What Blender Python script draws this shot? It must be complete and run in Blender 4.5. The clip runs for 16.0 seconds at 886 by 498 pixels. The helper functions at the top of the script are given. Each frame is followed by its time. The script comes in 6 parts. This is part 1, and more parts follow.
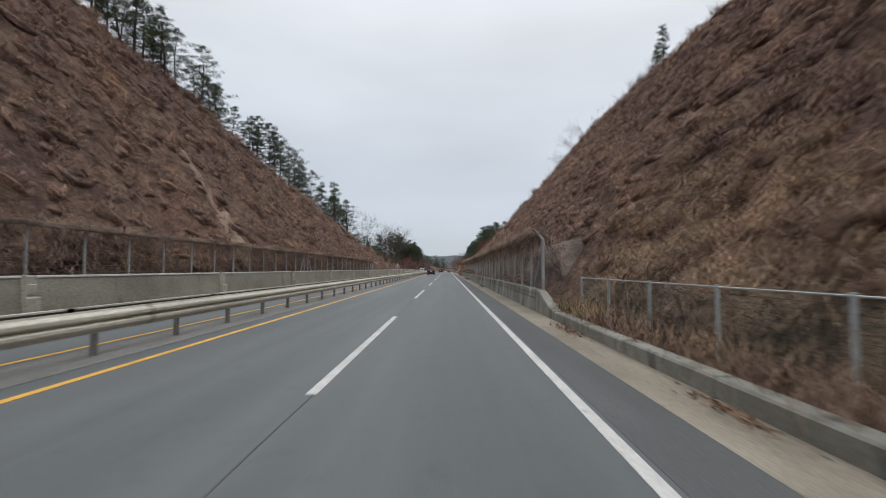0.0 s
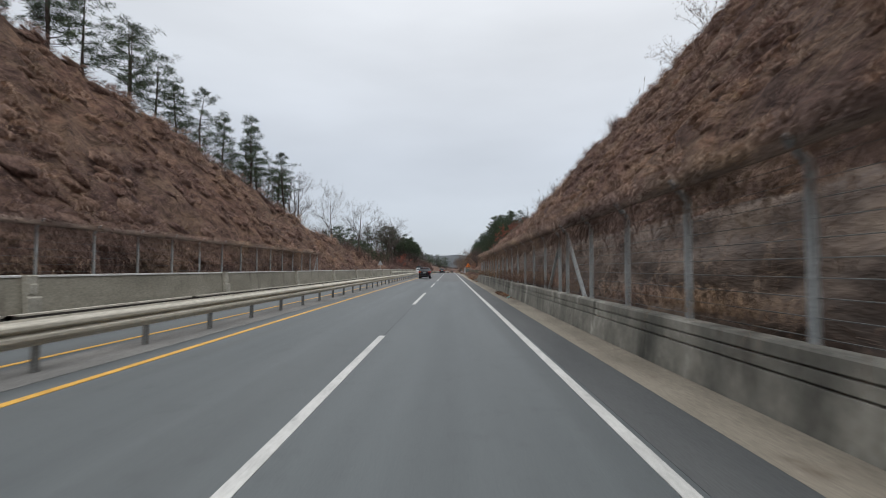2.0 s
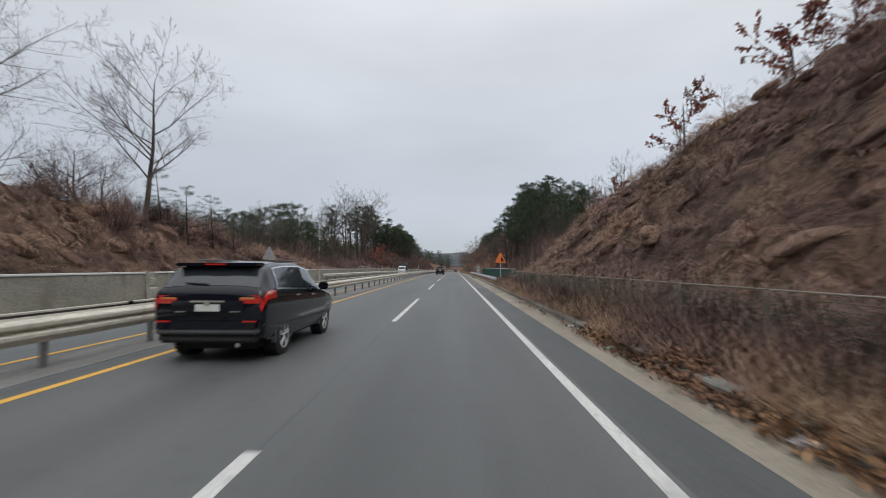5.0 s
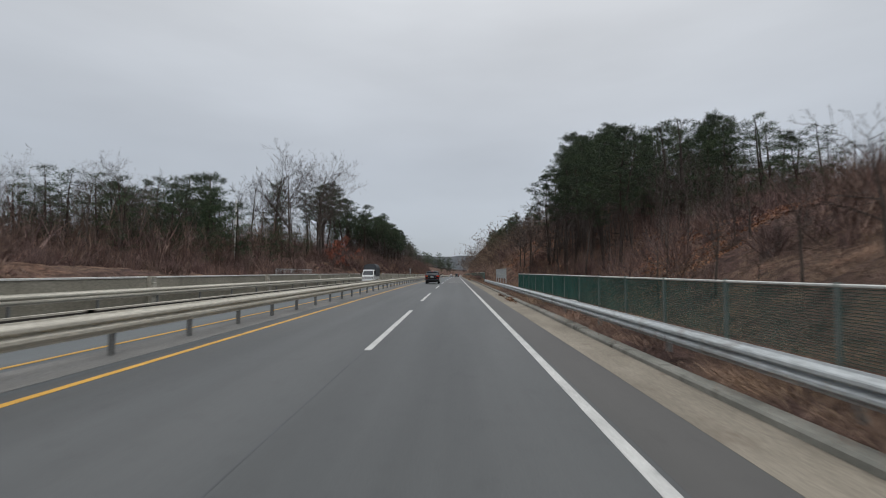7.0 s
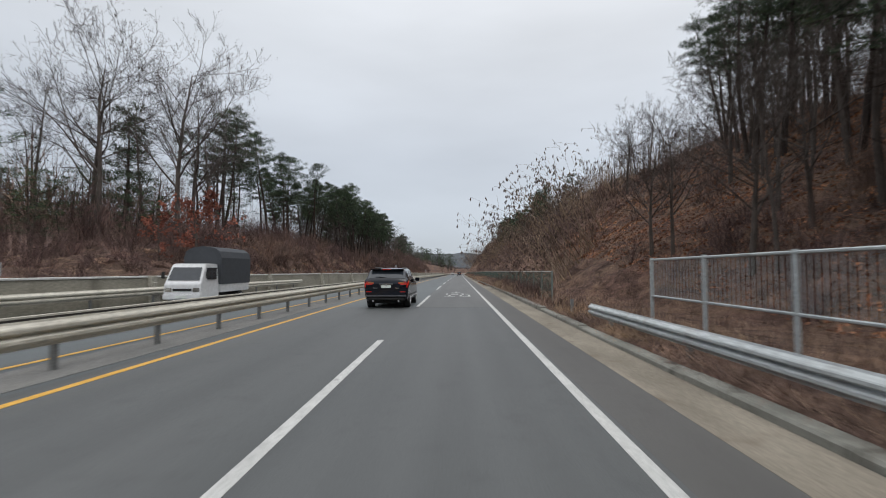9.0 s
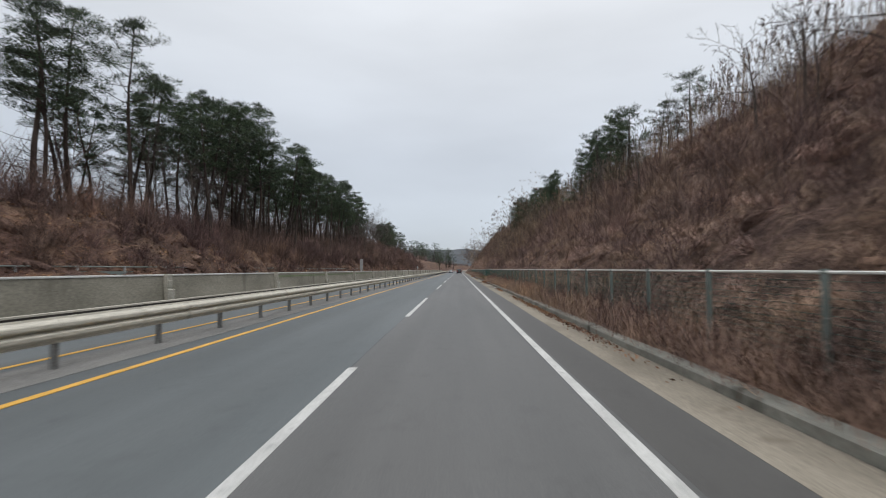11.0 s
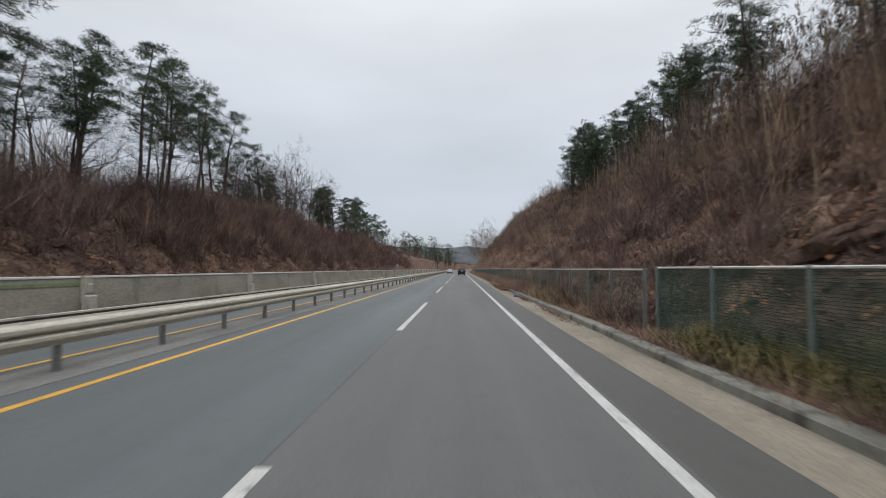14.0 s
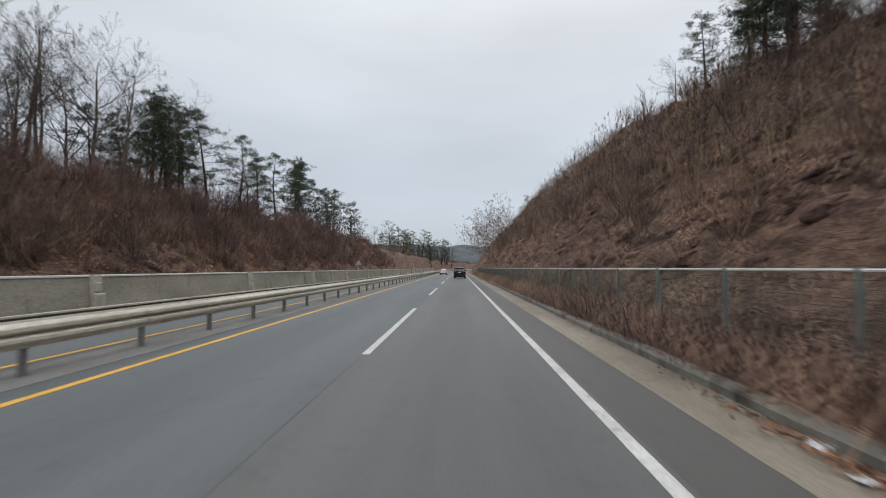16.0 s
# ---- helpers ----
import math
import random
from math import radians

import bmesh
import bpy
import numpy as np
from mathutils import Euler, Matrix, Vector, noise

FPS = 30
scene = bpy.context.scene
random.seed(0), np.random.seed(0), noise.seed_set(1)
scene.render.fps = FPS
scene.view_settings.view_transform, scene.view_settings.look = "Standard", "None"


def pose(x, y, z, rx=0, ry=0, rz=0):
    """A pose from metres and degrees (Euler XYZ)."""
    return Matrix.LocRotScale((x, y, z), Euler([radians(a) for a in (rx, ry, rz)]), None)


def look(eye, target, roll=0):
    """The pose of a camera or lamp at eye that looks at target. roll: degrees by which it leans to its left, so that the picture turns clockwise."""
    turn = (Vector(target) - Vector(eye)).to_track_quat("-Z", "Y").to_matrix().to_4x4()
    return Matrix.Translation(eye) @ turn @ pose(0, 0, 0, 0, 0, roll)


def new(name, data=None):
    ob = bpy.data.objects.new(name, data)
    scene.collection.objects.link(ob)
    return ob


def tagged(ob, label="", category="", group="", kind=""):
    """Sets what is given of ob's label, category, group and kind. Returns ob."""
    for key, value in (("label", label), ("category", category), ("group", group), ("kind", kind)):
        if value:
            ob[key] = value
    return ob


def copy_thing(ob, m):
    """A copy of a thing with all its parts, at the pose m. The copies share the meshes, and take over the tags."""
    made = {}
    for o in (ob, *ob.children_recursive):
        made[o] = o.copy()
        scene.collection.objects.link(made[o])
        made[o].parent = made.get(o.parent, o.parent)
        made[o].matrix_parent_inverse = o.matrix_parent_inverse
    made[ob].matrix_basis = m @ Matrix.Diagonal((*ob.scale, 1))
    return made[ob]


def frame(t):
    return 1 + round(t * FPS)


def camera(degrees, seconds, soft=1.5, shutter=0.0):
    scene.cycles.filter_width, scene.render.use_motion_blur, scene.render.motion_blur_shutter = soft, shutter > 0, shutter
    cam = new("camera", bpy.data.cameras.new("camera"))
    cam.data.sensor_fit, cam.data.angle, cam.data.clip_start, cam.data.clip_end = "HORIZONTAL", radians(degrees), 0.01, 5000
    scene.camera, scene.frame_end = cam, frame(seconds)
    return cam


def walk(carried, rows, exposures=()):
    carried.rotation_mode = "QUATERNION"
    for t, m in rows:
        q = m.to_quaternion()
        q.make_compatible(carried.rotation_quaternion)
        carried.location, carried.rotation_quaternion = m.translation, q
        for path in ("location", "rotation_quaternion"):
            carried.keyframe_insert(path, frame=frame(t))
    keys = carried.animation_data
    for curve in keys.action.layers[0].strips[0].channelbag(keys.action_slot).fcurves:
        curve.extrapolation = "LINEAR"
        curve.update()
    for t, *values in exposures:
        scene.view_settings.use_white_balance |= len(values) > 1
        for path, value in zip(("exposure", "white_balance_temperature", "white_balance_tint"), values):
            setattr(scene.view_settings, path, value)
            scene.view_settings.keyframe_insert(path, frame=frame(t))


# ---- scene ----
# ---- camera and its walk ----
SECONDS = 16.0
cam = camera(86.7, SECONDS, 1.05, 0.15)


def smooth(a, b, v):
    """0 below a, 1 above b, an even glide between."""
    u = min(1.0, max(0.0, (v - a) / (b - a)))
    return u * u * (3 - 2 * u)


def bend(s):
    """Sideways shift of the road's line at s metres along it: straight, then a slight turn to the right."""
    a, b, g = 190.0, 290.0, 0.008
    far = 0.0005 * max(0.0, s - 520.0) ** 2
    if s <= a:
        return 0.0
    if s >= b:
        return g * (b - a) / 2 + g * (s - b) + far
    return g * (s - a) ** 2 / (2 * (b - a))


def fall(s):
    """Height of the road at s: level, then slightly downhill."""
    a, b, g = 150.0, 280.0, -0.009
    if s <= a:
        return 0.0
    if s >= b:
        return g * (b - a) / 2 + g * (s - b)
    return g * (s - a) ** 2 / (2 * (b - a))


# seconds, metres along the road, metres right of the lane's middle, eye above the road, turn left, tilt up, lean
DRIVE = [
    (0.0, 0.0, -0.03, 1.65, 0.52, 2.39, 0.0),
    (1.0, 22.3, -0.09, 1.65, 0.66, 2.38, 0.0),
    (2.0, 44.7, -0.17, 1.65, 0.82, 2.36, -0.05),
    (3.0, 67.0, -0.18, 1.65, 0.98, 2.28, -0.08),
    (4.0, 89.6, -0.14, 1.65, 0.98, 2.17, -0.12),
    (5.0, 112.0, -0.03, 1.65, 1.22, 2.17, 0.0),
    (6.5, 145.2, -0.01, 1.65, 1.34, 2.55, 0.0),
    (7.5, 167.6, -0.01, 1.65, 1.40, 2.74, 0.03),
    (8.0, 178.8, 0.01, 1.65, 1.48, 2.72, 0.10),
    (8.5, 189.9, 0.02, 1.65, 1.62, 2.67, 0.15),
    (9.0, 201.0, -0.03, 1.65, 1.62, 2.58, 0.05),
    (10.5, 233.5, -0.06, 1.65, 1.68, 2.40, 0.08),
    (11.5, 255.0, -0.10, 1.65, 1.74, 2.40, 0.12),
    (12.5, 276.5, -0.15, 1.65, 1.76, 2.53, 0.10),
    (13.0, 287.4, -0.17, 1.65, 1.90, 2.47, 0.12),
    (14.0, 309.2, -0.17, 1.65, 2.12, 2.41, 0.14),
    (14.5, 320.1, -0.15, 1.65, 2.10, 2.45, 0.12),
    (15.5, 341.9, -0.09, 1.65, 1.98, 2.48, 0.10),
    (16.0, 352.8, -0.03, 1.65, 1.90, 2.34, 0.10),
]


def eye_pose(s, x, up, turn, tilt, lean):
    heading = math.degrees(math.atan(bend(s + 1) - bend(s)))
    slope = math.degrees(math.atan(fall(s + 1) - fall(s)))
    return pose(x + bend(s), s, fall(s) + up, 90 + tilt + slope, lean, turn - heading)


# the camera darkens its picture a little beside the car and in front of the dark wood
EXPOSURE = [(0.0, 0.0), (3.4, -0.02), (4.2, -0.10), (5.2, -0.12), (7.2, -0.32), (7.8, -0.28), (8.2, -0.20), (8.7, -0.08), (9.2, -0.02), (11.3, 0.0), (16.0, -0.03)]
walk(cam, [(r[0], eye_pose(*r[1:])) for r in DRIVE], EXPOSURE)

# ---- sky and light: a high, even overcast ----
world = bpy.data.worlds.new("overcast_sky")
scene.world = world
world.use_nodes = True
wn, wl = world.node_tree.nodes, world.node_tree.links
wn.clear()
sky = wn.new("ShaderNodeTexSky")
sky.sky_type, sky.sun_disc = "NISHITA", False
sky.sun_elevation, sky.sun_rotation = radians(48), radians(20)
grey = wn.new("ShaderNodeHueSaturation")
grey.inputs["Saturation"].default_value, grey.inputs["Value"].default_value = 0.35, 0.11
wl.new(sky.outputs[0], grey.inputs["Color"])
coord = wn.new("ShaderNodeTexCoord")
split = wn.new("ShaderNodeSeparateXYZ")
wl.new(coord.outputs["Generated"], split.inputs[0])
height = wn.new("ShaderNodeValToRGB")
height.color_ramp.elements[0].position, height.color_ramp.elements[0].color = 0.0, (0.47, 0.53, 0.60, 1)
height.color_ramp.elements[1].position, height.color_ramp.elements[1].color = 0.92, (1.9, 1.93, 1.98, 1)
mid = height.color_ramp.elements.new(0.22)
mid.color = (0.565, 0.618, 0.695, 1)
# the overhead part of an overcast sky is the brightest
high = height.color_ramp.elements.new(0.50)
high.color = (0.80, 0.835, 0.885, 1)
wl.new(split.outputs["Z"], height.inputs[0])
stretch = wn.new("ShaderNodeMapping")
stretch.inputs["Scale"].default_value = (1.0, 0.8, 3.6)
wl.new(coord.outputs["Generated"], stretch.inputs[0])
cloud = wn.new("ShaderNodeTexNoise")
cloud.inputs["Scale"].default_value, cloud.inputs["Detail"].default_value, cloud.inputs["Roughness"].default_value = 1.7, 5.0, 0.45
wl.new(stretch.outputs[0], cloud.inputs["Vector"])
tone = wn.new("ShaderNodeMapRange")
tone.inputs["From Min"].default_value, tone.inputs["From Max"].default_value = 0.3, 0.7
tone.inputs["To Min"].default_value, tone.inputs["To Max"].default_value = 0.90, 1.13
wl.new(cloud.outputs[0], tone.inputs["Value"])
cover = wn.new("ShaderNodeMix")
cover.data_type, cover.blend_type = "RGBA", "MULTIPLY"
cover.inputs[0].default_value = 1.0
wl.new(height.outputs[0], cover.inputs[6])
wl.new(tone.outputs[0], cover.inputs[7])
both = wn.new("ShaderNodeMix")
both.data_type = "RGBA"
both.inputs[0].default_value = 0.88
wl.new(grey.outputs[0], both.inputs[6])
wl.new(cover.outputs[2], both.inputs[7])
back = wn.new("ShaderNodeBackground")
back.inputs["Strength"].default_value = 1.0
wl.new(both.outputs[2], back.inputs["Color"])
wout = wn.new("ShaderNodeOutputWorld")
wl.new(back.outputs[0], wout.inputs["Surface"])

sun = new("sun", bpy.data.lights.new("sun", "SUN"))
sun.data.energy, sun.data.angle, sun.data.color = 0.75, radians(30), (1.0, 0.97, 0.93)
sun.matrix_world = look((20, -60, 80), (0, 0, 0))


# ---- materials ----
def noise_node(nt, scale, detail=4.0, rough=0.55, stretch=None, distort=0.0):
    n, l = nt.nodes, nt.links
    tc = n.new("ShaderNodeTexCoord")
    tex = n.new("ShaderNodeTexNoise")
    tex.inputs["Scale"].default_value = scale
    tex.inputs["Detail"].default_value = detail
    tex.inputs["Roughness"].default_value = rough
    tex.inputs["Distortion"].default_value = distort
    if stretch:
        mp = n.new("ShaderNodeMapping")
        mp.inputs["Scale"].default_value = stretch
        l.new(tc.outputs["Object"], mp.inputs[0])
        l.new(mp.outputs[0], tex.inputs["Vector"])
    else:
        l.new(tc.outputs["Object"], tex.inputs["Vector"])
    return tex.outputs[0]


def ramp_node(nt, value, stops):
    r = nt.nodes.new("ShaderNodeValToRGB")
    e = r.color_ramp.elements
    while len(e) < len(stops):
        e.new(0.5)
    for el, (p, c) in zip(e, stops):
        el.position, el.color = p, (*c, 1)
    nt.links.new(value, r.inputs[0])
    return r.outputs[0]


def mix_node(nt, fac, a, b, blend="MIX"):
    m = nt.nodes.new("ShaderNodeMix")
    m.data_type, m.blend_type = "RGBA", blend
    for k, v in ((0, fac), (6, a), (7, b)):
        if isinstance(v, (int, float)):
            m.inputs[k].default_value = v
        elif isinstance(v, tuple):
            m.inputs[k].default_value = (*v, 1)
        else:
            nt.links.new(v, m.inputs[k])
    return m.outputs[2]


def material(name, rough=0.8, metal=0.0, spec=0.5):
    m = bpy.data.materials.new(name)
    m.use_nodes = True
    b = m.node_tree.nodes["Principled BSDF"]
    b.inputs["Roughness"].default_value = rough
    b.inputs["Metallic"].default_value = metal
    b.inputs["Specular IOR Level"].default_value = spec
    return m, m.node_tree, b


def bump(nt, b, value, strength, dist):
    k = nt.nodes.new("ShaderNodeBump")
    k.inputs["Strength"].default_value, k.inputs["Distance"].default_value = strength, dist
    nt.links.new(value, k.inputs["Height"])
    nt.links.new(k.outputs[0], b.inputs["Normal"])


def speckled(name, stops, scale, rough=0.85, metal=0.0, fine=None, spec=0.4, relief=0.0, stretch=None, stain=None):
    """Colours spread by a broad noise, with a finer grain laid over, relief, and stains of their own shape."""
    m, nt, b = material(name, rough, metal, spec)
    broad = noise_node(nt, scale, 6.0, 0.6, stretch)
    col = ramp_node(nt, broad, stops)
    if fine:
        g = noise_node(nt, fine, 3.0, 0.7, stretch)
        col = mix_node(nt, 0.55, col, ramp_node(nt, g, [(0.25, (0.45, 0.45, 0.45)), (0.75, (1.45, 1.45, 1.45))]), "MULTIPLY")
        if relief:
            bump(nt, b, g, 0.6, relief)
    if stain:
        sc, lo, hi, tint = stain
        s = noise_node(nt, sc, 5.0, 0.6, (1, 1, 0.35))
        f = nt.nodes.new("ShaderNodeMapRange")
        f.inputs["From Min"].default_value, f.inputs["From Max"].default_value = lo, hi
        nt.links.new(s, f.inputs["Value"])
        col = mix_node(nt, f.outputs[0], col, tint)
    nt.links.new(col, b.inputs["Base Color"])
    return m


def by_piece(name, stops, rough=0.85, island=True, spec=0.2, thin=False):
    """A colour for every blade, leaf or piece at random."""
    m, nt, b = material(name, rough, 0.0, spec)
    if island:
        g = nt.nodes.new("ShaderNodeNewGeometry")
        v = g.outputs["Random Per Island"]
    else:
        g = nt.nodes.new("ShaderNodeObjectInfo")
        v = g.outputs["Random"]
    col = ramp_node(nt, v, stops)
    patch = noise_node(nt, 0.16, 3.0, 0.6)
    col = mix_node(nt, 0.8, col, ramp_node(nt, patch, [(0.30, (0.62, 0.56, 0.62)), (0.44, (0.95, 0.87, 0.92)), (0.56, (1.0, 0.98, 0.88)), (0.70, (1.45, 1.28, 1.08))]), "MULTIPLY")
    # lump-sized noise paints dark recesses and light tops into the colour
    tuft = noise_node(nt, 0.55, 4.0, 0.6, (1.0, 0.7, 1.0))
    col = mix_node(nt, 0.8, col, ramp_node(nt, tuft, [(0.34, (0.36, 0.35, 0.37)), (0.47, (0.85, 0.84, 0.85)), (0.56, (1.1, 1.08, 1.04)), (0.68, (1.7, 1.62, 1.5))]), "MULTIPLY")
    nt.links.new(col, b.inputs["Base Color"])
    return m


def asphalt_material(name, dark, light):
    m, nt, b = material(name, 0.62, 0.0, 0.42)
    col = ramp_node(nt, noise_node(nt, 0.5, 5, 0.6, (1.0, 0.10, 1.0)), [(0.3, dark), (0.72, light)])
    grit = noise_node(nt, 60, 2, 0.7)
    col = mix_node(nt, 0.5, col, ramp_node(nt, grit, [(0.3, (0.55, 0.55, 0.55)), (0.75, (1.5, 1.5, 1.5))]), "MULTIPLY")
    # worn wheel tracks and tyre-polished streaks along the lanes
    tracks = noise_node(nt, 1.1, 3, 0.5, (1.0, 0.012, 1.0))
    col = mix_node(nt, 0.6, col, ramp_node(nt, tracks, [(0.35, (0.82, 0.82, 0.82)), (0.65, (1.16, 1.16, 1.16))]), "MULTIPLY")
    blots = noise_node(nt, 2.2, 4, 0.7)
    col = mix_node(nt, 0.5, col, ramp_node(nt, blots, [(0.30, (0.72, 0.72, 0.72)), (0.45, (1.0, 1.0, 1.0))]), "MULTIPLY")
    nt.links.new(col, b.inputs["Base Color"])
    bump(nt, b, grit, 0.35, 0.004)
    return m


M = {}
M["asphalt"] = asphalt_material("asphalt", (0.073, 0.084, 0.088), (0.107, 0.119, 0.122))
M["worn_asphalt"] = asphalt_material("worn_brownish_asphalt", (0.080, 0.081, 0.080), (0.116, 0.115, 0.112))
M["dark_asphalt"] = asphalt_material("darker_asphalt", (0.066, 0.070, 0.071), (0.096, 0.100, 0.100))
M["pale_shoulder"] = asphalt_material("worn_shoulder_asphalt", (0.064, 0.062, 0.059), (0.094, 0.090, 0.085))
M["shoulder"] = speckled("shoulder_asphalt", [(0.3, (0.058, 0.062, 0.064)), (0.7, (0.094, 0.098, 0.099))], 0.6, 0.75, fine=55, relief=0.004, stretch=(1, 0.2, 1))
M["seam"] = speckled("bitumen_seam", [(0.35, (0.040, 0.043, 0.046)), (0.65, (0.085, 0.092, 0.097))], 0.35, 0.6)
M["white_paint"] = speckled("white_road_paint", [(0.3, (0.40, 0.40, 0.385)), (0.65, (0.54, 0.54, 0.52))], 1.5, 0.6, fine=24, stain=(5.0, 0.6, 0.72, (0.2, 0.2, 0.2)))
M["yellow_paint"] = speckled("yellow_road_paint", [(0.3, (0.50, 0.27, 0.035)), (0.65, (0.66, 0.37, 0.06))], 1.5, 0.6, fine=24, stain=(4.0, 0.62, 0.75, (0.2, 0.16, 0.1)))
M["gutter"] = speckled("sandy_gutter_concrete", [(0.3, (0.165, 0.143, 0.112)), (0.7, (0.285, 0.253, 0.203))], 0.9, 0.9, fine=30, relief=0.004, stretch=(1, 0.35, 1), stain=(1.3, 0.6, 0.75, (0.13, 0.10, 0.075)))
M["median"] = speckled("grey_median_concrete", [(0.3, (0.13, 0.13, 0.125)), (0.7, (0.21, 0.205, 0.195))], 0.8, 0.9, fine=25, relief=0.004, stretch=(1, 0.4, 1))
M["kerb"] = speckled("stained_concrete", [(0.3, (0.145, 0.145, 0.126)), (0.7, (0.30, 0.296, 0.262))], 0.8, 0.9, fine=18, relief=0.006, stain=(1.6, 0.55, 0.7, (0.06, 0.055, 0.045)))
M["wall"] = speckled("old_retaining_concrete", [(0.34, (0.075, 0.075, 0.066)), (0.46, (0.185, 0.18, 0.158)), (0.58, (0.28, 0.27, 0.236)), (0.68, (0.52, 0.50, 0.45))], 0.9, 0.9, fine=14, relief=0.008, stretch=(1, 0.7, 0.35), stain=(0.9, 0.56, 0.68, (0.075, 0.07, 0.06)))
M["barrier"] = speckled("weathered_barrier_concrete", [(0.3, (0.200, 0.188, 0.150)), (0.7, (0.330, 0.308, 0.252))], 0.35, 0.9, fine=9, relief=0.004, stretch=(1, 0.6, 1.6), stain=(0.7, 0.58, 0.75, (0.14, 0.125, 0.10)))
M["pilaster"] = speckled("pale_pilaster_concrete", [(0.3, (0.30, 0.285, 0.24)), (0.7, (0.44, 0.42, 0.36))], 1.4, 0.9, fine=12, relief=0.004, stain=(2.4, 0.58, 0.72, (0.16, 0.15, 0.12)))
M["green_band"] = speckled("faded_green_paint", [(0.3, (0.13, 0.17, 0.09)), (0.7, (0.24, 0.28, 0.15))], 0.8, 0.8, fine=10)
M["cap"] = speckled("pale_concrete_cap", [(0.3, (0.52, 0.52, 0.49)), (0.7, (0.68, 0.68, 0.65))], 0.9, 0.85, fine=15)
M["rail"] = speckled("dusty_galvanised_rail", [(0.3, (0.42, 0.395, 0.335)), (0.7, (0.60, 0.57, 0.49))], 0.7, 0.7, 0.0, fine=16, stretch=(1, 0.3, 2.0), stain=(1.4, 0.62, 0.8, (0.16, 0.13, 0.10)))
# near-black: the shade between the two median beams as a colour
M["rail_back"] = speckled("shaded_rail_back", [(0.3, (0.025, 0.022, 0.020)), (0.7, (0.07, 0.062, 0.055))], 1.2, 0.9, fine=14)
M["zinc"] = speckled("bright_galvanised_steel", [(0.3, (0.34, 0.37, 0.38)), (0.7, (0.48, 0.51, 0.52))], 1.2, 0.6, 0.25, fine=20, stain=(1.1, 0.6, 0.78, (0.22, 0.20, 0.17)))
M["side_rail"] = speckled("dull_roadside_rail", [(0.3, (0.33, 0.355, 0.36)), (0.7, (0.46, 0.485, 0.49))], 1.0, 0.72, 0.08, fine=16, stretch=(1, 0.3, 2.0), stain=(1.2, 0.58, 0.78, (0.20, 0.17, 0.14)))
M["post"] = speckled("grey_steel_post", [(0.3, (0.16, 0.165, 0.165)), (0.7, (0.27, 0.275, 0.27))], 1.6, 0.55, 0.4, fine=22)
M["fence_post"] = speckled("dull_zinc_fence_post", [(0.3, (0.31, 0.335, 0.345)), (0.7, (0.46, 0.485, 0.495))], 1.4, 0.6, 0.15, fine=20, stain=(2.0, 0.58, 0.72, (0.12, 0.10, 0.09)))
M["wire"] = speckled("dull_fence_wire", [(0.35, (0.05, 0.05, 0.05)), (0.65, (0.22, 0.235, 0.24))], 0.5, 0.55, 0.3)
M["green_post"] = speckled("faded_green_post", [(0.3, (0.12, 0.155, 0.145)), (0.7, (0.21, 0.25, 0.235))], 1.2, 0.6)
M["green_wire"] = speckled("green_coated_wire", [(0.3, (0.020, 0.075, 0.062)), (0.7, (0.040, 0.125, 0.105))], 1.2, 0.5)
M["ground"] = None


def ground_material():
    m, nt, b = material("dead_grass_and_soil", 0.95, 0.0, 0.12)
    lumps = noise_node(nt, 0.55, 7, 0.66, (1.0, 0.8, 1.3), 0.6)
    col = ramp_node(nt, lumps, [(0.28, (0.072, 0.050, 0.046)), (0.44, (0.138, 0.095, 0.083)), (0.56, (0.180, 0.128, 0.100)), (0.66, (0.20, 0.132, 0.105)), (0.8, (0.30, 0.215, 0.155))])
    # hollows of heaps and strands get shade in the colour besides the bump
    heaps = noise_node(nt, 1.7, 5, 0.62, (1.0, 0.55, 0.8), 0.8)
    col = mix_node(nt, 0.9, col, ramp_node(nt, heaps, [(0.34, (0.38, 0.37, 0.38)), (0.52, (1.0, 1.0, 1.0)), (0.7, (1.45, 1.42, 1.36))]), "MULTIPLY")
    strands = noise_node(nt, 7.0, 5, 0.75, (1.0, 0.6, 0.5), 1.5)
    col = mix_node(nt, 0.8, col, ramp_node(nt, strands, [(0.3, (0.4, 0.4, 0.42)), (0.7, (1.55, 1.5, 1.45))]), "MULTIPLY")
    broad = noise_node(nt, 0.07, 3, 0.5)
    col = mix_node(nt, 0.7, col, ramp_node(nt, broad, [(0.35, (0.80, 0.72, 0.74)), (0.52, (1.0, 0.97, 0.90)), (0.65, (1.2, 1.04, 0.94))]), "MULTIPLY")
    nt.links.new(col, b.inputs["Base Color"])
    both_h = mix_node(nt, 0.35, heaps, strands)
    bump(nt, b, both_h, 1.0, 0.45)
    return m


M["ground"] = ground_material()
# dark browns carry the shade of the gap behind the near fence
M["rock"] = speckled("shaded_cut_rock", [(0.32, (0.034, 0.026, 0.023)), (0.48, (0.085, 0.064, 0.053)), (0.60, (0.145, 0.110, 0.088)), (0.75, (0.23, 0.18, 0.14))], 0.8, 0.95, fine=5, relief=0.12, stretch=(1, 0.6, 1))
M["mat"] = speckled("matted_dead_vines", [(0.3, (0.11, 0.084, 0.072)), (0.7, (0.30, 0.23, 0.185))], 1.6, 0.95, fine=14, relief=0.06, stretch=(1, 0.35, 1))
M["brown_rail"] = speckled("weathered_fence_rail", [(0.3, (0.17, 0.15, 0.125)), (0.7, (0.30, 0.275, 0.235))], 1.4, 0.8, fine=12)
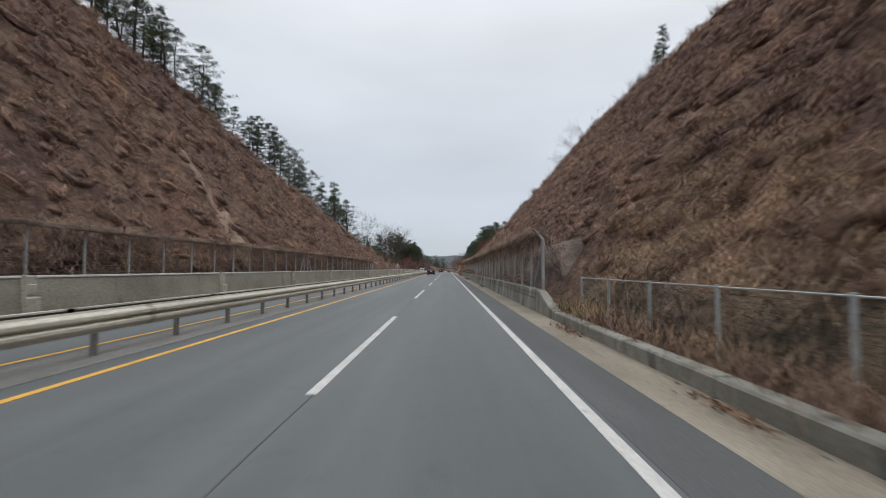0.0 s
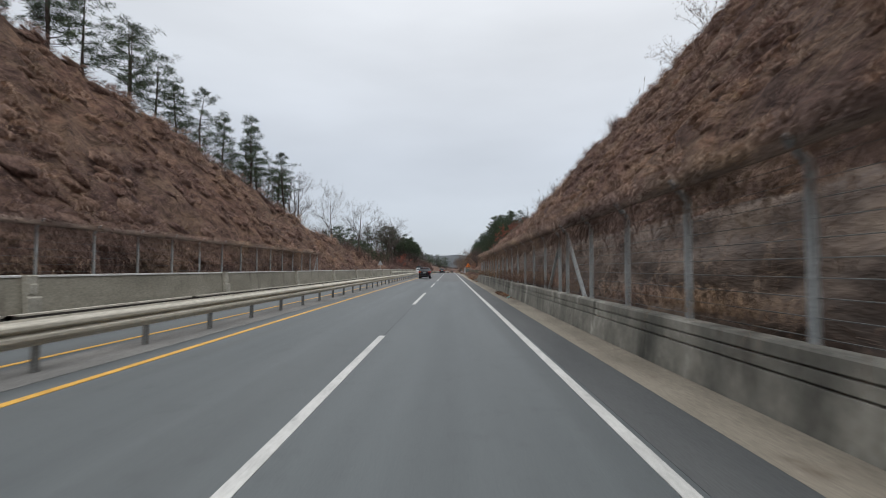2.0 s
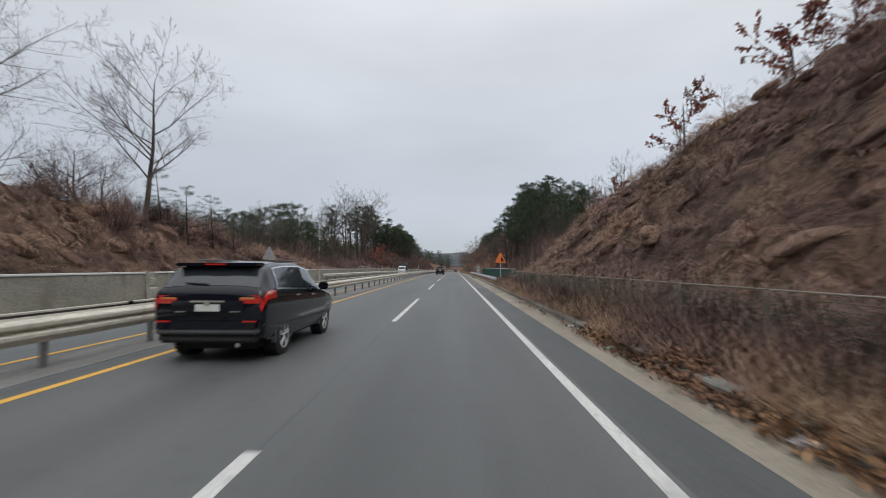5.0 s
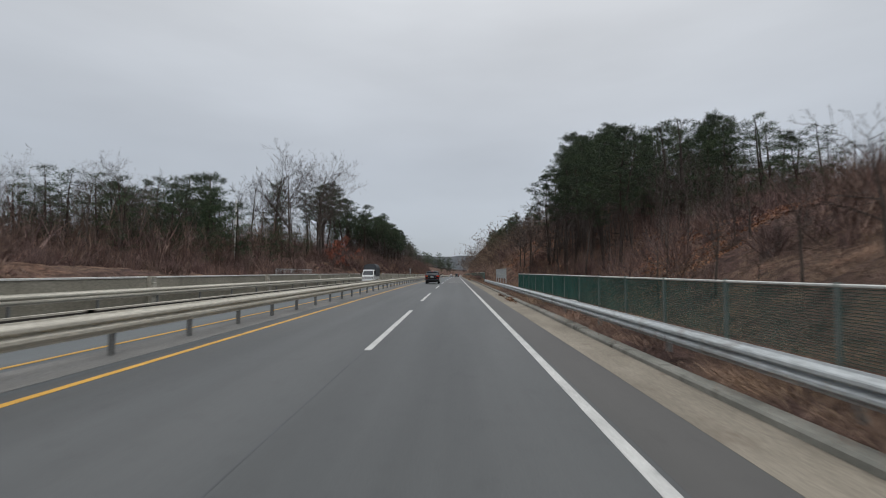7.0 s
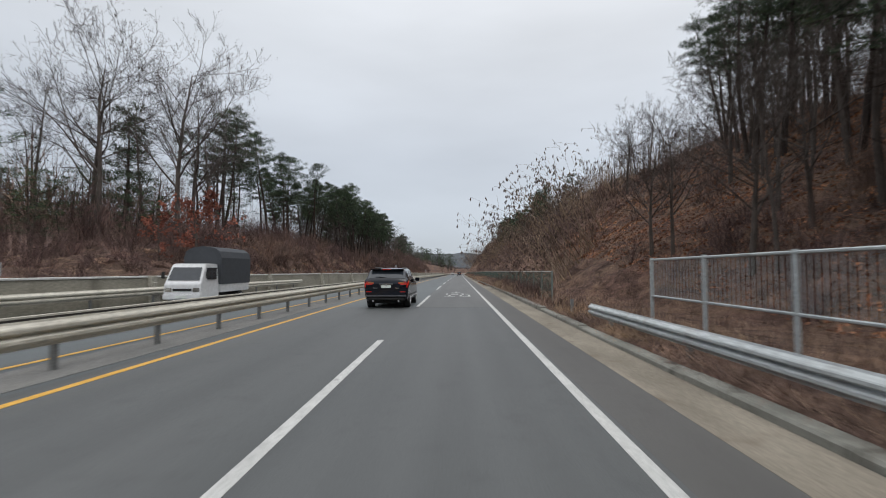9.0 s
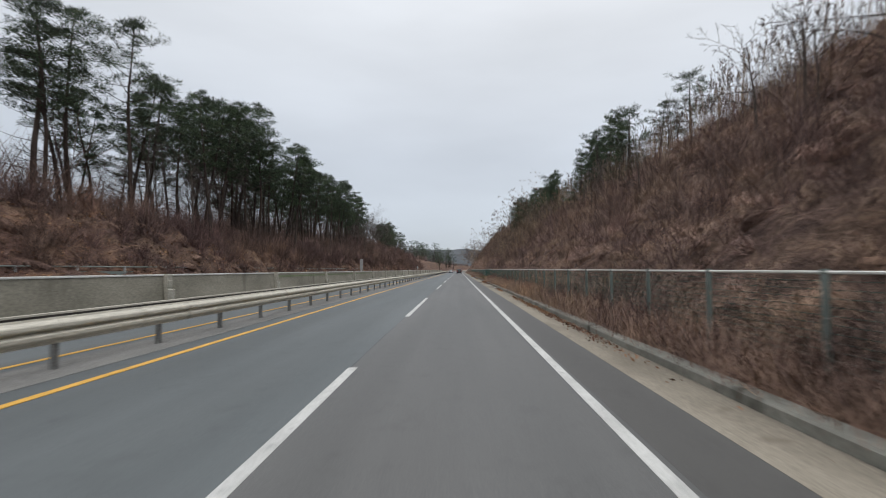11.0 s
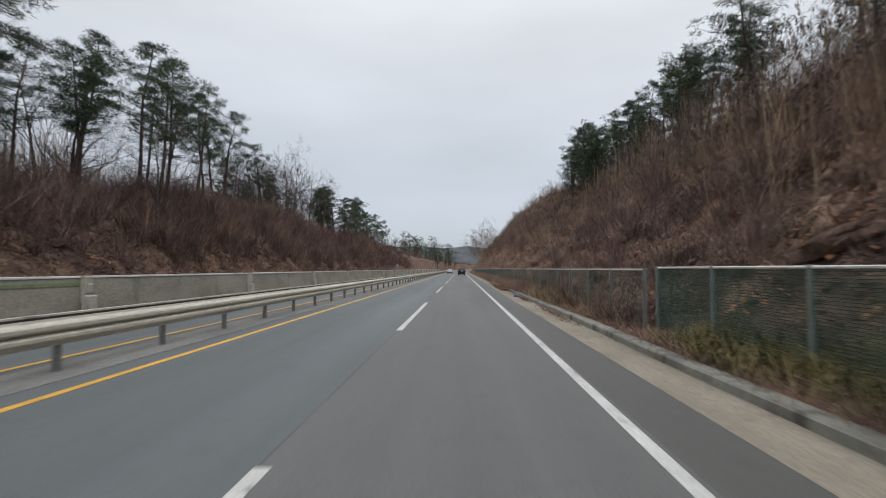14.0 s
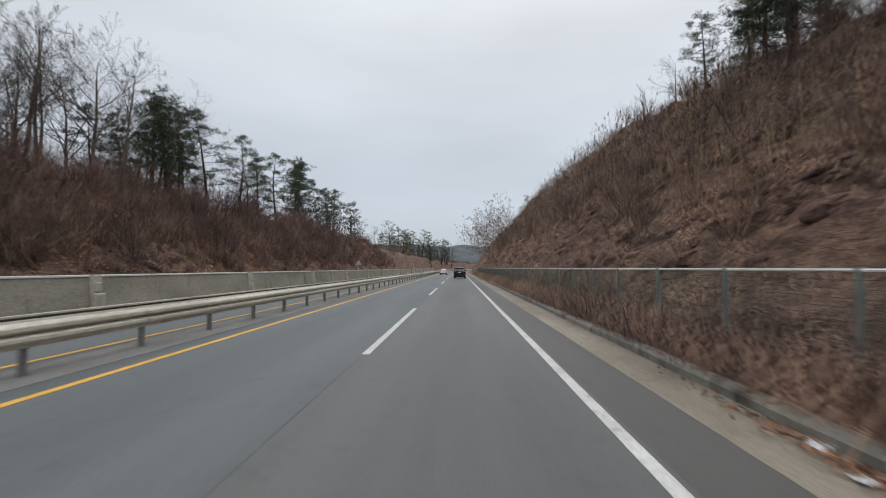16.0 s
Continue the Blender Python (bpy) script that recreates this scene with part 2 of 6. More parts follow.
M["soil"] = speckled("pale_sandy_soil", [(0.3, (0.16, 0.112, 0.085)), (0.7, (0.30, 0.22, 0.158))], 1.1, 0.95, fine=9, relief=0.05)
# blue-grey tones paint the haze over the distant woods
M["ridge"] = speckled("hazy_woodland", [(0.3, (0.048, 0.056, 0.064)), (0.7, (0.095, 0.103, 0.112))], 0.05, 0.95, fine=0.3, relief=1.0)
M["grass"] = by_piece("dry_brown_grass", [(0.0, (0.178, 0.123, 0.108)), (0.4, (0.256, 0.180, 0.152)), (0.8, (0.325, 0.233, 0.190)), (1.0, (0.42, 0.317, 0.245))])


def thatch_material():
    """Matted dead grass: a tone for each heap, strands lying down the slope, shade painted into the hollows between
    them.
    """
    m, nt, b = material("matted_dead_grass", 0.95, 0.0, 0.1)
    g = nt.nodes.new("ShaderNodeNewGeometry")
    col = ramp_node(nt, g.outputs["Random Per Island"], [(0.0, (0.145, 0.101, 0.088)), (0.5, (0.192, 0.135, 0.113)), (1.0, (0.255, 0.184, 0.148))])
    patch = noise_node(nt, 0.13, 3.0, 0.6)
    col = mix_node(nt, 0.8, col, ramp_node(nt, patch, [(0.30, (0.66, 0.58, 0.62)), (0.48, (1.0, 0.93, 0.92)), (0.70, (1.40, 1.24, 1.06))]), "MULTIPLY")
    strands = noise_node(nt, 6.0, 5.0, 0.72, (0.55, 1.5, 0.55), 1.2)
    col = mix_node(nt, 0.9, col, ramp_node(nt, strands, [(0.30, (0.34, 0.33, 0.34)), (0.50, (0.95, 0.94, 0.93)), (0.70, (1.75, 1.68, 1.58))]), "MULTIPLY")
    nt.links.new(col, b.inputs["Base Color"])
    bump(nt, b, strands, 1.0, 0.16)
    return m


M["thatch"] = thatch_material()
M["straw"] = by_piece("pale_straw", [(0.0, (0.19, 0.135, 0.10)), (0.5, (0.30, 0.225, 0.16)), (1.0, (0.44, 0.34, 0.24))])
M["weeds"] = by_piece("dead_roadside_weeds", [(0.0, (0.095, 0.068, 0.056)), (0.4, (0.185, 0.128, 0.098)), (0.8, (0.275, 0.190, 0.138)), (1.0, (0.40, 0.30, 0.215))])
M["twig"] = by_piece("bare_brown_twigs", [(0.0, (0.085, 0.062, 0.056)), (0.5, (0.165, 0.118, 0.104)), (1.0, (0.26, 0.195, 0.168))])
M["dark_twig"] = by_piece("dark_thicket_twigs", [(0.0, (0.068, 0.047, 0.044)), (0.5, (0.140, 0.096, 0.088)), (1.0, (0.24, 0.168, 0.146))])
M["vine"] = by_piece("dead_vines", [(0.0, (0.12, 0.088, 0.074)), (0.5, (0.23, 0.168, 0.136)), (1.0, (0.38, 0.29, 0.23))])
M["litter"] = by_piece("fallen_oak_leaves", [(0.0, (0.16, 0.072, 0.040)), (0.5, (0.30, 0.145, 0.080)), (1.0, (0.44, 0.24, 0.14))])
M["reed"] = by_piece("pale_reeds", [(0.0, (0.17, 0.13, 0.095)), (1.0, (0.36, 0.29, 0.21))])
M["green_weeds"] = by_piece("fading_green_weeds", [(0.0, (0.07, 0.07, 0.03)), (0.5, (0.14, 0.135, 0.055)), (1.0, (0.26, 0.22, 0.10))])
M["drift"] = by_piece("wet_brown_leaves", [(0.0, (0.075, 0.045, 0.032)), (0.5, (0.16, 0.092, 0.058)), (1.0, (0.28, 0.17, 0.10))])
M["pile"] = by_piece("heaped_leaves_and_bark", [(0.0, (0.085, 0.050, 0.035)), (0.5, (0.20, 0.115, 0.070)), (1.0, (0.38, 0.24, 0.14))])
M["plume"] = by_piece("dark_reed_heads", [(0.0, (0.055, 0.042, 0.036)), (1.0, (0.19, 0.15, 0.12))])
M["needles"] = by_piece("pine_needles", [(0.0, (0.025, 0.043, 0.028)), (0.55, (0.050, 0.082, 0.047)), (1.0, (0.100, 0.136, 0.068))], 0.7)
M["bark"] = speckled("grey_brown_bark", [(0.3, (0.045, 0.036, 0.031)), (0.7, (0.12, 0.098, 0.085))], 2.5, 0.9, fine=12, relief=0.02, stretch=(1, 1, 0.3))
M["pine_bark"] = speckled("dark_pine_bark", [(0.3, (0.024, 0.018, 0.016)), (0.7, (0.072, 0.050, 0.040))], 2.5, 0.9, fine=12, relief=0.02, stretch=(1, 1, 0.3))
M["twigs_thin"] = speckled("grey_twigs", [(0.3, (0.06, 0.050, 0.046)), (0.7, (0.125, 0.105, 0.095))], 1.2, 0.9)
M["red_leaf"] = by_piece("withered_red_leaves", [(0.0, (0.19, 0.066, 0.048)), (1.0, (0.38, 0.155, 0.10))])


# ---- mesh helpers ----
def mesh_of(name, verts, faces, mat, smooth_shade=False):
    me = bpy.data.meshes.new(name)
    me.from_pydata([tuple(v) for v in verts], [], faces)
    if mat:
        me.materials.append(mat)
    if smooth_shade:
        me.polygons.foreach_set("use_smooth", [True] * len(me.polygons))
    me.update()
    return me


def arrays_mesh(name, verts, faces, mat):
    """A mesh from numpy arrays: verts n x 3, faces m x k with k the same for all."""
    me = bpy.data.meshes.new(name)
    k = faces.shape[1]
    me.vertices.add(len(verts))
    me.vertices.foreach_set("co", np.asarray(verts, np.float32).ravel())
    me.loops.add(faces.size)
    me.loops.foreach_set("vertex_index", np.asarray(faces, np.int32).ravel())
    me.polygons.add(len(faces))
    me.polygons.foreach_set("loop_start", np.arange(0, faces.size, k, dtype=np.int32))
    me.polygons.foreach_set("loop_total", np.full(len(faces), k, np.int32))
    me.materials.append(mat)
    me.update(calc_edges=True)
    return me


def bm_mesh(name, bm, mat, smooth_shade=False):
    me = bpy.data.meshes.new(name)
    bmesh.ops.recalc_face_normals(bm, faces=bm.faces)
    bm.to_mesh(me)
    bm.free()
    me.materials.append(mat)
    if smooth_shade:
        me.polygons.foreach_set("use_smooth", [True] * len(me.polygons))
    return me


def part(name, data, mat, parent, label="", at=None):
    """One mesh object under a thing or a part; data is a mesh or a bmesh."""
    me = data if isinstance(data, bpy.types.Mesh) else bm_mesh(name, data, mat)
    ob = new(name, me)
    ob.parent = parent
    if at is not None:
        ob.matrix_basis = at if isinstance(at, Matrix) else Matrix.Translation(at)
    return tagged(ob, label)


def thing(name, at, label, category, group="", kind=""):
    ob = new(name)
    ob.empty_display_size = 0.2
    ob.matrix_basis = at if isinstance(at, Matrix) else Matrix.Translation(at)
    return tagged(ob, label, category, group, kind)


def bm_box(x0, x1, y0, y1, z0, z1, bevel=0.0, bm=None):
    own = bm is None
    bm = bm or bmesh.new()
    r = bmesh.ops.create_cube(bm, size=1.0, matrix=Matrix.Translation(((x0 + x1) / 2, (y0 + y1) / 2, (z0 + z1) / 2)) @ Matrix.Diagonal((x1 - x0, y1 - y0, z1 - z0, 1)))
    if bevel and own:
        bmesh.ops.bevel(bm, geom=bm.edges[:], offset=bevel, segments=2, affect="EDGES")
    return bm


def rod(verts, faces, a, b, ra, rb, sides=4, caps=True):
    """Adds a tapered rod from a to b; with two sides it is a flat strip."""
    a, b = Vector(a), Vector(b)
    d = (b - a)
    if d.length < 1e-6:
        return
    q = d.to_track_quat("Z", "Y")
    n = len(verts)
    for c, r in ((a, ra), (b, rb)):
        for i in range(sides):
            w = 2 * math.pi * i / sides + 0.4
            verts.append(c + q @ Vector((r * math.cos(w), r * math.sin(w), 0)))
    if sides == 2:
        faces.append((n, n + 1, n + 3, n + 2))
        return
    for i in range(sides):
        j = (i + 1) % sides
        faces.append((n + i, n + j, n + sides + j, n + sides + i))
    if not caps:
        return
    faces.append(tuple(n + sides + i for i in range(sides)))
    faces.append(tuple(n + sides - 1 - i for i in range(sides)))


def rods_mesh(name, rods, mat, sides=4):
    v, f = [], []
    for r in rods:
        rod(v, f, *r, sides)
    return mesh_of(name, v, f, mat)


def P(x, s, z=0.0):
    """A place beside the road: x to the right of the lane's middle, s along it, z above it."""
    return Vector((x + bend(s), s, z + fall(s)))


def run(name, profile, s0, s1, step, mat, closed=True, sharp=True):
    """A profile (x, z) drawn along the road from s0 to s1."""
    n = max(1, int(math.ceil((s1 - s0) / step)))
    k = len(profile)
    v, f = [], []
    for i in range(n + 1):
        s = s0 + (s1 - s0) * i / n
        for x, z in profile:
            v.append(P(x, s, z))
        if i:
            a = k * (i - 1)
            for j in range(k if closed else k - 1):
                jj = (j + 1) % k
                f.append((a + j, a + k + j, a + k + jj, a + jj))
    if closed:
        f.append(tuple(range(k)))
        f.append(tuple(k * n + j for j in reversed(range(k))))
    me = mesh_of(name, v, f, mat)
    bm = bmesh.new()
    bm.from_mesh(me)
    bmesh.ops.recalc_face_normals(bm, faces=bm.faces)
    bm.to_mesh(me)
    bm.free()
    return me


def rect(x0, x1, z0, z1, c=0.0):
    """A rectangular profile with chamfered top corners."""
    if not c:
        return [(x0, z0), (x1, z0), (x1, z1), (x0, z1)]
    return [(x0, z0), (x1, z0), (x1, z1 - c), (x1 - c, z1), (x0 + c, z1), (x0, z1 - c)]


# ---- the lie of the land ----
LEFT_CREST = [(-90, 27), (40, 27), (57, 25), (70, 18.5), (86, 14.5), (97, 12), (105, 9.5), (114, 7.2), (133, 5.2), (150, 3.5), (170, 2.2), (200, 1.0), (225, 1.5), (240, 4), (255, 5), (280, 4), (305, 3), (330, 4), (350, 6.5), (420, 7.5), (600, 7), (800, 4), (2000, 3)]
RIGHT_CREST = [(-90, 24), (50, 24), (60, 28), (85, 27), (92, 22), (97, 17), (101, 12.5), (110, 10), (120, 7.5), (130, 6.5), (140, 6), (150, 4.8), (185, 4.5), (200, 5.2), (215, 9), (235, 13.5), (250, 12), (270, 11.5), (365, 11.5), (400, 15.5), (450, 15.5), (600, 12), (800, 5), (2000, 3)]
LEFT_RISE = [(-90, 1.37), (150, 1.37), (175, 0.6), (230, 0.6), (245, 1.0), (2000, 1.0)]
RIGHT_RISE = [(-90, 1.2), (138, 1.2), (152, 0.66), (235, 0.66), (255, 0.85), (365, 0.85), (400, 1.25), (2000, 1.25)]
RIGHT_FOOT = [(-90, 4.5), (150, 4.5), (165, 7.0), (190, 9.5), (208, 9.5), (226, 6.0), (240, 4.5), (2000, 4.5)]
LW = -16.1   # foot of the far cutting
WALL_FROM, WALL_TO = 18.4, 102.6   # stretch with the taller wall on the near side


def table(rows, s):
    return float(np.interp(s, [r[0] for r in rows], [r[1] for r in rows]))


def right_foot(s):
    """Where the near bank begins to rise; the wood stands back from the road."""
    return table(RIGHT_FOOT, s)


def soft_min(a, b, k):
    h = max(0.0, min(1.0, 0.5 + 0.5 * (b - a) / k))
    return b + (a - b) * h - k * h * (1 - h)


def land(x, s):
    """Height of the ground over the road's level at x, s."""
    if LW + 0.4 < x < 3.62:
        return -0.3
    right = x > 0
    if right:
        base = 0.20 + 0.40 * smooth(WALL_FROM - 3.4, WALL_FROM, s) * (1 - smooth(WALL_TO, WALL_TO + 3.4, s))
        out, crest, rise = x - right_foot(s), table(RIGHT_CREST, s), table(RIGHT_RISE, s)
    else:
        base = 0.55
        out, crest, rise = LW - x, table(LEFT_CREST, s), table(LEFT_RISE, s)
    if out <= 0:
        return base
    far = out - (crest - base) / rise
    top = crest + (0.10 if right else 0.04) * max(0.0, min(far, 60.0)) + 0.02 * max(0.0, far - 60)
    z = soft_min(base + rise * out, top, 1.6)
    a = min(1.0, out / 2.0) * (1.0 - 0.65 * smooth(150, 170, s) * (1 - smooth(232, 250, s)))
    z += a * 0.75 * noise.noise((x * 0.16, s * 0.14, 3.0))
    # heaped mats of dead vines, slanting down the face
    z += a * 0.85 * (0.5 - abs(noise.noise((x * 0.30, (s + 0.6 * x) * 0.36, 7.0))) * 1.6)
    z += a * 0.65 * (0.4 - abs(noise.noise((x * 0.5, (s + 0.5 * x) * 0.5, 1.0))) * 1.8)
    return z


def ground_xs():
    near = list(np.arange(3.62, 14, 0.42)) + list(np.arange(14, 36, 0.9)) + list(np.arange(36, 60, 3))
    far = [62, 72, 90, 120, 170, 250, 400, 700, 1200, 2200]
    r = near + far
    l = [-(x) for x in list(np.arange(15.6, 26, 0.45)) + list(np.arange(26, 46, 0.9)) + list(np.arange(46, 62, 3)) + far]
    return sorted(l) + [-15.2] + [3.3] + r


def ground_sheet():
    xs = sorted(ground_xs())
    ss = [-400, -250, -160, -120] + list(np.arange(-90, -6, 2.0)) + list(np.arange(-6, 470, 0.6)) + list(np.arange(470, 700, 5)) + [700 + 12 * i for i in range(45)] + [1300, 1500, 1800, 2300, 3000]
    v = np.empty((len(ss), len(xs), 3))
    for i, s in enumerate(ss):
        b, f = bend(min(s, 1300)), fall(min(s, 1300))
        for j, x in enumerate(xs):
            v[i, j] = (x + b, s, land(x, s) + f)
    n, k = len(ss), len(xs)
    idx = np.arange(n * k).reshape(n, k)
    faces = np.stack([idx[:-1, :-1], idx[:-1, 1:], idx[1:, 1:], idx[1:, :-1]], -1).reshape(-1, 4)
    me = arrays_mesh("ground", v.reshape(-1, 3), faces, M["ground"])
    me.polygons.foreach_set("use_smooth", [True] * len(me.polygons))
    return tagged(new("ground", me), "brown dead grass and soil on steep road cuttings", "ground", kind="structure")


ground_sheet()


def soil_gully():
    """A washed-out strip of pale soil down the far cutting."""
    r = random.Random(3)
    v, f = [], []
    n = 34
    for i in range(n + 1):
        t = i / n
        x, s = -17.2 - 8.0 * t, 40.3 + 3.2 * t + 0.5 * math.sin(6 * t)
        w = 0.45 + 1.15 * (1 - t) * (0.7 + 0.3 * math.sin(9 * t)) + r.uniform(-0.18, 0.18)
        for k in range(7):
            ds = w * (k / 6 * 2 - 1)
            z = land(x, s + ds) + 0.26 * math.sin(math.pi * (k + 0.35) / 6.7) - 0.12 + r.uniform(-0.05, 0.05)
            v.append(P(x, s + ds, z))
        if i:
            a = 7 * (i - 1)
            f.extend((a + k, a + k + 1, a + 8 + k, a + 7 + k) for k in range(6))
    ob = new("bare_soil", mesh_of("bare_soil", v, f, M["soil"], True))
    return tagged(ob, "pale washed-out soil gully in the dead grass", "soil", kind="structure")


soil_gully()


def far_ridge():
    """A wooded ridge across the end of the valley, the blue of the haze put into its colour."""
    xs = np.linspace(-900, 1100, 140)
    rows = [(1050, 0.0), (1120, 0.55), (1220, 0.9), (1330, 1.0), (1500, 0.8)]
    v = []
    for y, h in rows:
        for x in xs:
            top = 46 + 16 * noise.noise((x * 0.004, 2.0, 0)) + 5 * noise.noise((x * 0.03, y * 0.02, 0)) + 3 * noise.noise((x * 0.12, y * 0.1, 4))
            v.append((x, y, -9 + h * top))
    k = len(xs)
    f = [(i * k + j, i * k + j + 1, (i + 1) * k + j + 1, (i + 1) * k + j) for i in range(len(rows) - 1) for j in range(k - 1)]
    ob = new("backdrop_ridge", mesh_of("backdrop_ridge", v, f, M["ridge"], True))
    return tagged(ob, "wooded ridge closing the valley, haze in its blue-grey colour", "hill", kind="structure")


far_ridge()

# ---- carriageways ----
S0, S1 = -90.0, 900.0
tagged(new("road", run("road", [(-14.95, -0.28), (2.48, -0.28), (2.48, 0.0), (-14.95, 0.0)], S0, S1, 5, M["asphalt"])), "worn grey asphalt dual carriageway", "road", kind="structure")
# the same road surface: dimmer light on this stretch is put into its colour
tagged(new("road_lane", run("road_lane", rect(-5.95, 1.72, -0.2, 0.003), 104, 222, 5, M["dark_asphalt"])), "asphalt of both lanes, coloured darker for the dimmer light on this stretch", "road", kind="structure")
tagged(new("road_lane", run("road_lane", rect(-1.86, 1.72, -0.2, 0.003), 222.02, 640, 5, M["worn_asphalt"])), "brownish worn asphalt of the near lane", "road", kind="structure")
tagged(new("road_shoulder", run("road_shoulder", rect(1.72, 2.54, -0.2, 0.004), S0, 148, 5, M["shoulder"])), "darker asphalt shoulder strip beside the edge line", "road", kind="structure")
tagged(new("road_shoulder", run("road_shoulder", rect(1.72, 2.54, -0.2, 0.004), 148.02, S1, 5, M["pale_shoulder"])), "worn brownish asphalt shoulder strip beside the edge line", "road", kind="structure")
tagged(new("gutter", run("gutter", [(2.54, -0.2), (3.32, -0.2), (3.32, 0.03), (2.90, -0.012), (2.54, 0.006)], S0, S1, 5, M["gutter"])), "sandy concrete gutter along the kerb", "gutter", kind="structure")
tagged(new("median_strip", run("median_strip", rect(-7.30, -6.12, -0.2, 0.012, 0.006), S0, S1, 5, M["median"])), "dusty grey concrete strip under the median rail", "median", kind="structure")


def marking(name, x0, x1, s0, s1, mat, step=5.0, label="", category="road marking"):
    ob = new(name, run(name, rect(x0, x1, -0.05, 0.007), s0, s1, step, mat))
    return tagged(ob, label, category, kind="structure")


marking("edge_line", 1.505, 1.655, S0, S1, M["white_paint"], label="solid white edge line on asphalt")
marking("yellow_line", -5.61, -5.46, S0, S1, M["yellow_paint"], label="solid yellow line beside the median rail")
marking("yellow_line", -7.70, -7.57, S0, S1, M["yellow_paint"], label="solid yellow line of the far carriageway")
marking("edge_line", -14.6, -14.45, S0, S1, M["white_paint"], label="solid white edge line of the far carriageway")


def wandering_seam():
    """The thin joint between the lanes, slightly uneven, under the dashes at first and beside them later."""
    v, f, n = [], [], 500
    for i in range(n + 1):
        t = S0 + 560 * i / n
        x = -1.785 - 0.085 * smooth(120, 180, t) + 0.012 * noise.noise((t * 0.35, 0, 0)) + 0.008 * noise.noise((t * 1.7, 5, 0))
        w = 0.011 + 0.006 * noise.noise((t * 0.9, 9, 0))
        v += [P(x - w, t, -0.03), P(x - w, t, 0.0042), P(x + w, t, 0.0042), P(x + w, t, -0.03)]
        if i:
            a = 4 * (i - 1)
            f.extend((a + j, a + j + 1, a + 5 + j, a + 4 + j) for j in range(3))
    me = mesh_of("road_seam", v, f, M["seam"])
    return tagged(new("road_seam", me), "dark bitumen seam between the lanes", "road marking", kind="structure")


wandering_seam()
dash_ends = [16.2 + 20 * k for k in range(-5, 9)] + [270.8 if k == 4 else 293.4 if k == 5 else 313.1 if k == 6 else 192.1 + 20 * k for k in range(0, 35)]
for e in dash_ends:
    marking("lane_dash", -1.89, -1.74, e - (10.0 if e < 180 else 9.6 if e < 260 else 10.3), e, M["white_paint"], label="white dashed lane line on asphalt")
for e in range(-80, 900, 20):
    marking("lane_dash", -11.3, -11.15, e, e + 10, M["white_paint"], label="white dashed lane line of the far carriageway")
# painted letters too worn to read, as bars, in both lanes
for lane in (-0.1, -3.65):
    for dx, ds, w, l in ((-0.75, 0, 0.7, 0.35), (-0.48, 0.6, 0.14, 1.0), (0.25, 0, 0.7, 0.35), (0.25, 0.6, 0.13, 1.1), (0.80, 0.5, 0.13, 1.3), (-0.70, 2.4, 0.13, 1.5), (-0.35, 2.4, 0.5, 0.3), (-0.35, 3.3, 0.5, 0.3), (0.40, 2.3, 0.13, 1.6), (0.62, 2.9, 0.3, 0.3), (-0.35, 5.0, 0.7, 0.35), (-0.07, 5.6, 0.14, 0.9)):
        marking("road_letter", lane + dx, lane + dx + w, 231 + ds, 231 + ds + l, M["white_paint"], 2, "worn white painted lettering on the asphalt")

# ---- near side: kerb, retaining wall ----
kerb = thing("kerb", (0, 0, 0), "stained low concrete kerb along the gutter", "kerb", kind="structure")
rnd = random.Random(5)
s = S0
while s < 560:
    if WALL_FROM - 3.9 < s < WALL_TO + 2:
        s = WALL_TO + 3.5
    e = min(s + 3.0, WALL_FROM - 3.5) if s < WALL_FROM else s + 3.0
    if e - s > 0.3:
        h = 0.30 + rnd.uniform(-0.012, 0.012)
        if 335 < s < 460 or 112 < s < 150:
            h -= 0.14
        elif 150 < s < 218:
            h -= 0.17
        elif s < 335:
            h -= 0.12 * (s > 150)
        w = rnd.uniform(-0.012, 0.012)
        part("kerb_stone", run("kerb_stone", rect(3.32 + w, 3.62 + w, -0.2, h, 0.03), s + 0.008, e - 0.008, 3, M["kerb"]), None, kerb)
    s = e
wall = thing("retaining_wall", (0, 0, 0), "stained concrete retaining wall with grooved face", "wall", kind="structure")
s = WALL_FROM
while s < WALL_TO - 0.2:
    e = min(s + 5.0, WALL_TO)
    pro = [(3.34, -0.2), (3.75, -0.2), (3.75, 0.82), (3.72, 0.85), (3.47, 0.85), (3.44, 0.82), (3.44, 0.68), (3.475, 0.675), (3.475, 0.65), (3.43, 0.645), (3.425, 0.52), (3.46, 0.515), (3.46, 0.49), (3.415, 0.485)]
    part("wall_panel", run("wall_panel", pro, s + 0.012, e - 0.012, 5, M["wall"]), None, wall)
    s = e



def wall_ramp(a, b):
    """The end of the wall, sloping from full height at a down to the kerb at b."""
    v, f, n = [], [], 8
    for i in range(n + 1):
        t = i / n
        h, x0 = 0.85 + (0.31 - 0.85) * smooth(0, 1, t), 3.43 + (3.32 - 3.43) * t
        for x, z in ((x0 - 0.06 * (1 - t), -0.2), (3.75 - 0.12 * t, -0.2), (3.75 - 0.12 * t, h - 0.03), (3.72 - 0.12 * t, h), (x0 + 0.03, h), (x0, h - 0.03)):
            v.append(P(x, a + (b - a) * t, z))
        if i:
            k = 6 * (i - 1)
            f.extend((k + j, k + (j + 1) % 6, k + 6 + (j + 1) % 6, k + 6 + j) for j in range(6))
    f += [tuple(range(6)), tuple(reversed(range(6 * n, 6 * n + 6)))]
    bm = bmesh.new()
    bm.from_mesh(mesh_of("wall_end", v, f, M["wall"]))
    return bm_mesh("wall_end", bm, M["wall"])


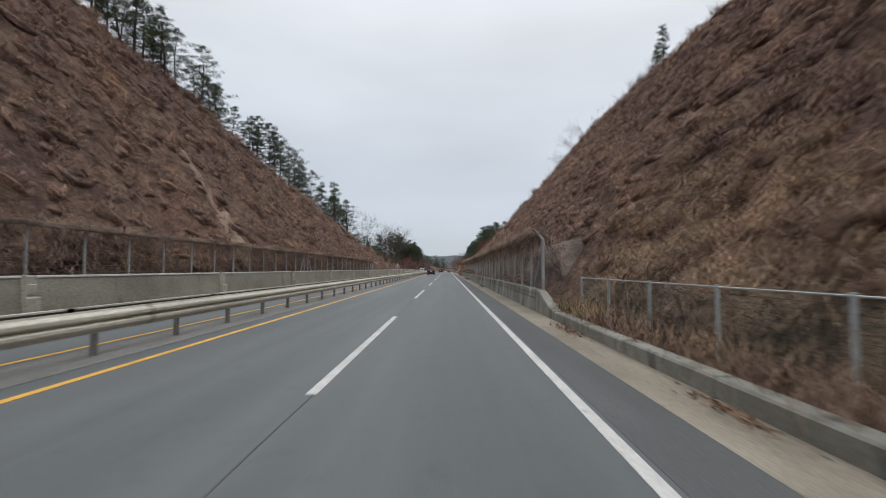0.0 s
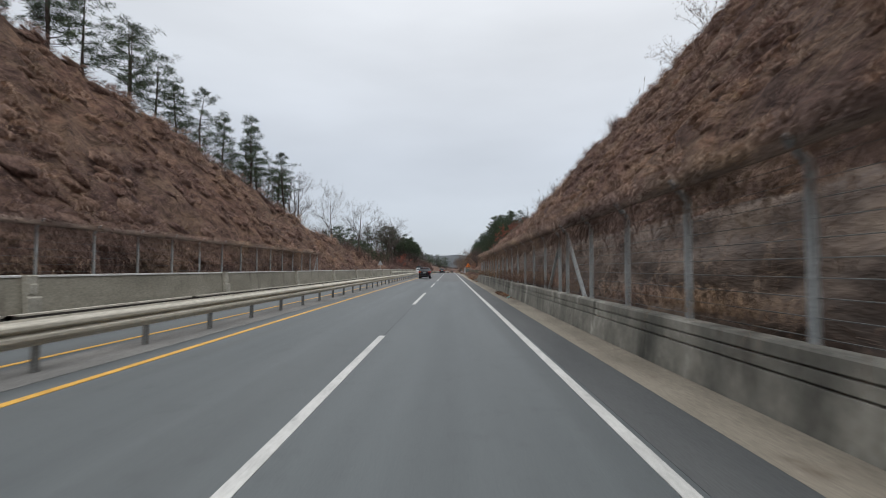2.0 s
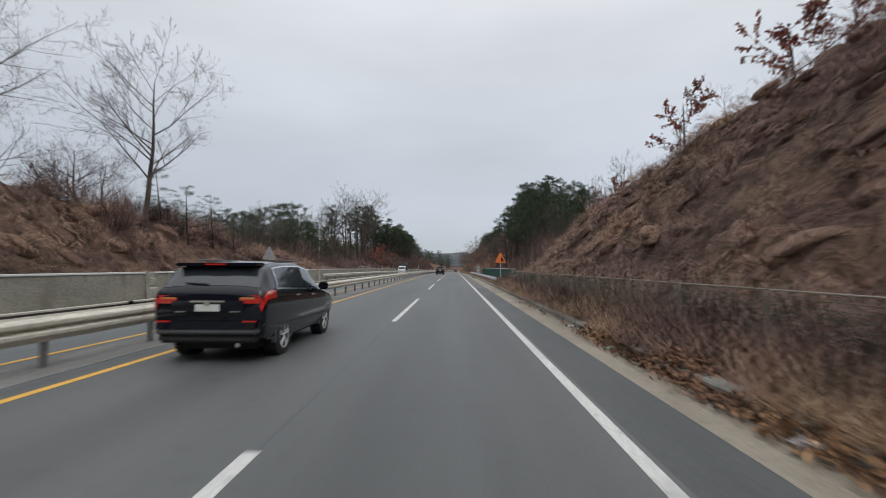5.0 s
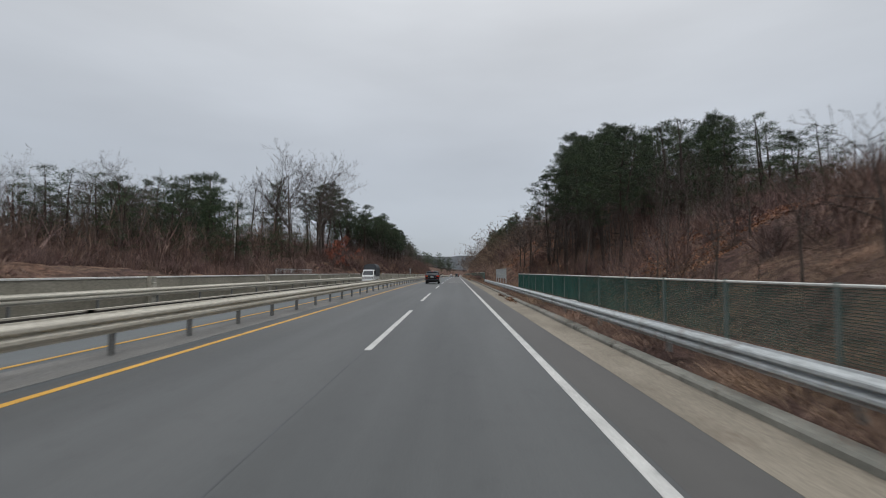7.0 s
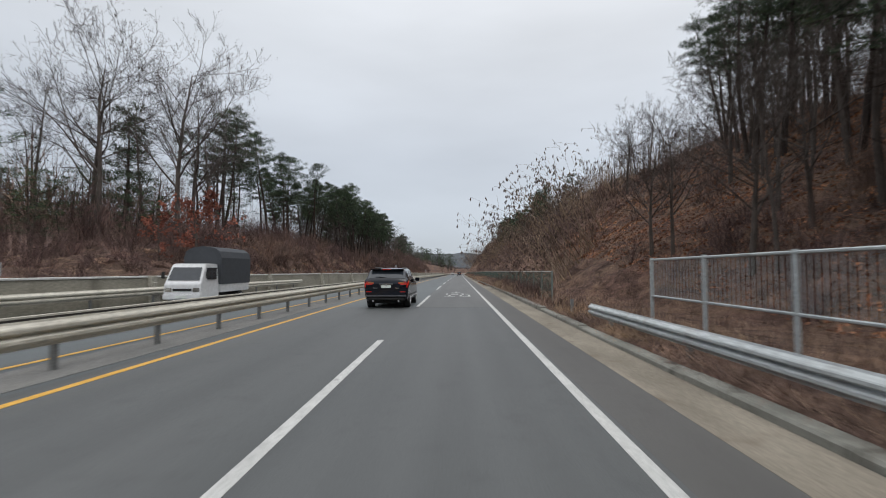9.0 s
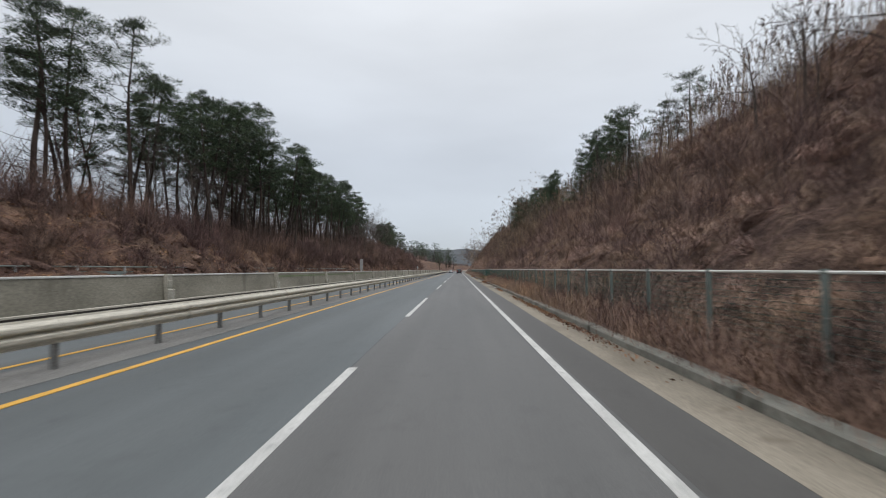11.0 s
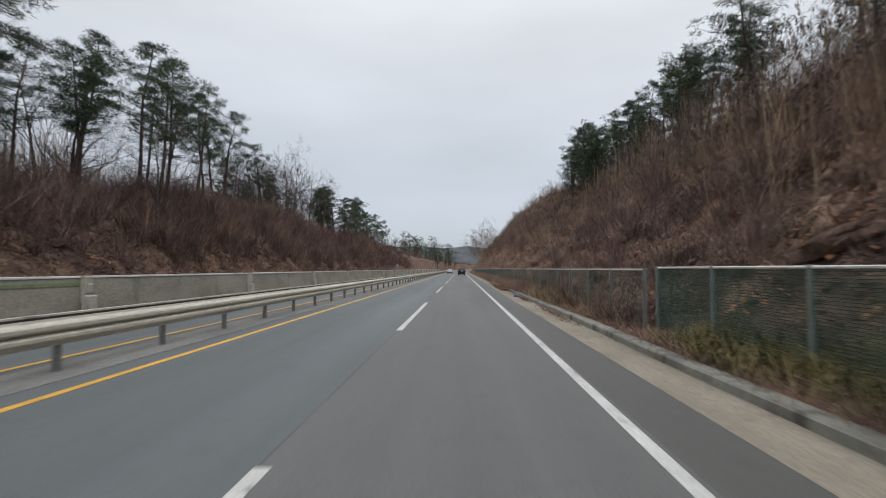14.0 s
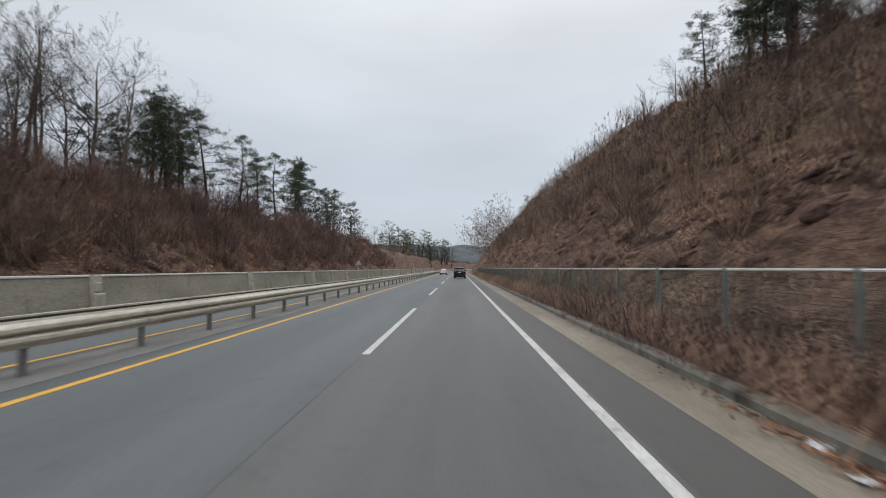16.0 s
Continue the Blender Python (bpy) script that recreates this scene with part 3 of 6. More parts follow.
part("wall_end", wall_ramp(WALL_FROM - 0.01, WALL_FROM - 3.45), None, wall, "sloping end of the wall")
part("wall_end", wall_ramp(WALL_TO + 0.01, WALL_TO + 3.45), None, wall, "sloping end of the wall")


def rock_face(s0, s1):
    """The cut rock foot of the slope just behind the near fence, the shade there put into its dark colour."""
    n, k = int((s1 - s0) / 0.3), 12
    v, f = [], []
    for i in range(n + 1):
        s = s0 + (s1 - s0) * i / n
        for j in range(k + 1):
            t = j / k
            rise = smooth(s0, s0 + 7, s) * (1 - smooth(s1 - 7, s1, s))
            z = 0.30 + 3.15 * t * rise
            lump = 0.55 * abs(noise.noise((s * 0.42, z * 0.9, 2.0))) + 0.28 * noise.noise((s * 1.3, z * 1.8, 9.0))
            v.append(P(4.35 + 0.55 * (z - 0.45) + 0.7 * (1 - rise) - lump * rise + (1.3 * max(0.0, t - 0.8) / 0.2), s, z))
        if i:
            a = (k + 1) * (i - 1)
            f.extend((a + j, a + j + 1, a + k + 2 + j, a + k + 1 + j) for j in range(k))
    return tagged(new("rock_face", mesh_of("rock_face", v, f, M["rock"], True)), "brown rock at the foot of the cutting, coloured dark for the shade there", "rock", kind="structure")


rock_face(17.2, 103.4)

# ---- far side: concrete barrier wall in long panels with a pilaster at each joint ----
barrier = thing("barrier_wall", (0, 0, 0), "weathered concrete barrier wall with pale coping", "wall", kind="structure")
PAN = 14.8
for k in range(-6, 40):
    a = 2.3 + PAN * k
    part("barrier_panel", run("barrier_panel", [(-15.78, -0.25), (-15.35, -0.25), (-15.42, 0.4), (-15.48, 1.31), (-15.72, 1.31)], a + 0.22, a + PAN - 0.22, 5, M["barrier"]), None, barrier)
    if k in (19, 20, 21):
        part("band", run("band", rect(-15.462, -15.436, 1.00, 1.13), a + 0.26, a + PAN - 0.26, 5, M["green_band"]), None, barrier, "faded green band")
    part("coping", run("coping", rect(-15.76, -15.44, 1.312, 1.39, 0.015), a + 0.24, a + PAN - 0.24, 5, M["cap"]), None, barrier)
    pil = part("pilaster", run("pilaster", rect(-15.82, -15.26, -0.25, 1.40, 0.04), a - 0.215, a + 0.215, 1, M["pilaster"]), None, barrier, "pale stepped pilaster")
    part("foot", run("foot", rect(-15.30, -15.14, -0.25, 0.62, 0.06), a - 0.30, a + 0.30, 1, M["pilaster"]), None, pil)
    part("neck", run("neck", rect(-15.28, -15.20, 0.72, 1.08, 0.03), a - 0.16, a + 0.16, 1, M["pilaster"]), None, pil)

# ---- crash rails ----
WAVE = [(0.0, 0.0), (0.010, 0.035), (0.078, 0.085), (0.090, 0.105), (0.090, 0.150), (0.078, 0.168), (0.014, 0.192), (0.006, 0.205), (0.014, 0.218), (0.078, 0.242), (0.090, 0.260), (0.090, 0.305), (0.078, 0.325), (0.010, 0.375), (0.0, 0.41)]


def beam_profile(x, z, side, tall=1.0):
    """A steel beam with two waves, bulging to the side (+1 or -1)."""
    front = [(x + side * d, z + h * tall) for d, h in WAVE]
    rear = [(x + side * (d - 0.006), z + h * tall) for d, h in reversed(WAVE)]
    return front + rear


def post_mesh(name, r, h, mat, z0=-0.1):
    return rods_mesh(name, [((0, 0, z0), (0, 0, h), r, r)], mat, 10)


POST = 2.70
median = thing("median_guardrail", (0, 0, 0), "dusty cream galvanised double guardrail on grey posts along the median", "guardrail")
mp = post_mesh("post", 0.062, 0.82, M["post"])
spacer = bm_mesh("spacer", bm_box(-0.44, 0.14, -0.05, 0.05, 0.55, 0.74, 0.015), M["post"])
k0 = -20
for k in range(k0, 195):
    s = 8.87 + POST * k
    c = P(-6.71, s)
    p_ob = part("post", mp, None, median, at=c)
    part("spacer", spacer, None, p_ob)
for k in range(k0 // 2, 97):
    a = 8.87 + 2 * POST * k
    part("beam", run("beam", beam_profile(-6.58 + 0.008 * (k % 2), 0.45, 1, 1.05), a - 0.12, a + 2 * POST + 0.10, 6, M["rail"]), None, median)
    part("beam", run("beam", beam_profile(-7.16 - 0.008 * (k % 2), 0.46, -1, 1.05), a - 0.12, a + 2 * POST + 0.10, 6, M["rail"]), None, median)
    # added dark plate that paints the shade between the beams
    part("beam_back", run("beam_back", rect(-7.155, -7.149, 0.47, 0.852), a - 0.10, a + 2 * POST + 0.08, 6, M["rail_back"]), None, median, "back of the beam, coloured dark for the shaded gap")
    part("beam_lip", run("beam_lip", rect(-7.21, -7.145, 0.856, 0.895, 0.006), a - 0.12, a + 2 * POST + 0.10, 6, M["rail"]), None, median, "pale folded top edge of the beam")
far_rail = run("far_median_rail", beam_profile(-6.58, 0.45, 1, 1.05), 533, 900, 8, M["rail"])
tagged(new("far_median_rail", far_rail), "distant stretch of the dusty median guardrail", "guardrail", kind="stuff")

side_rail = thing("roadside_guardrail", (0, 0, 0), "bright galvanised guardrail above the kerb", "guardrail")
sp = post_mesh("post", 0.057, 0.68, M["post"])
for k in range(-4, 13):
    part("post", sp, None, side_rail, at=P(3.86, 171.0 + 4.0 * k - 2))
for k in range(-2, 6):
    a = 169.0 + 8.0 * k
    b = min(a + 8.1, 214.0)
    if b > a + 0.5:
        part("beam", run("beam", beam_profile(3.79 - 0.008 * (k % 2), 0.385, -1, 0.80), a - 0.1, b, 4, M["side_rail"]), None, side_rail)
part("end_wing", run("end_wing", beam_profile(3.79, 0.385, -1, 0.80), 214.0, 214.5, 1, M["side_rail"]), None, side_rail, "curved end piece of the rail")

outer = thing("outer_guardrail", (0, 0, 0), "dusty steel guardrail before the far barrier wall", "guardrail")
for k in range(0, 20):
    part("post", sp, None, outer, at=P(-15.12, 168.0 + 4.0 * k))
for k in range(0, 10):
    a = 166.0 + 8.0 * k
    part("beam", run("beam", beam_profile(-15.05 + 0.008 * (k % 2), 0.44, 1), a - 0.1, a + 8.1, 4, M["rail"]), None, outer)


# ---- fences ----
def tall_fence(name, x, lean, s0, s1, pitch, z0, z1, label, braces):
    """Posts with an outward-bent top, level wires between them."""
    f = thing(name, (0, 0, 0), label, "fence")
    n = max(1, round((s1 - s0) / pitch))
    me = rods_mesh("post", [((0, 0, z0), (0, 0, z1), 0.06, 0.06), ((0, 0, z1 - 0.02), (lean * 0.28, 0, z1 + 0.30), 0.055, 0.045)], M["fence_post"], 8)
    for i in range(n + 1):
        part("post", me, None, f, at=P(x, s0 + (s1 - s0) * i / n))
    levels = [z0 + 0.12 + (z1 - z0 - 0.1) * j / 9 for j in range(10)]
    for z in levels:
        part("wire", rods_mesh("wire", [(P(x, s0, z), P(x, s1, z), 0.0065, 0.0065)], M["wire"], 4), None, f)
    for sb, d in braces:
        part("brace", rods_mesh("brace", [(P(x + 0.02, sb, z1 - 0.15), P(x + 0.02, sb + d, z0 + 0.02), 0.06, 0.06)], M["fence_post"], 8), None, f, "slanting steel brace")
    return f


tall_fence("slope_fence", 3.72, -1, 18.4, 60.25, 2.6, 0.80, 2.80, "zinc slope fence on the retaining wall, draped with dead vines", [(18.4, 1.9), (60.25, -1.9)])
tall_fence("slope_fence", 3.72, -1, 61.3, 102.2, 2.56, 0.80, 2.80, "zinc slope fence on the retaining wall, overgrown with brown weeds", [(61.3, 1.9), (102.2, -1.9)])
tall_fence("far_slope_fence", -16.0, 1, -40.0, 52.2, 2.9, 0.5, 3.25, "zinc slope fence behind the far barrier, topped with dead vines", [(52.2, -2.0)])
tall_fence("far_slope_fence", -16.0, 1, 53.6, 100.6, 2.9, 0.5, 3.25, "zinc slope fence behind the far barrier, its end braced", [(53.6, 2.0), (100.6, -2.0)])


def net_panel(length, z0, z1, gap=0.09):
    rods = []
    n = int(length / gap)
    wr = 0.0035 if gap > 0.05 else 0.0055
    for i in range(n + 1):
        y = length * i / n
        rods.append(((0, y, z0), (0, y, z1), wr, wr))
    m = int((z1 - z0) / gap)
    for j in range(m + 1):
        z = z0 + (z1 - z0) * j / m
        rods.append(((0, 0, z), (0, length, z), wr, wr))
    return rods_mesh("net", rods, M["green_wire"], 3)


def mesh_fence(name, x, s0, s1, pitch, z0, z1, label, rail, post_mat, gap=0.09, post_r=0.034, rail_r=0.014):
    f = thing(name, (0, 0, 0), label, "fence")
    n = round((s1 - s0) / pitch)
    step = (s1 - s0) / n
    pm = rods_mesh("post", [((0, 0, -0.1), (0, 0, z1 + 0.04), post_r, post_r)], post_mat, 8)
    net = net_panel(step, z0, z1, gap)
    rl = rods_mesh("top_rail", [((0, 0, z1), (0, step, z1), rail_r, rail_r)], rail, 6)
    for i in range(n + 1):
        s = s0 + step * i
        part("post", pm, None, f, at=P(x, s))
        if i < n:
            a, b = P(x, s), P(x, s + step)
            turn = Matrix.Translation(a) @ Euler((math.atan2(b.z - a.z, step), 0, -math.atan2(b.x - a.x, step))).to_matrix().to_4x4()
            part("net", net, None, f, "green wire netting", at=turn)
            part("top_rail", rl, None, f, at=turn)
    return f


mesh_fence("wildlife_fence", 4.25, -30.0, 15.0, 2.5, 0.30, 1.36, "low green wire fence with pale top rail in dead brush", M["zinc"], M["fence_post"])
mesh_fence("wildlife_fence", 4.25, 103.5, 146.0, 2.5, 0.30, 1.34, "low green wire fence buried in brown brush", M["brown_rail"], M["brown_rail"])
mesh_fence("wildlife_fence", 5.0, 150.0, 193.0, 2.5, 0.45, 1.46, "close-meshed green wire fence with pale top rail behind the guardrail", M["cap"], M["green_post"], 0.042, 0.036, 0.024)
mesh_fence("wildlife_fence", 4.20, 222.0, 305.5, 2.5, 0.30, 1.60, "green wire fence overgrown with brown brush", M["cap"], M["green_post"], 0.10, 0.04, 0.02)
mesh_fence("wildlife_fence", 4.30, 306.0, 320.0, 2.5, 0.30, 1.66, "close-meshed dark green wire fence with a pale rail", M["cap"], M["green_post"], 0.045, 0.040, 0.022)
mesh_fence("wildlife_fence", 4.20, 320.5, 470.0, 2.5, 0.30, 1.62, "green wire fence overgrown with brown brush and vines", M["cap"], M["green_post"], 0.10, 0.04, 0.02)


def bar_panel(name, x, s0, s1, z0, z1, label):
    """A framed steel panel fence with thin upright bars."""
    f = thing(name, (0, 0, 0), label, "fence")
    n = max(2, round((s1 - s0) / 2.4))
    bar = rods_mesh("bar", [((0, 0, z0), (0, 0, z1), 0.008, 0.008)], M["zinc"], 4)
    for i in range(n + 1):
        s = s0 + (s1 - s0) * i / n
        part("post", rods_mesh("post", [((0, 0, -0.1), (0, 0, z1 + 0.05), 0.045, 0.045)], M["zinc"], 8), None, f, at=P(x, s))
        if i < n:
            e = s0 + (s1 - s0) * (i + 1) / n
            for z in (z0, z1):
                part("rail", rods_mesh("rail", [(P(x, s, z), P(x, e, z), 0.028, 0.028)], M["zinc"], 6), None, f)
            for j in range(1, 18):
                part("bar", bar, None, f, at=P(x, s + (e - s) * j / 18))
    return f


bar_panel("steel_panel_fence", 5.1, 203.0, 213.5, 0.98, 1.92, "pale steel panel fence on the wooded bank")
bar_panel("steel_panel_fence", -19.0, 206.0, 220.0, 1.25, 1.95, "pale steel panel fence beyond the far barrier")
rail_bg = thing("far_railing", (0, 0, 0), "green-grey plated railing with a pale top rail behind the barrier wall", "railing")
for k in range(0, 26):
    a = 250 + 3.0 * k
    part("post", rods_mesh("post", [((0, 0, 0.2), (0, 0, 1.80), 0.05, 0.05)], M["fence_post"], 6), None, rail_bg, at=P(-17.2, a))
    if k < 25:
        part("rail", rods_mesh("rail", [(P(-17.2, a, 1.78), P(-17.2, a + 3, 1.78), 0.035, 0.035)], M["green_post"], 6), None, rail_bg, "pale top rail")
        part("plate", run("plate", rect(-17.22, -17.18, 0.8, 1.56), a + 0.06, a + 2.94, 3, M["green_post"]), None, rail_bg, "faded green-grey plate")

# ---- low plants and litter: uncountable ----
rng = np.random.default_rng(7)


def lands(xs, ss):
    out = np.empty((len(xs), 3))
    for i in range(len(xs)):
        out[i] = (xs[i] + bend(ss[i]), ss[i], land(xs[i], ss[i]) + fall(ss[i]))
    return out


def blades(name, roots, mat, count, length, width, up, droop, spread, label, category, pull=None, simple=False):
    """Clumps of bent blades: two-piece strips from each root, leaning out and drooping."""
    n = len(roots) * count
    base = np.repeat(roots, count, 0) + np.c_[rng.normal(0, spread, (n, 2)), np.zeros(n)]
    ang = rng.uniform(0, 2 * np.pi, n)
    ln = rng.uniform(*length, n)
    lean = rng.uniform(0.15, 1.0, n)
    d = np.c_[np.cos(ang) * lean, np.sin(ang) * lean, np.full(n, up)]
    if pull is not None:
        d = d + np.repeat(pull, count, 0)
    d /= np.linalg.norm(d, axis=1)[:, None]
    side = np.c_[-np.sin(ang), np.cos(ang), np.zeros(n)] * (rng.uniform(*width, n) / 2)[:, None]
    m = base + d * (ln * 0.55)[:, None]
    d2 = d + np.c_[np.zeros((n, 2)), np.full(n, -droop)]
    d2 /= np.linalg.norm(d2, axis=1)[:, None]
    tip = m + d2 * (ln * 0.55)[:, None]
    if simple:
        v = np.stack([base - side, base + side, tip], 1).reshape(-1, 3)
        f = np.arange(n)[:, None] * 3 + np.array([0, 1, 2])
        return tagged(new(name, arrays_mesh(name, v, f, mat)), label, category, kind="stuff")
    v = np.stack([base - side, base + side, m + side * 0.8, m - side * 0.8, tip], 1).reshape(-1, 3)
    o = np.arange(n)[:, None] * 5
    f = np.concatenate([o + [0, 1, 2], o + [0, 2, 3], o + [3, 2, 4]], 0)
    me = arrays_mesh(name, v, f, mat)
    return tagged(new(name, me), label, category, kind="stuff")


def scatter(n, x0, x1, s0, s1, keep=None):
    xs, ss = rng.uniform(x0, x1, n), rng.uniform(s0, s1, n)
    if keep:
        k = np.array([keep(a, b) for a, b in zip(xs, ss)])
        xs, ss = xs[k], ss[k]
    return lands(xs, ss)


def in_gully(x, s):
    """Inside the washed-out strip of bare soil, which widens downhill."""
    t = (-17.2 - x) / 8.0
    return -0.1 < t < 1.0 and abs(s - 40.3 - 3.2 * t) < 0.35 + 1.1 * (1 - t)


def left_face(x, s):
    return not in_gully(x, s) and LW - x < (table(LEFT_CREST, s) - 0.5) / table(LEFT_RISE, s) + 3


def right_face(x, s):
    return x - right_foot(s) < (table(RIGHT_CREST, s) - 0.5) / table(RIGHT_RISE, s) + 3


down_r, down_l = np.array([-0.55, 0, -0.35]), np.array([0.55, 0, -0.35])


def mounds(n, x0, x1, s0, s1, keep, per, down, label, length=(0.16, 0.46), width=(0.007, 0.020), blades_each=6, size=(0.5, 1.25), mat=None, body=None):
    """Heaps of dead grass and vines lying in rough terraces along the slope: a solid matted body that hangs over
    downhill, and tufts over it whose blades lie outwards and downhill."""
    c = scatter(n, x0, x1, s0, s1, keep)
    k = len(c)
    near = down[0] < 0
    tab = RIGHT_RISE if near else LEFT_RISE
    rise = np.interp(c[:, 1], [r[0] for r in tab], [r[1] for r in tab])
    way = 1.0 if near else -1.0
    inv = 1 / np.sqrt(1 + rise ** 2)
    fall_dir = np.c_[-way * inv, np.zeros(k), -rise * inv]
    out_dir = np.c_[-way * rise * inv, np.zeros(k), inv]
    slant = rng.normal(0.18, 0.30, k)
    along = np.c_[np.zeros(k), np.ones(k), np.zeros(k)] * np.cos(slant)[:, None] + fall_dir * np.sin(slant)[:, None]
    rad = rng.uniform(*size, k)
    la, lw, lh = rad * rng.uniform(0.55, 1.05, k), rad * rng.uniform(0.42, 0.70, k), rad * rng.uniform(0.34, 0.62, k)

    def on_dome(i, u, v, h):
        """The place at u along, v downhill and h outwards (of one) on heap i; higher parts hang over downhill."""
        return (c[i] + along[i] * (u * la[i])[:, None] + fall_dir[i] * ((v + 0.35 * h * h) * lw[i] - 0.1)[:, None]
                + out_dir[i] * (h * lh[i] - 0.06)[:, None])

    if body:
        la, lw, lh = la * 0.75, lw * 0.70, lh * 0.46
        seg, rings = 7, (0.6, 1.15, 1.7)
        vs = [on_dome(np.arange(k), np.zeros(k), np.zeros(k), np.ones(k))]
        for th in rings:
            for j in range(seg):
                a = 2 * math.pi * (j + 0.5 * (th > 1)) / seg
                f = rng.uniform(0.78, 1.2, k)
                vs.append(on_dome(np.arange(k), math.sin(th) * math.cos(a) * f, math.sin(th) * math.sin(a) * f, math.cos(th) * rng.uniform(0.85, 1.15, k)))
        v = np.stack(vs, 1).reshape(-1, 3)
        tri = [(0, 1 + j, 1 + (j + 1) % seg) for j in range(seg)]
        for i in range(len(rings) - 1):
            a, b = 1 + i * seg, 1 + (i + 1) * seg
            for j in range(seg):
                jj = (j + 1) % seg
                tri += [(a + j, b + j, b + jj), (a + j, b + jj, a + jj)]
        f = (np.arange(k)[:, None, None] * (1 + seg * len(rings)) + np.array(tri)[None]).reshape(-1, 3)
        me = arrays_mesh("grass_heaps", v, f, body)
        me.polygons.foreach_set("use_smooth", [True] * len(me.polygons))
        tagged(new("grass_heaps", me), "heaps of " + label, "grass", kind="stuff")
        la, lw, lh = la / 0.75, lw / 0.70, lh / 0.46
    i = np.repeat(np.arange(k), per)
    off = np.clip(rng.normal(0, 0.42, (k * per, 2)), -0.9, 0.9)
    h = np.sqrt(np.clip(1 - (off ** 2).sum(1), 0.0, 1.0)) * rng.uniform(0.45, 0.85, k * per)
    q = on_dome(i, off[:, 0], off[:, 1] - 0.15, h)
    pull = along[i] * (off[:, 0] * 0.9)[:, None] + fall_dir[i] * (0.35 + 0.6 * off[:, 1])[:, None] + out_dir[i] * 0.75 + rng.normal(0, 0.25, (k * per, 3))
    return blades("slope_grass", q, mat or M["grass"], blades_each, length, width, 0.35, 1.25, 0.07, label, "grass", pull)


def cut_face(x, s):
    return right_face(x, s) and (x > 6.0 or not 17 < s < 103)


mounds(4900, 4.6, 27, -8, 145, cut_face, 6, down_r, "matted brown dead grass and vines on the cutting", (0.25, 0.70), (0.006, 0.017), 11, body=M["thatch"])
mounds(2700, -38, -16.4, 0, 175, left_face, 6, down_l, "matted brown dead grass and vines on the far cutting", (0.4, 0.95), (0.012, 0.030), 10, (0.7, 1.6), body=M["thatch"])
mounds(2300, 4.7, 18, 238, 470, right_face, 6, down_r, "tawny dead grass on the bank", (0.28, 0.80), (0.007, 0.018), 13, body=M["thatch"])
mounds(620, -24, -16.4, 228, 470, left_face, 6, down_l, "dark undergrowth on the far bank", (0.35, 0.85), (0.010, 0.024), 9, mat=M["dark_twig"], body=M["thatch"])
mounds(420, 5, 26, -8, 145, cut_face, 5, down_r, "pale straw tufts on the cutting", (0.3, 0.75), (0.005, 0.012), 10, (0.5, 1.0), M["straw"])
mounds(400, 4.7, 10, -4, 17.5, None, 7, down_r, "pale straw at the foot of the cutting", (0.35, 0.9), (0.005, 0.012), 11, (0.5, 1.0), M["straw"])
mounds(220, -36, -16.4, 0, 150, left_face, 5, down_l, "pale straw tufts on the far cutting", (0.4, 0.9), (0.010, 0.022), 10, (0.6, 1.2), M["straw"])
mounds(320, 5, 15, 245, 420, right_face, 5, down_r, "pale straw tufts on the bank", (0.3, 0.75), (0.005, 0.012), 10, (0.5, 1.0), M["straw"])


def short_grass(n, x0, x1, s0, s1, keep, length, width, way, label):
    """Short dead grass lying downhill between the heaps."""
    q = scatter(n, x0, x1, s0, s1, keep)
    blades("slope_grass", q, M["grass"], 7, length, width, 0.55, 1.0, 0.22, label, "grass", np.tile([-0.55 * way, 0, 0.0], (len(q), 1)), True)


short_grass(14000, 4.6, 27, -8, 145, cut_face, (0.15, 0.5), (0.010, 0.026), 1, "short dead grass between the heaps on the cutting")
short_grass(9000, -38, -16.4, 0, 175, left_face, (0.25, 0.7), (0.020, 0.05), -1, "short dead grass between the heaps on the far cutting")
short_grass(8000, 4.7, 18, 238, 420, right_face, (0.15, 0.5), (0.010, 0.024), 1, "short dead grass between the heaps on the bank")
mounds(160, 8, 16, 145, 196, right_face, 4, down_r, "brown undergrowth on the wooded bank")


# weeds along the kerb and against the fences
def verge(n, x0, x1, s0, s1, length, label, lift=0.0, keep=None):
    q = scatter(n, x0, x1, s0, s1, keep)
    q[:, 2] += lift
    return blades("roadside_weeds", q, M["weeds"], 6, length, (0.004, 0.011), 0.8, 1.0, 0.26, label, "weeds")


def green_verge(n, s0, s1, label):
    return blades("green_weeds", scatter(n, 3.66, 4.8, s0, s1), M["green_weeds"], 7, (0.3, 0.9), (0.008, 0.024), 1.0, 0.9, 0.16, label, "weeds")


def spill(n, s0, s1, label):
    """Dead growth hanging over the kerb into the gutter."""
    ss = rng.uniform(s0, s1, n)
    ss = ss[np.array([noise.noise((a * 0.35, 4.0, 0)) > -0.12 for a in ss])]
    q = np.array([P(3.62 + rng.uniform(-0.12, 0.1), a, 0.24) for a in ss])
    return blades("roadside_weeds", q, M["weeds"], 7, (0.2, 0.6), (0.005, 0.013), 0.5, 1.1, 0.14, label, "weeds", np.tile([-0.6, 0, 0.1], (len(q), 1)))


verge(1500, 3.66, 5.2, -6, 15, (0.35, 1.25), "tangled dead brush round the low fence")
def clumped(x, s):
    return noise.noise((s * 0.16, 8.0, 0)) + 0.5 * noise.noise((s * 0.7, 3.0, 0)) > 0.06


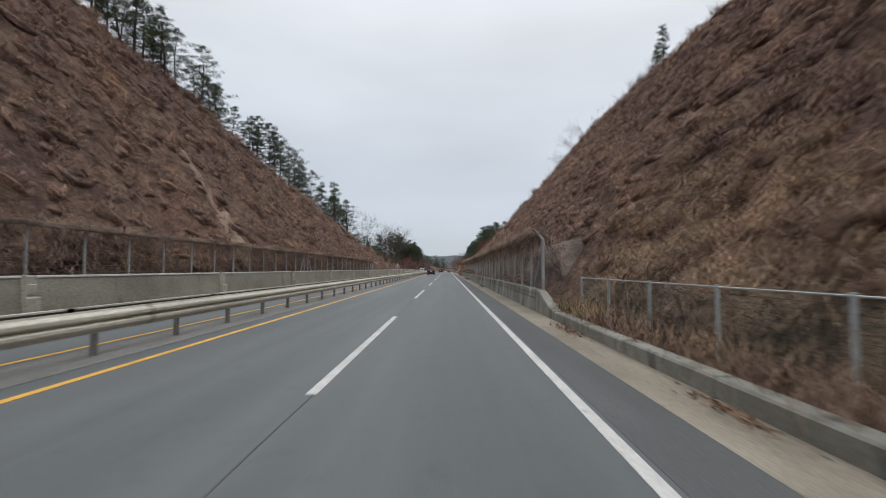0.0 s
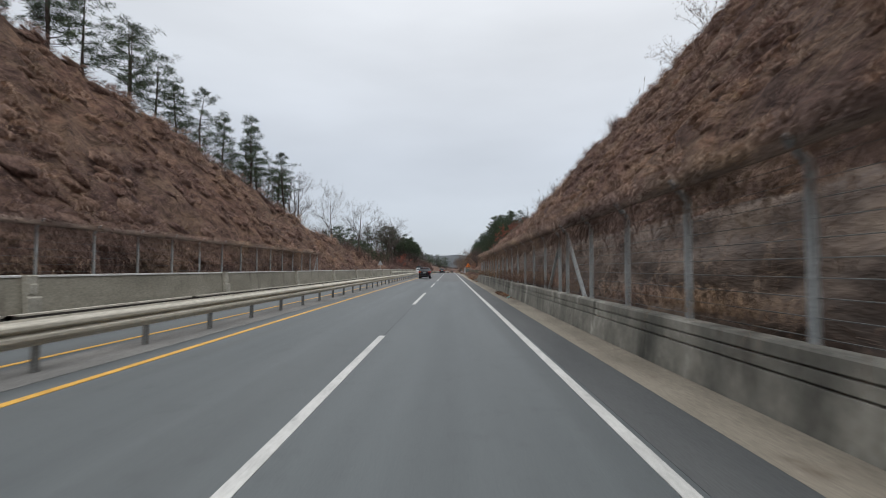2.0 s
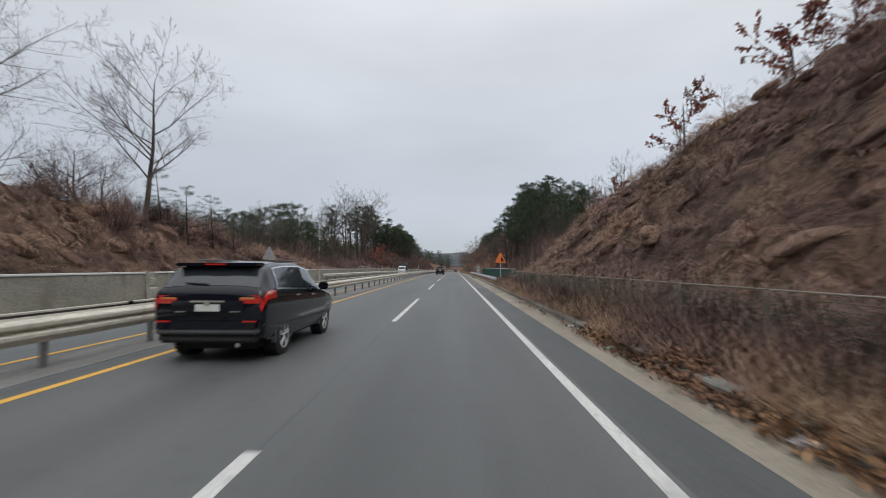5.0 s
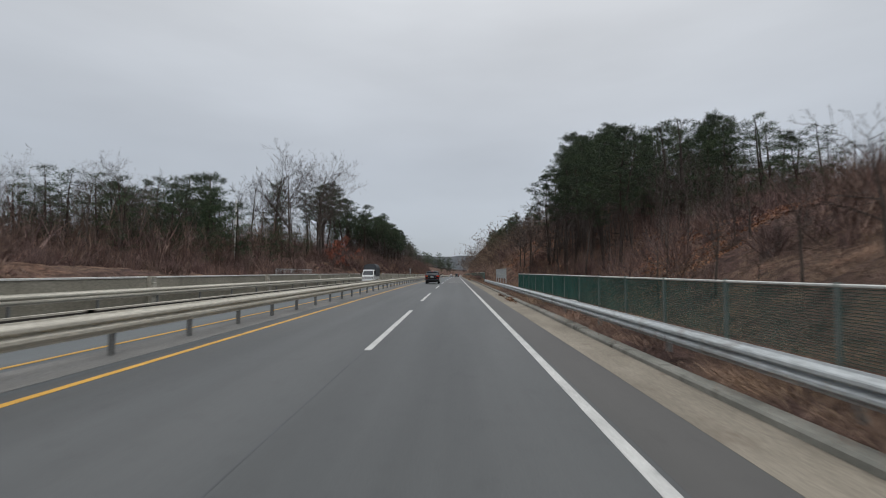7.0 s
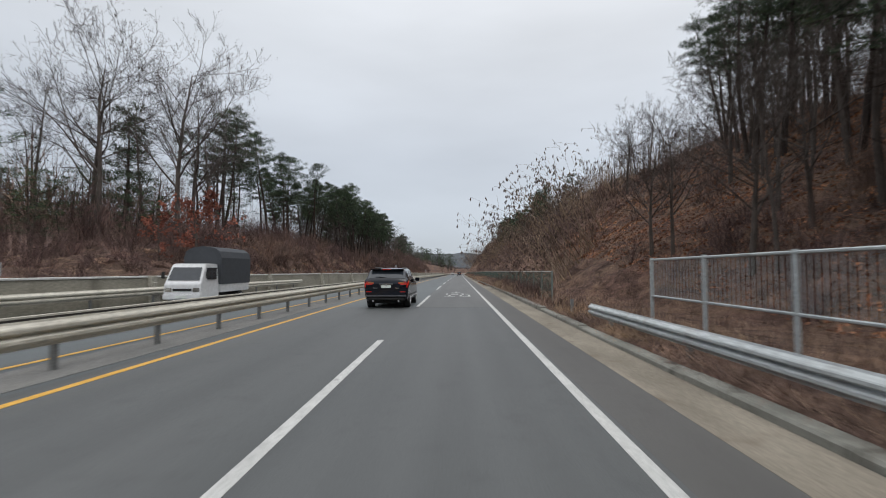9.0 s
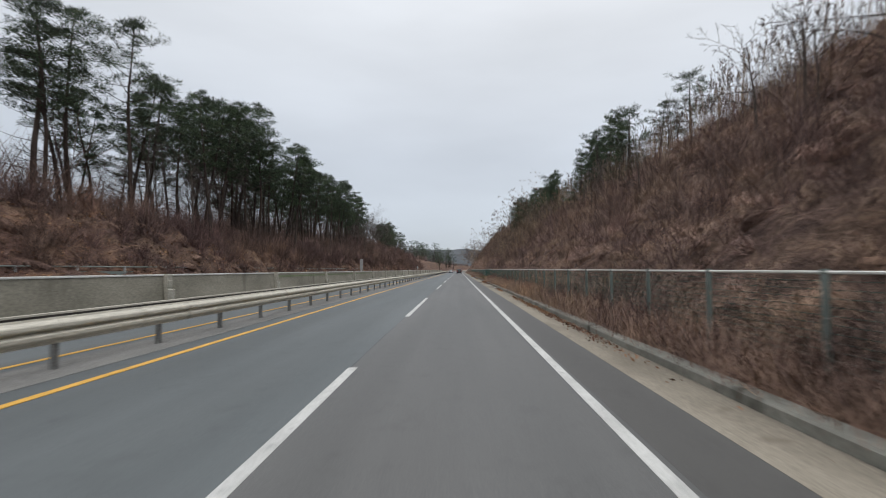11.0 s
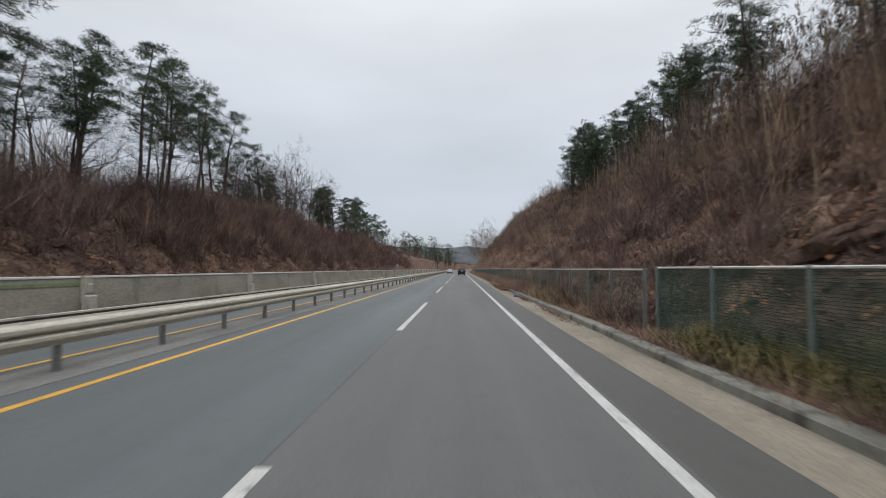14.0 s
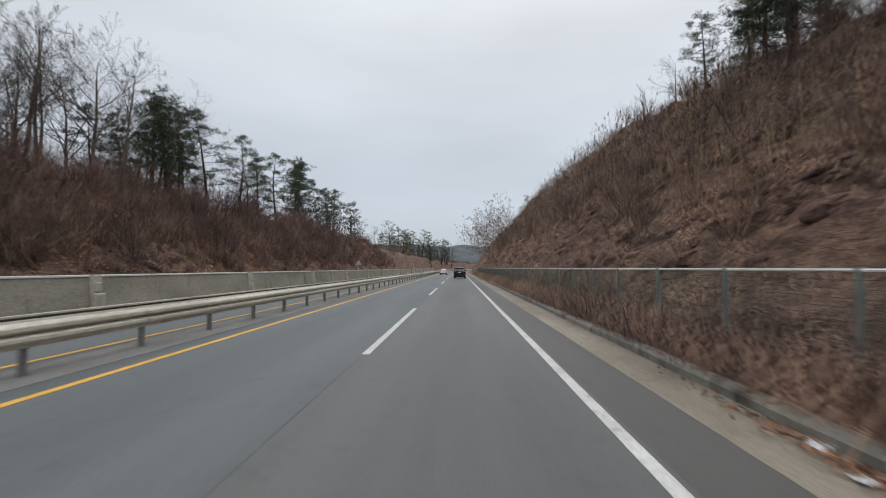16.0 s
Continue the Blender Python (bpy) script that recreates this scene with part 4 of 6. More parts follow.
verge(2600, 3.78, 4.35, 18, 103, (0.25, 0.95), "tan weeds at the feet of the slope fence", 0.35, clumped)
verge(1900, 3.78, 4.3, 63, 103, (0.45, 1.4), "tall tan weeds against the slope fence", 0.35, lambda x, s: noise.noise((s * 0.3, 2.0, 0)) > -0.1)
verge(3800, 3.60, 5.2, 103, 150, (0.4, 1.3), "tangled dead brush over the kerb")
verge(2400, 3.75, 5.4, 146, 222, (0.2, 0.75), "short brown weeds behind the guardrail")
verge(5200, 5.2, 12.0, 158, 226, (0.15, 0.5), "flat tawny grass before the wood")
verge(7600, 3.64, 5.4, 218, 470, (0.3, 1.35), "tangled dead brush over the kerb and fence", 0.0, lambda x, s: not 306 < s < 320)
verge(3900, 3.62, 4.15, 338, 430, (0.5, 1.55), "thick dead brush in front of the fence")
verge(1900, 3.65, 4.15, 232, 304, (0.5, 1.5), "dead brush in front of the fence")
verge(300, 3.64, 4.2, 306, 320, (0.2, 0.6), "short dead weeds along the green fence")


green_verge(700, 302, 318, "yellow-green weeds against the fence")
green_verge(160, 12, 16, "fading green weeds by the kerb")
green_verge(160, 328, 336, "fading green weeds by the kerb")
spill(2600, 104, 150, "dead growth hanging over the kerb")
spill(900, 150, 216, "dead growth and soil over the low kerb")
spill(1100, 214, 335, "dead growth hanging over the kerb")
spill(2200, 335, 460, "dead growth hanging over the low kerb")


def twig_bush(n_bush, spots, size, name, label, mat, twigs=46, wide=0.02):
    """Leafless bushes: forked twigs fanning up from each root."""
    n = len(spots) * twigs
    sz = np.repeat(rng.uniform(*size, len(spots)), twigs)
    root = np.repeat(spots, twigs, 0) + np.c_[rng.normal(0, 0.18, (n, 2)) * sz[:, None] * 0.5, np.full(n, -0.1)]
    ang, lean = rng.uniform(0, 2 * np.pi, n), rng.uniform(0.1, 1.25, n)
    d = np.c_[np.cos(ang) * lean, np.sin(ang) * lean, np.ones(n)]
    d /= np.linalg.norm(d, axis=1)[:, None]
    ln = sz * rng.uniform(0.55, 1.1, n)
    a2 = rng.uniform(0, 2 * np.pi, n)
    side = np.c_[np.cos(a2), np.sin(a2), np.zeros(n)] * wide / 2
    m = root + d * (ln * 0.5)[:, None]
    vs, fs = [np.stack([root - side, root + side, m + side * 0.7, m - side * 0.7], 1)], []
    tips = []
    for _ in range(3):
        t = d + rng.normal(0, 0.4, (n, 3))
        t /= np.linalg.norm(t, axis=1)[:, None]
        tips.append(m + t * (ln * rng.uniform(0.35, 0.6, n))[:, None])
    v = np.concatenate([vs[0]] + [t[:, None] for t in tips], 1).reshape(-1, 3)
    o = np.arange(n)[:, None] * 7
    f = np.concatenate([o + [0, 1, 2], o + [0, 2, 3], o + [3, 2, 4], o + [3, 2, 5], o + [3, 2, 6]], 0)
    return tagged(new(name, arrays_mesh(name, v, f, mat)), label, "shrubs", kind="stuff")


def bushes(n, x0, x1, s0, s1, size, label, keep=None, twigs=46, wide=0.02, mat="twig"):
    twig_bush(n, scatter(n, x0, x1, s0, s1, keep), size, "bare_shrubs", label, M[mat], twigs, wide)


def near_right_crest(x, s):
    c = right_foot(s) + (table(RIGHT_CREST, s) - 0.3) / table(RIGHT_RISE, s)
    return -3.0 < x - c < 5


def near_left_crest(x, s):
    c = -LW + (table(LEFT_CREST, s) - 0.5) / table(LEFT_RISE, s)
    return -3 < -x - c < 6


bushes(320, 7, 34, 0, 140, (0.8, 2.0), "leafless brown shrubs along the top of the cutting", near_right_crest)
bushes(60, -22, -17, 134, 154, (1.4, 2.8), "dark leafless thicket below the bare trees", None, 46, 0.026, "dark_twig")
bushes(380, -50, -18, 30, 200, (0.8, 2.4), "leafless brown shrubs along the top of the far cutting", near_left_crest)
bushes(170, 9, 26, 140, 245, (1.4, 3.2), "leafless undergrowth in the wood on the bank", None, 40, 0.025)
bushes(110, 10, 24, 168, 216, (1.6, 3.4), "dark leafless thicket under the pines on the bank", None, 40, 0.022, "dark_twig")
bushes(900, 6.5, 22, 240, 470, (1.4, 3.4), "leafless brown thicket on the bank", lambda x, s: x - 4.5 > (2.0 if 298 < s < 345 else 3.2) + 3.0 * noise.noise((s * 0.05, 0, 0)), 50, 0.022)
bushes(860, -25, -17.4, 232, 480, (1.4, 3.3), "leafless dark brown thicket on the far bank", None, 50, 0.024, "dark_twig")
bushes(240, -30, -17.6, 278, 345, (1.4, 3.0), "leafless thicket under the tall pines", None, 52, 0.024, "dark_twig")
bushes(180, -60, -19, 165, 240, (1.5, 4.0), "leafless thicket under the far trees", None, 40, 0.035)
bushes(420, -85, -30, 195, 420, (6, 11), "leafless wood in the background", None, 28, 0.085)
bushes(80, 10, 34, 84, 112, (1.4, 3.0), "tall leafless bushes on top of the cutting", near_right_crest, 60, 0.022)
bushes(200, 24, 50, 198, 255, (4, 6.5), "leafless wood behind the bank", None, 34, 0.04)
bushes(120, 8.5, 15, 172, 222, (0.8, 1.9), "low leafless brush on the wooded bank", None, 44, 0.02)
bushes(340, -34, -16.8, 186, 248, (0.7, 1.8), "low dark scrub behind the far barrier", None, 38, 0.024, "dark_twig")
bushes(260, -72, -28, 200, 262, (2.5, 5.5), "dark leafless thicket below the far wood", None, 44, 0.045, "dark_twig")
bushes(90, 10, 22, 350, 385, (1.4, 3.0), "leafless brush along the brow of the bank", near_right_crest, 46, 0.02)
bushes(520, 5.3, 12.5, 244, 345, (0.8, 2.1), "leafless brown brush covering the bank", None, 46, 0.016)
bushes(260, -26, -18, 300, 372, (2.5, 4.4), "tall leafless thicket on the far bank", None, 48, 0.028)
bushes(220, 5.4, 11.5, 298, 346, (0.6, 1.5), "low brown brush on the bank", None, 40, 0.015)
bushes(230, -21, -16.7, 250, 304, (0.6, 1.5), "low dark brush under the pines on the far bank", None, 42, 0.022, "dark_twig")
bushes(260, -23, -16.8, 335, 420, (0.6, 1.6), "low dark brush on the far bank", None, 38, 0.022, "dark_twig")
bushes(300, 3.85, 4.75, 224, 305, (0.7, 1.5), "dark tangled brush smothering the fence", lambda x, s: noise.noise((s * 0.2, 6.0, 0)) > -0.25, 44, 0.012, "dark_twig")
bushes(330, 3.85, 4.75, 321, 420, (0.7, 1.5), "brown tangled brush smothering the fence", lambda x, s: noise.noise((s * 0.2, 6.0, 0)) > -0.3, 44, 0.012)
bushes(170, 3.66, 4.3, 104, 150, (0.4, 1.1), "dark tangled brush over the kerb", None, 44, 0.011, "dark_twig")
bushes(200, 3.85, 4.9, 104, 150, (0.6, 1.4), "dark tangled brush over the low fence", None, 44, 0.012, "dark_twig")
bushes(230, -24.5, -17.6, 340, 430, (2.2, 4.0), "tall dark thicket on the far bank", None, 50, 0.026, "dark_twig")
bushes(170, 8, 34, 50, 108, (1.0, 2.3), "leafless shrubs on the brow of the cutting", near_right_crest, 44, 0.02)
bushes(200, -70, -22, 470, 900, (3.0, 6.0), "distant leafless thicket", None, 30, 0.09)
bushes(200, 8, 70, 470, 900, (3.0, 6.0), "distant leafless thicket on the bank", None, 30, 0.09)

# dead vines hanging over the tall fences
def drape(x, lean, s0, s1, z, n, label):
    ss = rng.uniform(s0, s1, n)
    t = rng.uniform(0, 1, n)
    q = np.array([P(x + lean * (0.42 * a - 0.05), b, z + 0.18 * math.sin(3.0 * a) + 0.08 * noise.noise((b * 0.7, 0, 0))) for a, b in zip(t, ss)])
    q[:, 2] += rng.normal(0, 0.06, n)
    blades("dead_vines", q, M["vine"], 6, (0.15, 0.55), (0.005, 0.016), 0.15, 1.3, 0.14, label, "vines")


drape(3.72, -1, 18.4, 102, 2.94, 8200, "dead vines heaped along the fence top")
def fringe(x, out, s0, s1, z, n, label):
    """Dead vines hanging down from a fence's top in a ragged fringe."""
    ss = rng.uniform(s0, s1, n)
    q = np.array([P(x + out * rng.uniform(-0.1, 0.25), b, z - abs(rng.normal(0, 0.22)) * (1.0 + 0.8 * noise.noise((b * 0.5, 1.0, 0)))) for b in ss])
    blades("dead_vines", q, M["vine"], 5, (0.2, 0.65), (0.006, 0.018), -0.5, 0.6, 0.12, label, "vines")


fringe(3.72, -1, 18.4, 102, 2.95, 2200, "ragged fringe of dead vines on the fence")
fringe(-16.0, 1, -20, 100.6, 3.38, 3000, "ragged fringe of dead vines on the far fence")
drape(-16.0, 1, -20, 100.6, 3.34, 7000, "dead vines heaped along the far fence top")
q = np.array([P(4.28 + rng.uniform(-0.12, 0.2), b, z) for b, z in zip(rng.uniform(103.5, 148, 1300), rng.uniform(0.4, 1.5, 1300))])
blades("dead_vines", q, M["vine"], 5, (0.2, 0.7), (0.005, 0.014), 0.0, 1.0, 0.22, "dead vines smothering the low fence", "vines")


def vine_mat(x, lean, s0, s1, z, thick, label):
    """A lumpy roll of matted vines lying along a fence top."""
    ring, n = 9, int((s1 - s0) / 0.22)
    v, f = [], []
    for i in range(n + 1):
        s = s0 + (s1 - s0) * i / n
        t = thick * (1.0 + 0.7 * noise.noise((s * 0.45, x, 0)) + 0.7 * noise.noise((s * 1.9, x, 5)))
        for k in range(ring):
            a = 2 * math.pi * k / ring
            j = 1 + 0.35 * noise.noise((s * 1.6, k * 1.7, x))
            v.append(P(x + lean * 0.16 + math.cos(a) * t * 1.15 * j, s, z + math.sin(a) * t * 0.75 * j - 0.10 * math.cos(a) * lean))
        if i:
            b = ring * (i - 1)
            f.extend((b + k, b + (k + 1) % ring, b + ring + (k + 1) % ring, b + ring + k) for k in range(ring))
    f += [tuple(range(ring)), tuple(reversed(range(ring * n, ring * n + ring)))]
    tagged(new("vine_mat", mesh_of("vine_mat", v, f, M["mat"], True)), label, "vines", kind="stuff")


vine_mat(3.72, -1, 18.3, 59.8, 3.02, 0.045, "matted roll of dead vines on the fence top")
vine_mat(3.72, -1, 60.4, 102.4, 3.02, 0.045, "matted roll of dead vines on the fence top")
vine_mat(-16.0, 1, -38, 52.6, 3.40, 0.10, "matted roll of dead vines on the far fence top")
vine_mat(-16.0, 1, 53.2, 101, 3.40, 0.10, "matted roll of dead vines on the far fence top")
# a loose curtain of vines on the nets
q = np.array([P(3.78 + rng.uniform(0, 0.25), b, z) for b, z in zip(rng.uniform(17, 101, 2400), 3.0 - 2.1 * rng.random(2400) ** 1.3)])
blades("dead_vines", q, M["vine"], 5, (0.3, 0.9), (0.005, 0.014), -0.1, 1.2, 0.15, "dead vines clinging to the slope fence", "vines")
q = np.array([P(-16.1 - rng.uniform(0, 0.3), b, z) for b, z in zip(rng.uniform(-20, 100, 6500), rng.uniform(0.9, 3.4, 6500))])
blades("dead_vines", q, M["vine"], 4, (0.3, 0.9), (0.015, 0.04), -0.1, 1.2, 0.15, "dead vines clinging to the far slope fence", "vines")
q = np.array([P(4.32 + rng.uniform(-0.16, 0.25), b, z) for b, z in zip(rng.uniform(222, 470, 5600), rng.uniform(0.5, 1.75, 5600)) if not 306 < b < 320])
blades("dead_vines", q, M["vine"], 5, (0.2, 0.7), (0.005, 0.015), 0.0, 1.0, 0.22, "dead vines smothering the green fence", "vines")


def leaf_litter(n, x0, x1, s0, s1, label, lift=0.03, big=(0.05, 0.13), mat="litter"):
    c = scatter(n, x0, x1, s0, s1)
    c[:, 2] += lift + rng.uniform(0, 0.1, n)
    a, t = rng.uniform(0, 2 * np.pi, n), rng.normal(0, 0.5, (n, 2))
    w = rng.uniform(*big, n)
    u = np.c_[np.cos(a), np.sin(a), t[:, 0]] * w[:, None]
    v = np.c_[-np.sin(a), np.cos(a), t[:, 1]] * (w * 0.6)[:, None]
    q = np.stack([c - u, c + v, c + u, c - v], 1).reshape(-1, 3)
    f = np.arange(n)[:, None] * 4 + np.array([0, 1, 2, 3])
    tagged(new("fallen_leaves", arrays_mesh("fallen_leaves", q, f, M[mat])), label, "leaves", kind="stuff")


leaf_litter(62000, 8.5, 23, 176, 243, "rust-brown fallen leaves on the wooded bank", 0.03, (0.032, 0.08))
leaf_litter(16000, -22, -16.3, 235, 325, "brown fallen leaves on the far bank", 0.03, (0.04, 0.09), "pile")
leaf_litter(15000, -21, -16.3, 325, 420, "brown fallen leaves on the far bank", 0.03, (0.04, 0.10), "pile")
leaf_litter(13000, 5, 16, 308, 350, "rust-brown fallen leaves on the bank", 0.03, (0.04, 0.085))


def gutter_leaves(s0, n, length):
    ss = s0 + rng.normal(0, length, n)
    c = np.array([P(3.26 - abs(rng.normal(0, 0.13)), b, 0.02 + abs(rng.normal(0, 0.03))) for b in ss])
    a, t = rng.uniform(0, 2 * np.pi, n), rng.normal(0, 0.5, (n, 2))
    w = rng.uniform(0.018, 0.05, n)
    u = np.c_[np.cos(a), np.sin(a), t[:, 0]] * w[:, None]
    v = np.c_[-np.sin(a), np.cos(a), t[:, 1]] * (w * 0.5)[:, None]
    q = np.stack([c - u, c + v, c + u, c - v], 1).reshape(-1, 3)
    f = np.arange(n)[:, None] * 4 + np.array([0, 1, 2, 3])
    tagged(new("leaf_drift", arrays_mesh("leaf_drift", q, f, M["drift"])), "drift of rust-brown leaves in the gutter", "leaves", kind="stuff")


for s0, n, ln in ((258, 700, 2.5), (264, 900, 2.5), (5.5, 160, 0.5), (12.5, 200, 0.7), (43, 260, 0.9), (71.5, 260, 0.9), (103, 240, 1.2), (116, 900, 2.2), (121, 900, 2.5), (111, 500, 2.0), (130, 160, 2), (183, 420, 1.2), (188, 300, 0.8), (270, 260, 1.5), (281, 420, 1.4), (297, 160, 1.2), (305, 300, 1.0), (326, 420, 2.0), (334, 260, 1.2), (347, 700, 1.5), (351, 900, 1.6), (356, 700, 1.6)):
    gutter_leaves(s0, n, ln)


def leaf_pile(s0, s1, n, x0, x1, top, label):
    """Leaves and bark heaped against and over the kerb."""
    ss = rng.uniform(s0, s1, n)
    t = np.clip(rng.normal(0.55, 0.24, n), 0, 1)
    hump = np.array([0.6 + 0.6 * noise.noise((b * 0.8, 3.0, 1.0)) for b in ss])
    h = top * np.clip(hump, 0.1, 1.2) * np.sin(math.pi * np.clip(t * 0.75 + 0.05, 0, 1)) * rng.uniform(0.25, 1.0, n)
    c = np.array([P(x0 + (x1 - x0) * a, b, 0.03 + z) for a, b, z in zip(t, ss, h)])
    a, tl = rng.uniform(0, 2 * np.pi, n), rng.normal(0, 0.5, (n, 2))
    w = rng.uniform(0.02, 0.06, n)
    e = np.c_[np.cos(a), np.sin(a), tl[:, 0]] * w[:, None]
    v = np.c_[-np.sin(a), np.cos(a), tl[:, 1]] * (w * 0.5)[:, None]
    q = np.stack([c - e, c + v, c + e, c - v], 1).reshape(-1, 3)
    f = np.arange(n)[:, None] * 4 + np.array([0, 1, 2, 3])
    tagged(new("leaf_drift", arrays_mesh("leaf_drift", q, f, M["pile"])), label, "leaves", kind="stuff")


leaf_pile(112.5, 124, 9000, 2.95, 3.95, 0.40, "heap of rust-brown leaves and bark over the kerb")
leaf_pile(299.5, 305, 5200, 2.95, 3.95, 0.36, "heap of brown leaves beside the drain grate")
leaf_pile(343.5, 352, 9000, 2.80, 3.90, 0.40, "heap of rust-brown leaves and bark over the kerb")
leaf_pile(182.6, 184.4, 700, 3.0, 3.6, 0.16, "small heap of brown leaves on the gutter")
leaf_pile(72.5, 77, 1300, 2.85, 3.35, 0.12, "thin drift of leaves along the wall")


# reeds with drooping heads along the top of the near bank
def reeds(spots, hgt, label):
    n = len(spots)
    h = rng.uniform(*hgt, n)
    lean = rng.normal(0, 0.12, (n, 2))
    top = spots + np.c_[lean * h[:, None], h]
    w = 0.018
    sx = np.tile([w / 2, 0, 0], (n, 1))
    v1 = np.stack([spots - sx, spots + sx, top + sx * 0.6, top - sx * 0.6], 1).reshape(-1, 3)
    f1 = np.arange(n)[:, None] * 4 + np.array([0, 1, 2, 3])
    tagged(new("reed_stems", arrays_mesh("reed_stems", v1, f1, M["reed"])), label, "reeds", kind="stuff")
    k = 9
    tip = np.repeat(top, k, 0) + np.c_[rng.normal(0, 0.03, (n * k, 2)), rng.uniform(-0.32, 0.1, n * k)]
    d = np.c_[np.repeat(lean, k, 0) * 2 + rng.normal(0, 0.25, (n * k, 2)), rng.normal(0.35, 0.4, n * k)] * 0.26
    a = rng.uniform(0, 6.28, n * k)
    sd = np.c_[np.cos(a), np.sin(a), np.zeros(n * k)] * 0.03
    v2 = np.stack([tip - sd, tip + sd, tip + d], 1).reshape(-1, 3)
    f2 = np.arange(n * k)[:, None] * 3 + np.array([0, 1, 2])
    tagged(new("reed_heads", arrays_mesh("reed_heads", v2, f2, M["plume"])), "dark feathery heads of the tall reeds", "reeds", kind="stuff")


def near_edge(x, s):
    c = right_foot(s) + (table(RIGHT_CREST, s) - 0.3) / table(RIGHT_RISE, s)
    return -5.0 < x - c < 0.5


reeds(scatter(2600, 7, 20, 236, 306, near_edge), (2.2, 3.6), "pale reeds along the top of the bank")
reeds(scatter(1000, 6, 18, 365, 470, near_edge), (1.6, 2.6), "pale reeds along the top of the far end of the bank")
reeds(scatter(3000, 6, 20, 300, 358, near_edge), (2.4, 4.0), "tall pale reeds along the brow of the bank")
reeds(scatter(240, 6.2, 14, 308, 322), (2.5, 4.2), "tall reeds in a clump on the bank")
reeds(scatter(160, 8, 34, 78, 110, near_right_crest), (1.2, 2.2), "thin reeds along the top of the cutting")
reeds(scatter(3600, 7.5, 15, 322, 460, lambda x, s: right_face(x, s) and x > 9.5 - 0.03 * (s - 322) and noise.noise((s * 0.08, x * 0.2, 4)) > -0.05), (1.7, 3.0), "pale reeds standing thick on the bank")

# ---- trees ----
BARE = dict(kids=[16, 7, 6, 4, 0], bits=[7, 4, 3, 2, 1], sides=[7, 4, 3, 2, 2], wander=[0.045, 0.09, 0.11, 0.13, 0.15], rise=[0.05, 0.03, 0.03, 0.03, 0.02],
            taper=[0.85, 0.8, 0.8, 0.7, 0.5], start=[0.3, 0.2, 0.15, 0.15, 0], tilt=[(40, 72), (26, 58), (25, 60), (25, 60), (0, 0)], part=[0.66, 0.58, 0.52, 0.5, 0], thin=[0.5, 0.55, 0.62, 0.8, 0], least=0.0065)


def tree_meshes(seed, spec, height, radius, lean, barkm, twigm):
    r = random.Random(seed)
    trunk_v, trunk_f, twig_v, twig_f = [], [], [], []

    def go(base, d, length, rad, level):
        kids, bits = spec["kids"][level], spec["bits"][level]
        p, u, w = Vector(base), Vector(d).normalized(), rad
        spots = []
        tv, tf = (trunk_v, trunk_f) if level < spec.get("stem", 2) else (twig_v, twig_f)
        for i in range(bits):
            bent = (u + Vector((r.gauss(0, 1), r.gauss(0, 1), r.gauss(0, 0.6))) * spec["wander"][level] + Vector((0, 0, spec["rise"][level]))).normalized()
            q = p + bent * (length / bits)
            w2 = max(spec["least"], rad * (1 - (i + 1) / bits * spec["taper"][level]))
            rod(tv, tf, p, q, w, w2, spec["sides"][level], False)
            spots.append((p, q, bent, w, w2))
            p, u, w = q, bent, w2
        for k in range(kids):
            t = spec["start"][level] + (1 - spec["start"][level]) * (k + r.random()) / kids
            a, b, dd, ra, rb = spots[min(bits - 1, int(t * bits))]
            x = a.lerp(b, (t * bits) % 1.0)
            turn, tilt = r.uniform(0, 2 * math.pi), radians(r.uniform(*spec["tilt"][level]))
            kd = dd.to_track_quat("Z", "Y") @ Vector((math.sin(tilt) * math.cos(turn), math.sin(tilt) * math.sin(turn), math.cos(tilt)))
            kl = length * spec["part"][level] * r.uniform(0.65, 1.1) * (1.15 - 0.55 * t)
            go(x, kd, kl, max(spec["least"], (ra + rb) / 2 * spec["thin"][level]), level + 1)

    go((0, 0, -0.4), (lean, 0, 1), height, radius, 0)
    return mesh_of("trunk", trunk_v, trunk_f, barkm), mesh_of("crown", twig_v, twig_f, twigm)


def make_bare(seed, height, radius, spec, lean=0.0):
    tr, cr = tree_meshes(seed, spec, height, radius, lean, M["bark"], M["twigs_thin"])
    t = thing("bare_tree", (0, 0, -60), "leafless grey-brown tree with fine branching", "tree", "bare trees")
    part("trunk", tr, None, t)
    part("crown", cr, None, t)
    return t


SLIM = dict(BARE, kids=[11, 6, 5, 4, 0], start=[0.42, 0.25, 0.2, 0.2, 0], tilt=[(18, 42), (20, 50), (25, 60), (25, 60), (0, 0)], part=[0.40, 0.5, 0.5, 0.5, 0])


def needle_clump(v, f, r, c, size, n):
    for _ in range(n):
        d = Vector((r.gauss(0, 1), r.gauss(0, 1), r.gauss(0.25, 0.7))).normalized()
        o = c + Vector((d.x * size * 0.6, d.y * size * 0.6, d.z * size * 0.32)) * r.uniform(0.2, 1.0)
        side = d.cross(Vector((r.gauss(0, 1), r.gauss(0, 1), r.gauss(0, 1)))).normalized() * r.uniform(0.014, 0.027)
        tip = o + d * r.uniform(0.14, 0.34)
        k = len(v)
        v.extend((o - side, o + side, tip))
        f.append((k, k + 1, k + 2))


def make_pine(seed, height, radius, clear, limbs, reach, clumps, per, full=False):
    """A pine: a bare lower stem, spreading limbs, needles in flat uneven clumps."""
    r = random.Random(seed)
    tv, tf, nv, nf = [], [], [], []
    p, u = Vector((0, 0, -0.4)), Vector((r.gauss(0, 0.025), r.gauss(0, 0.025), 1)).normalized()
    stem = []
    bits = 9
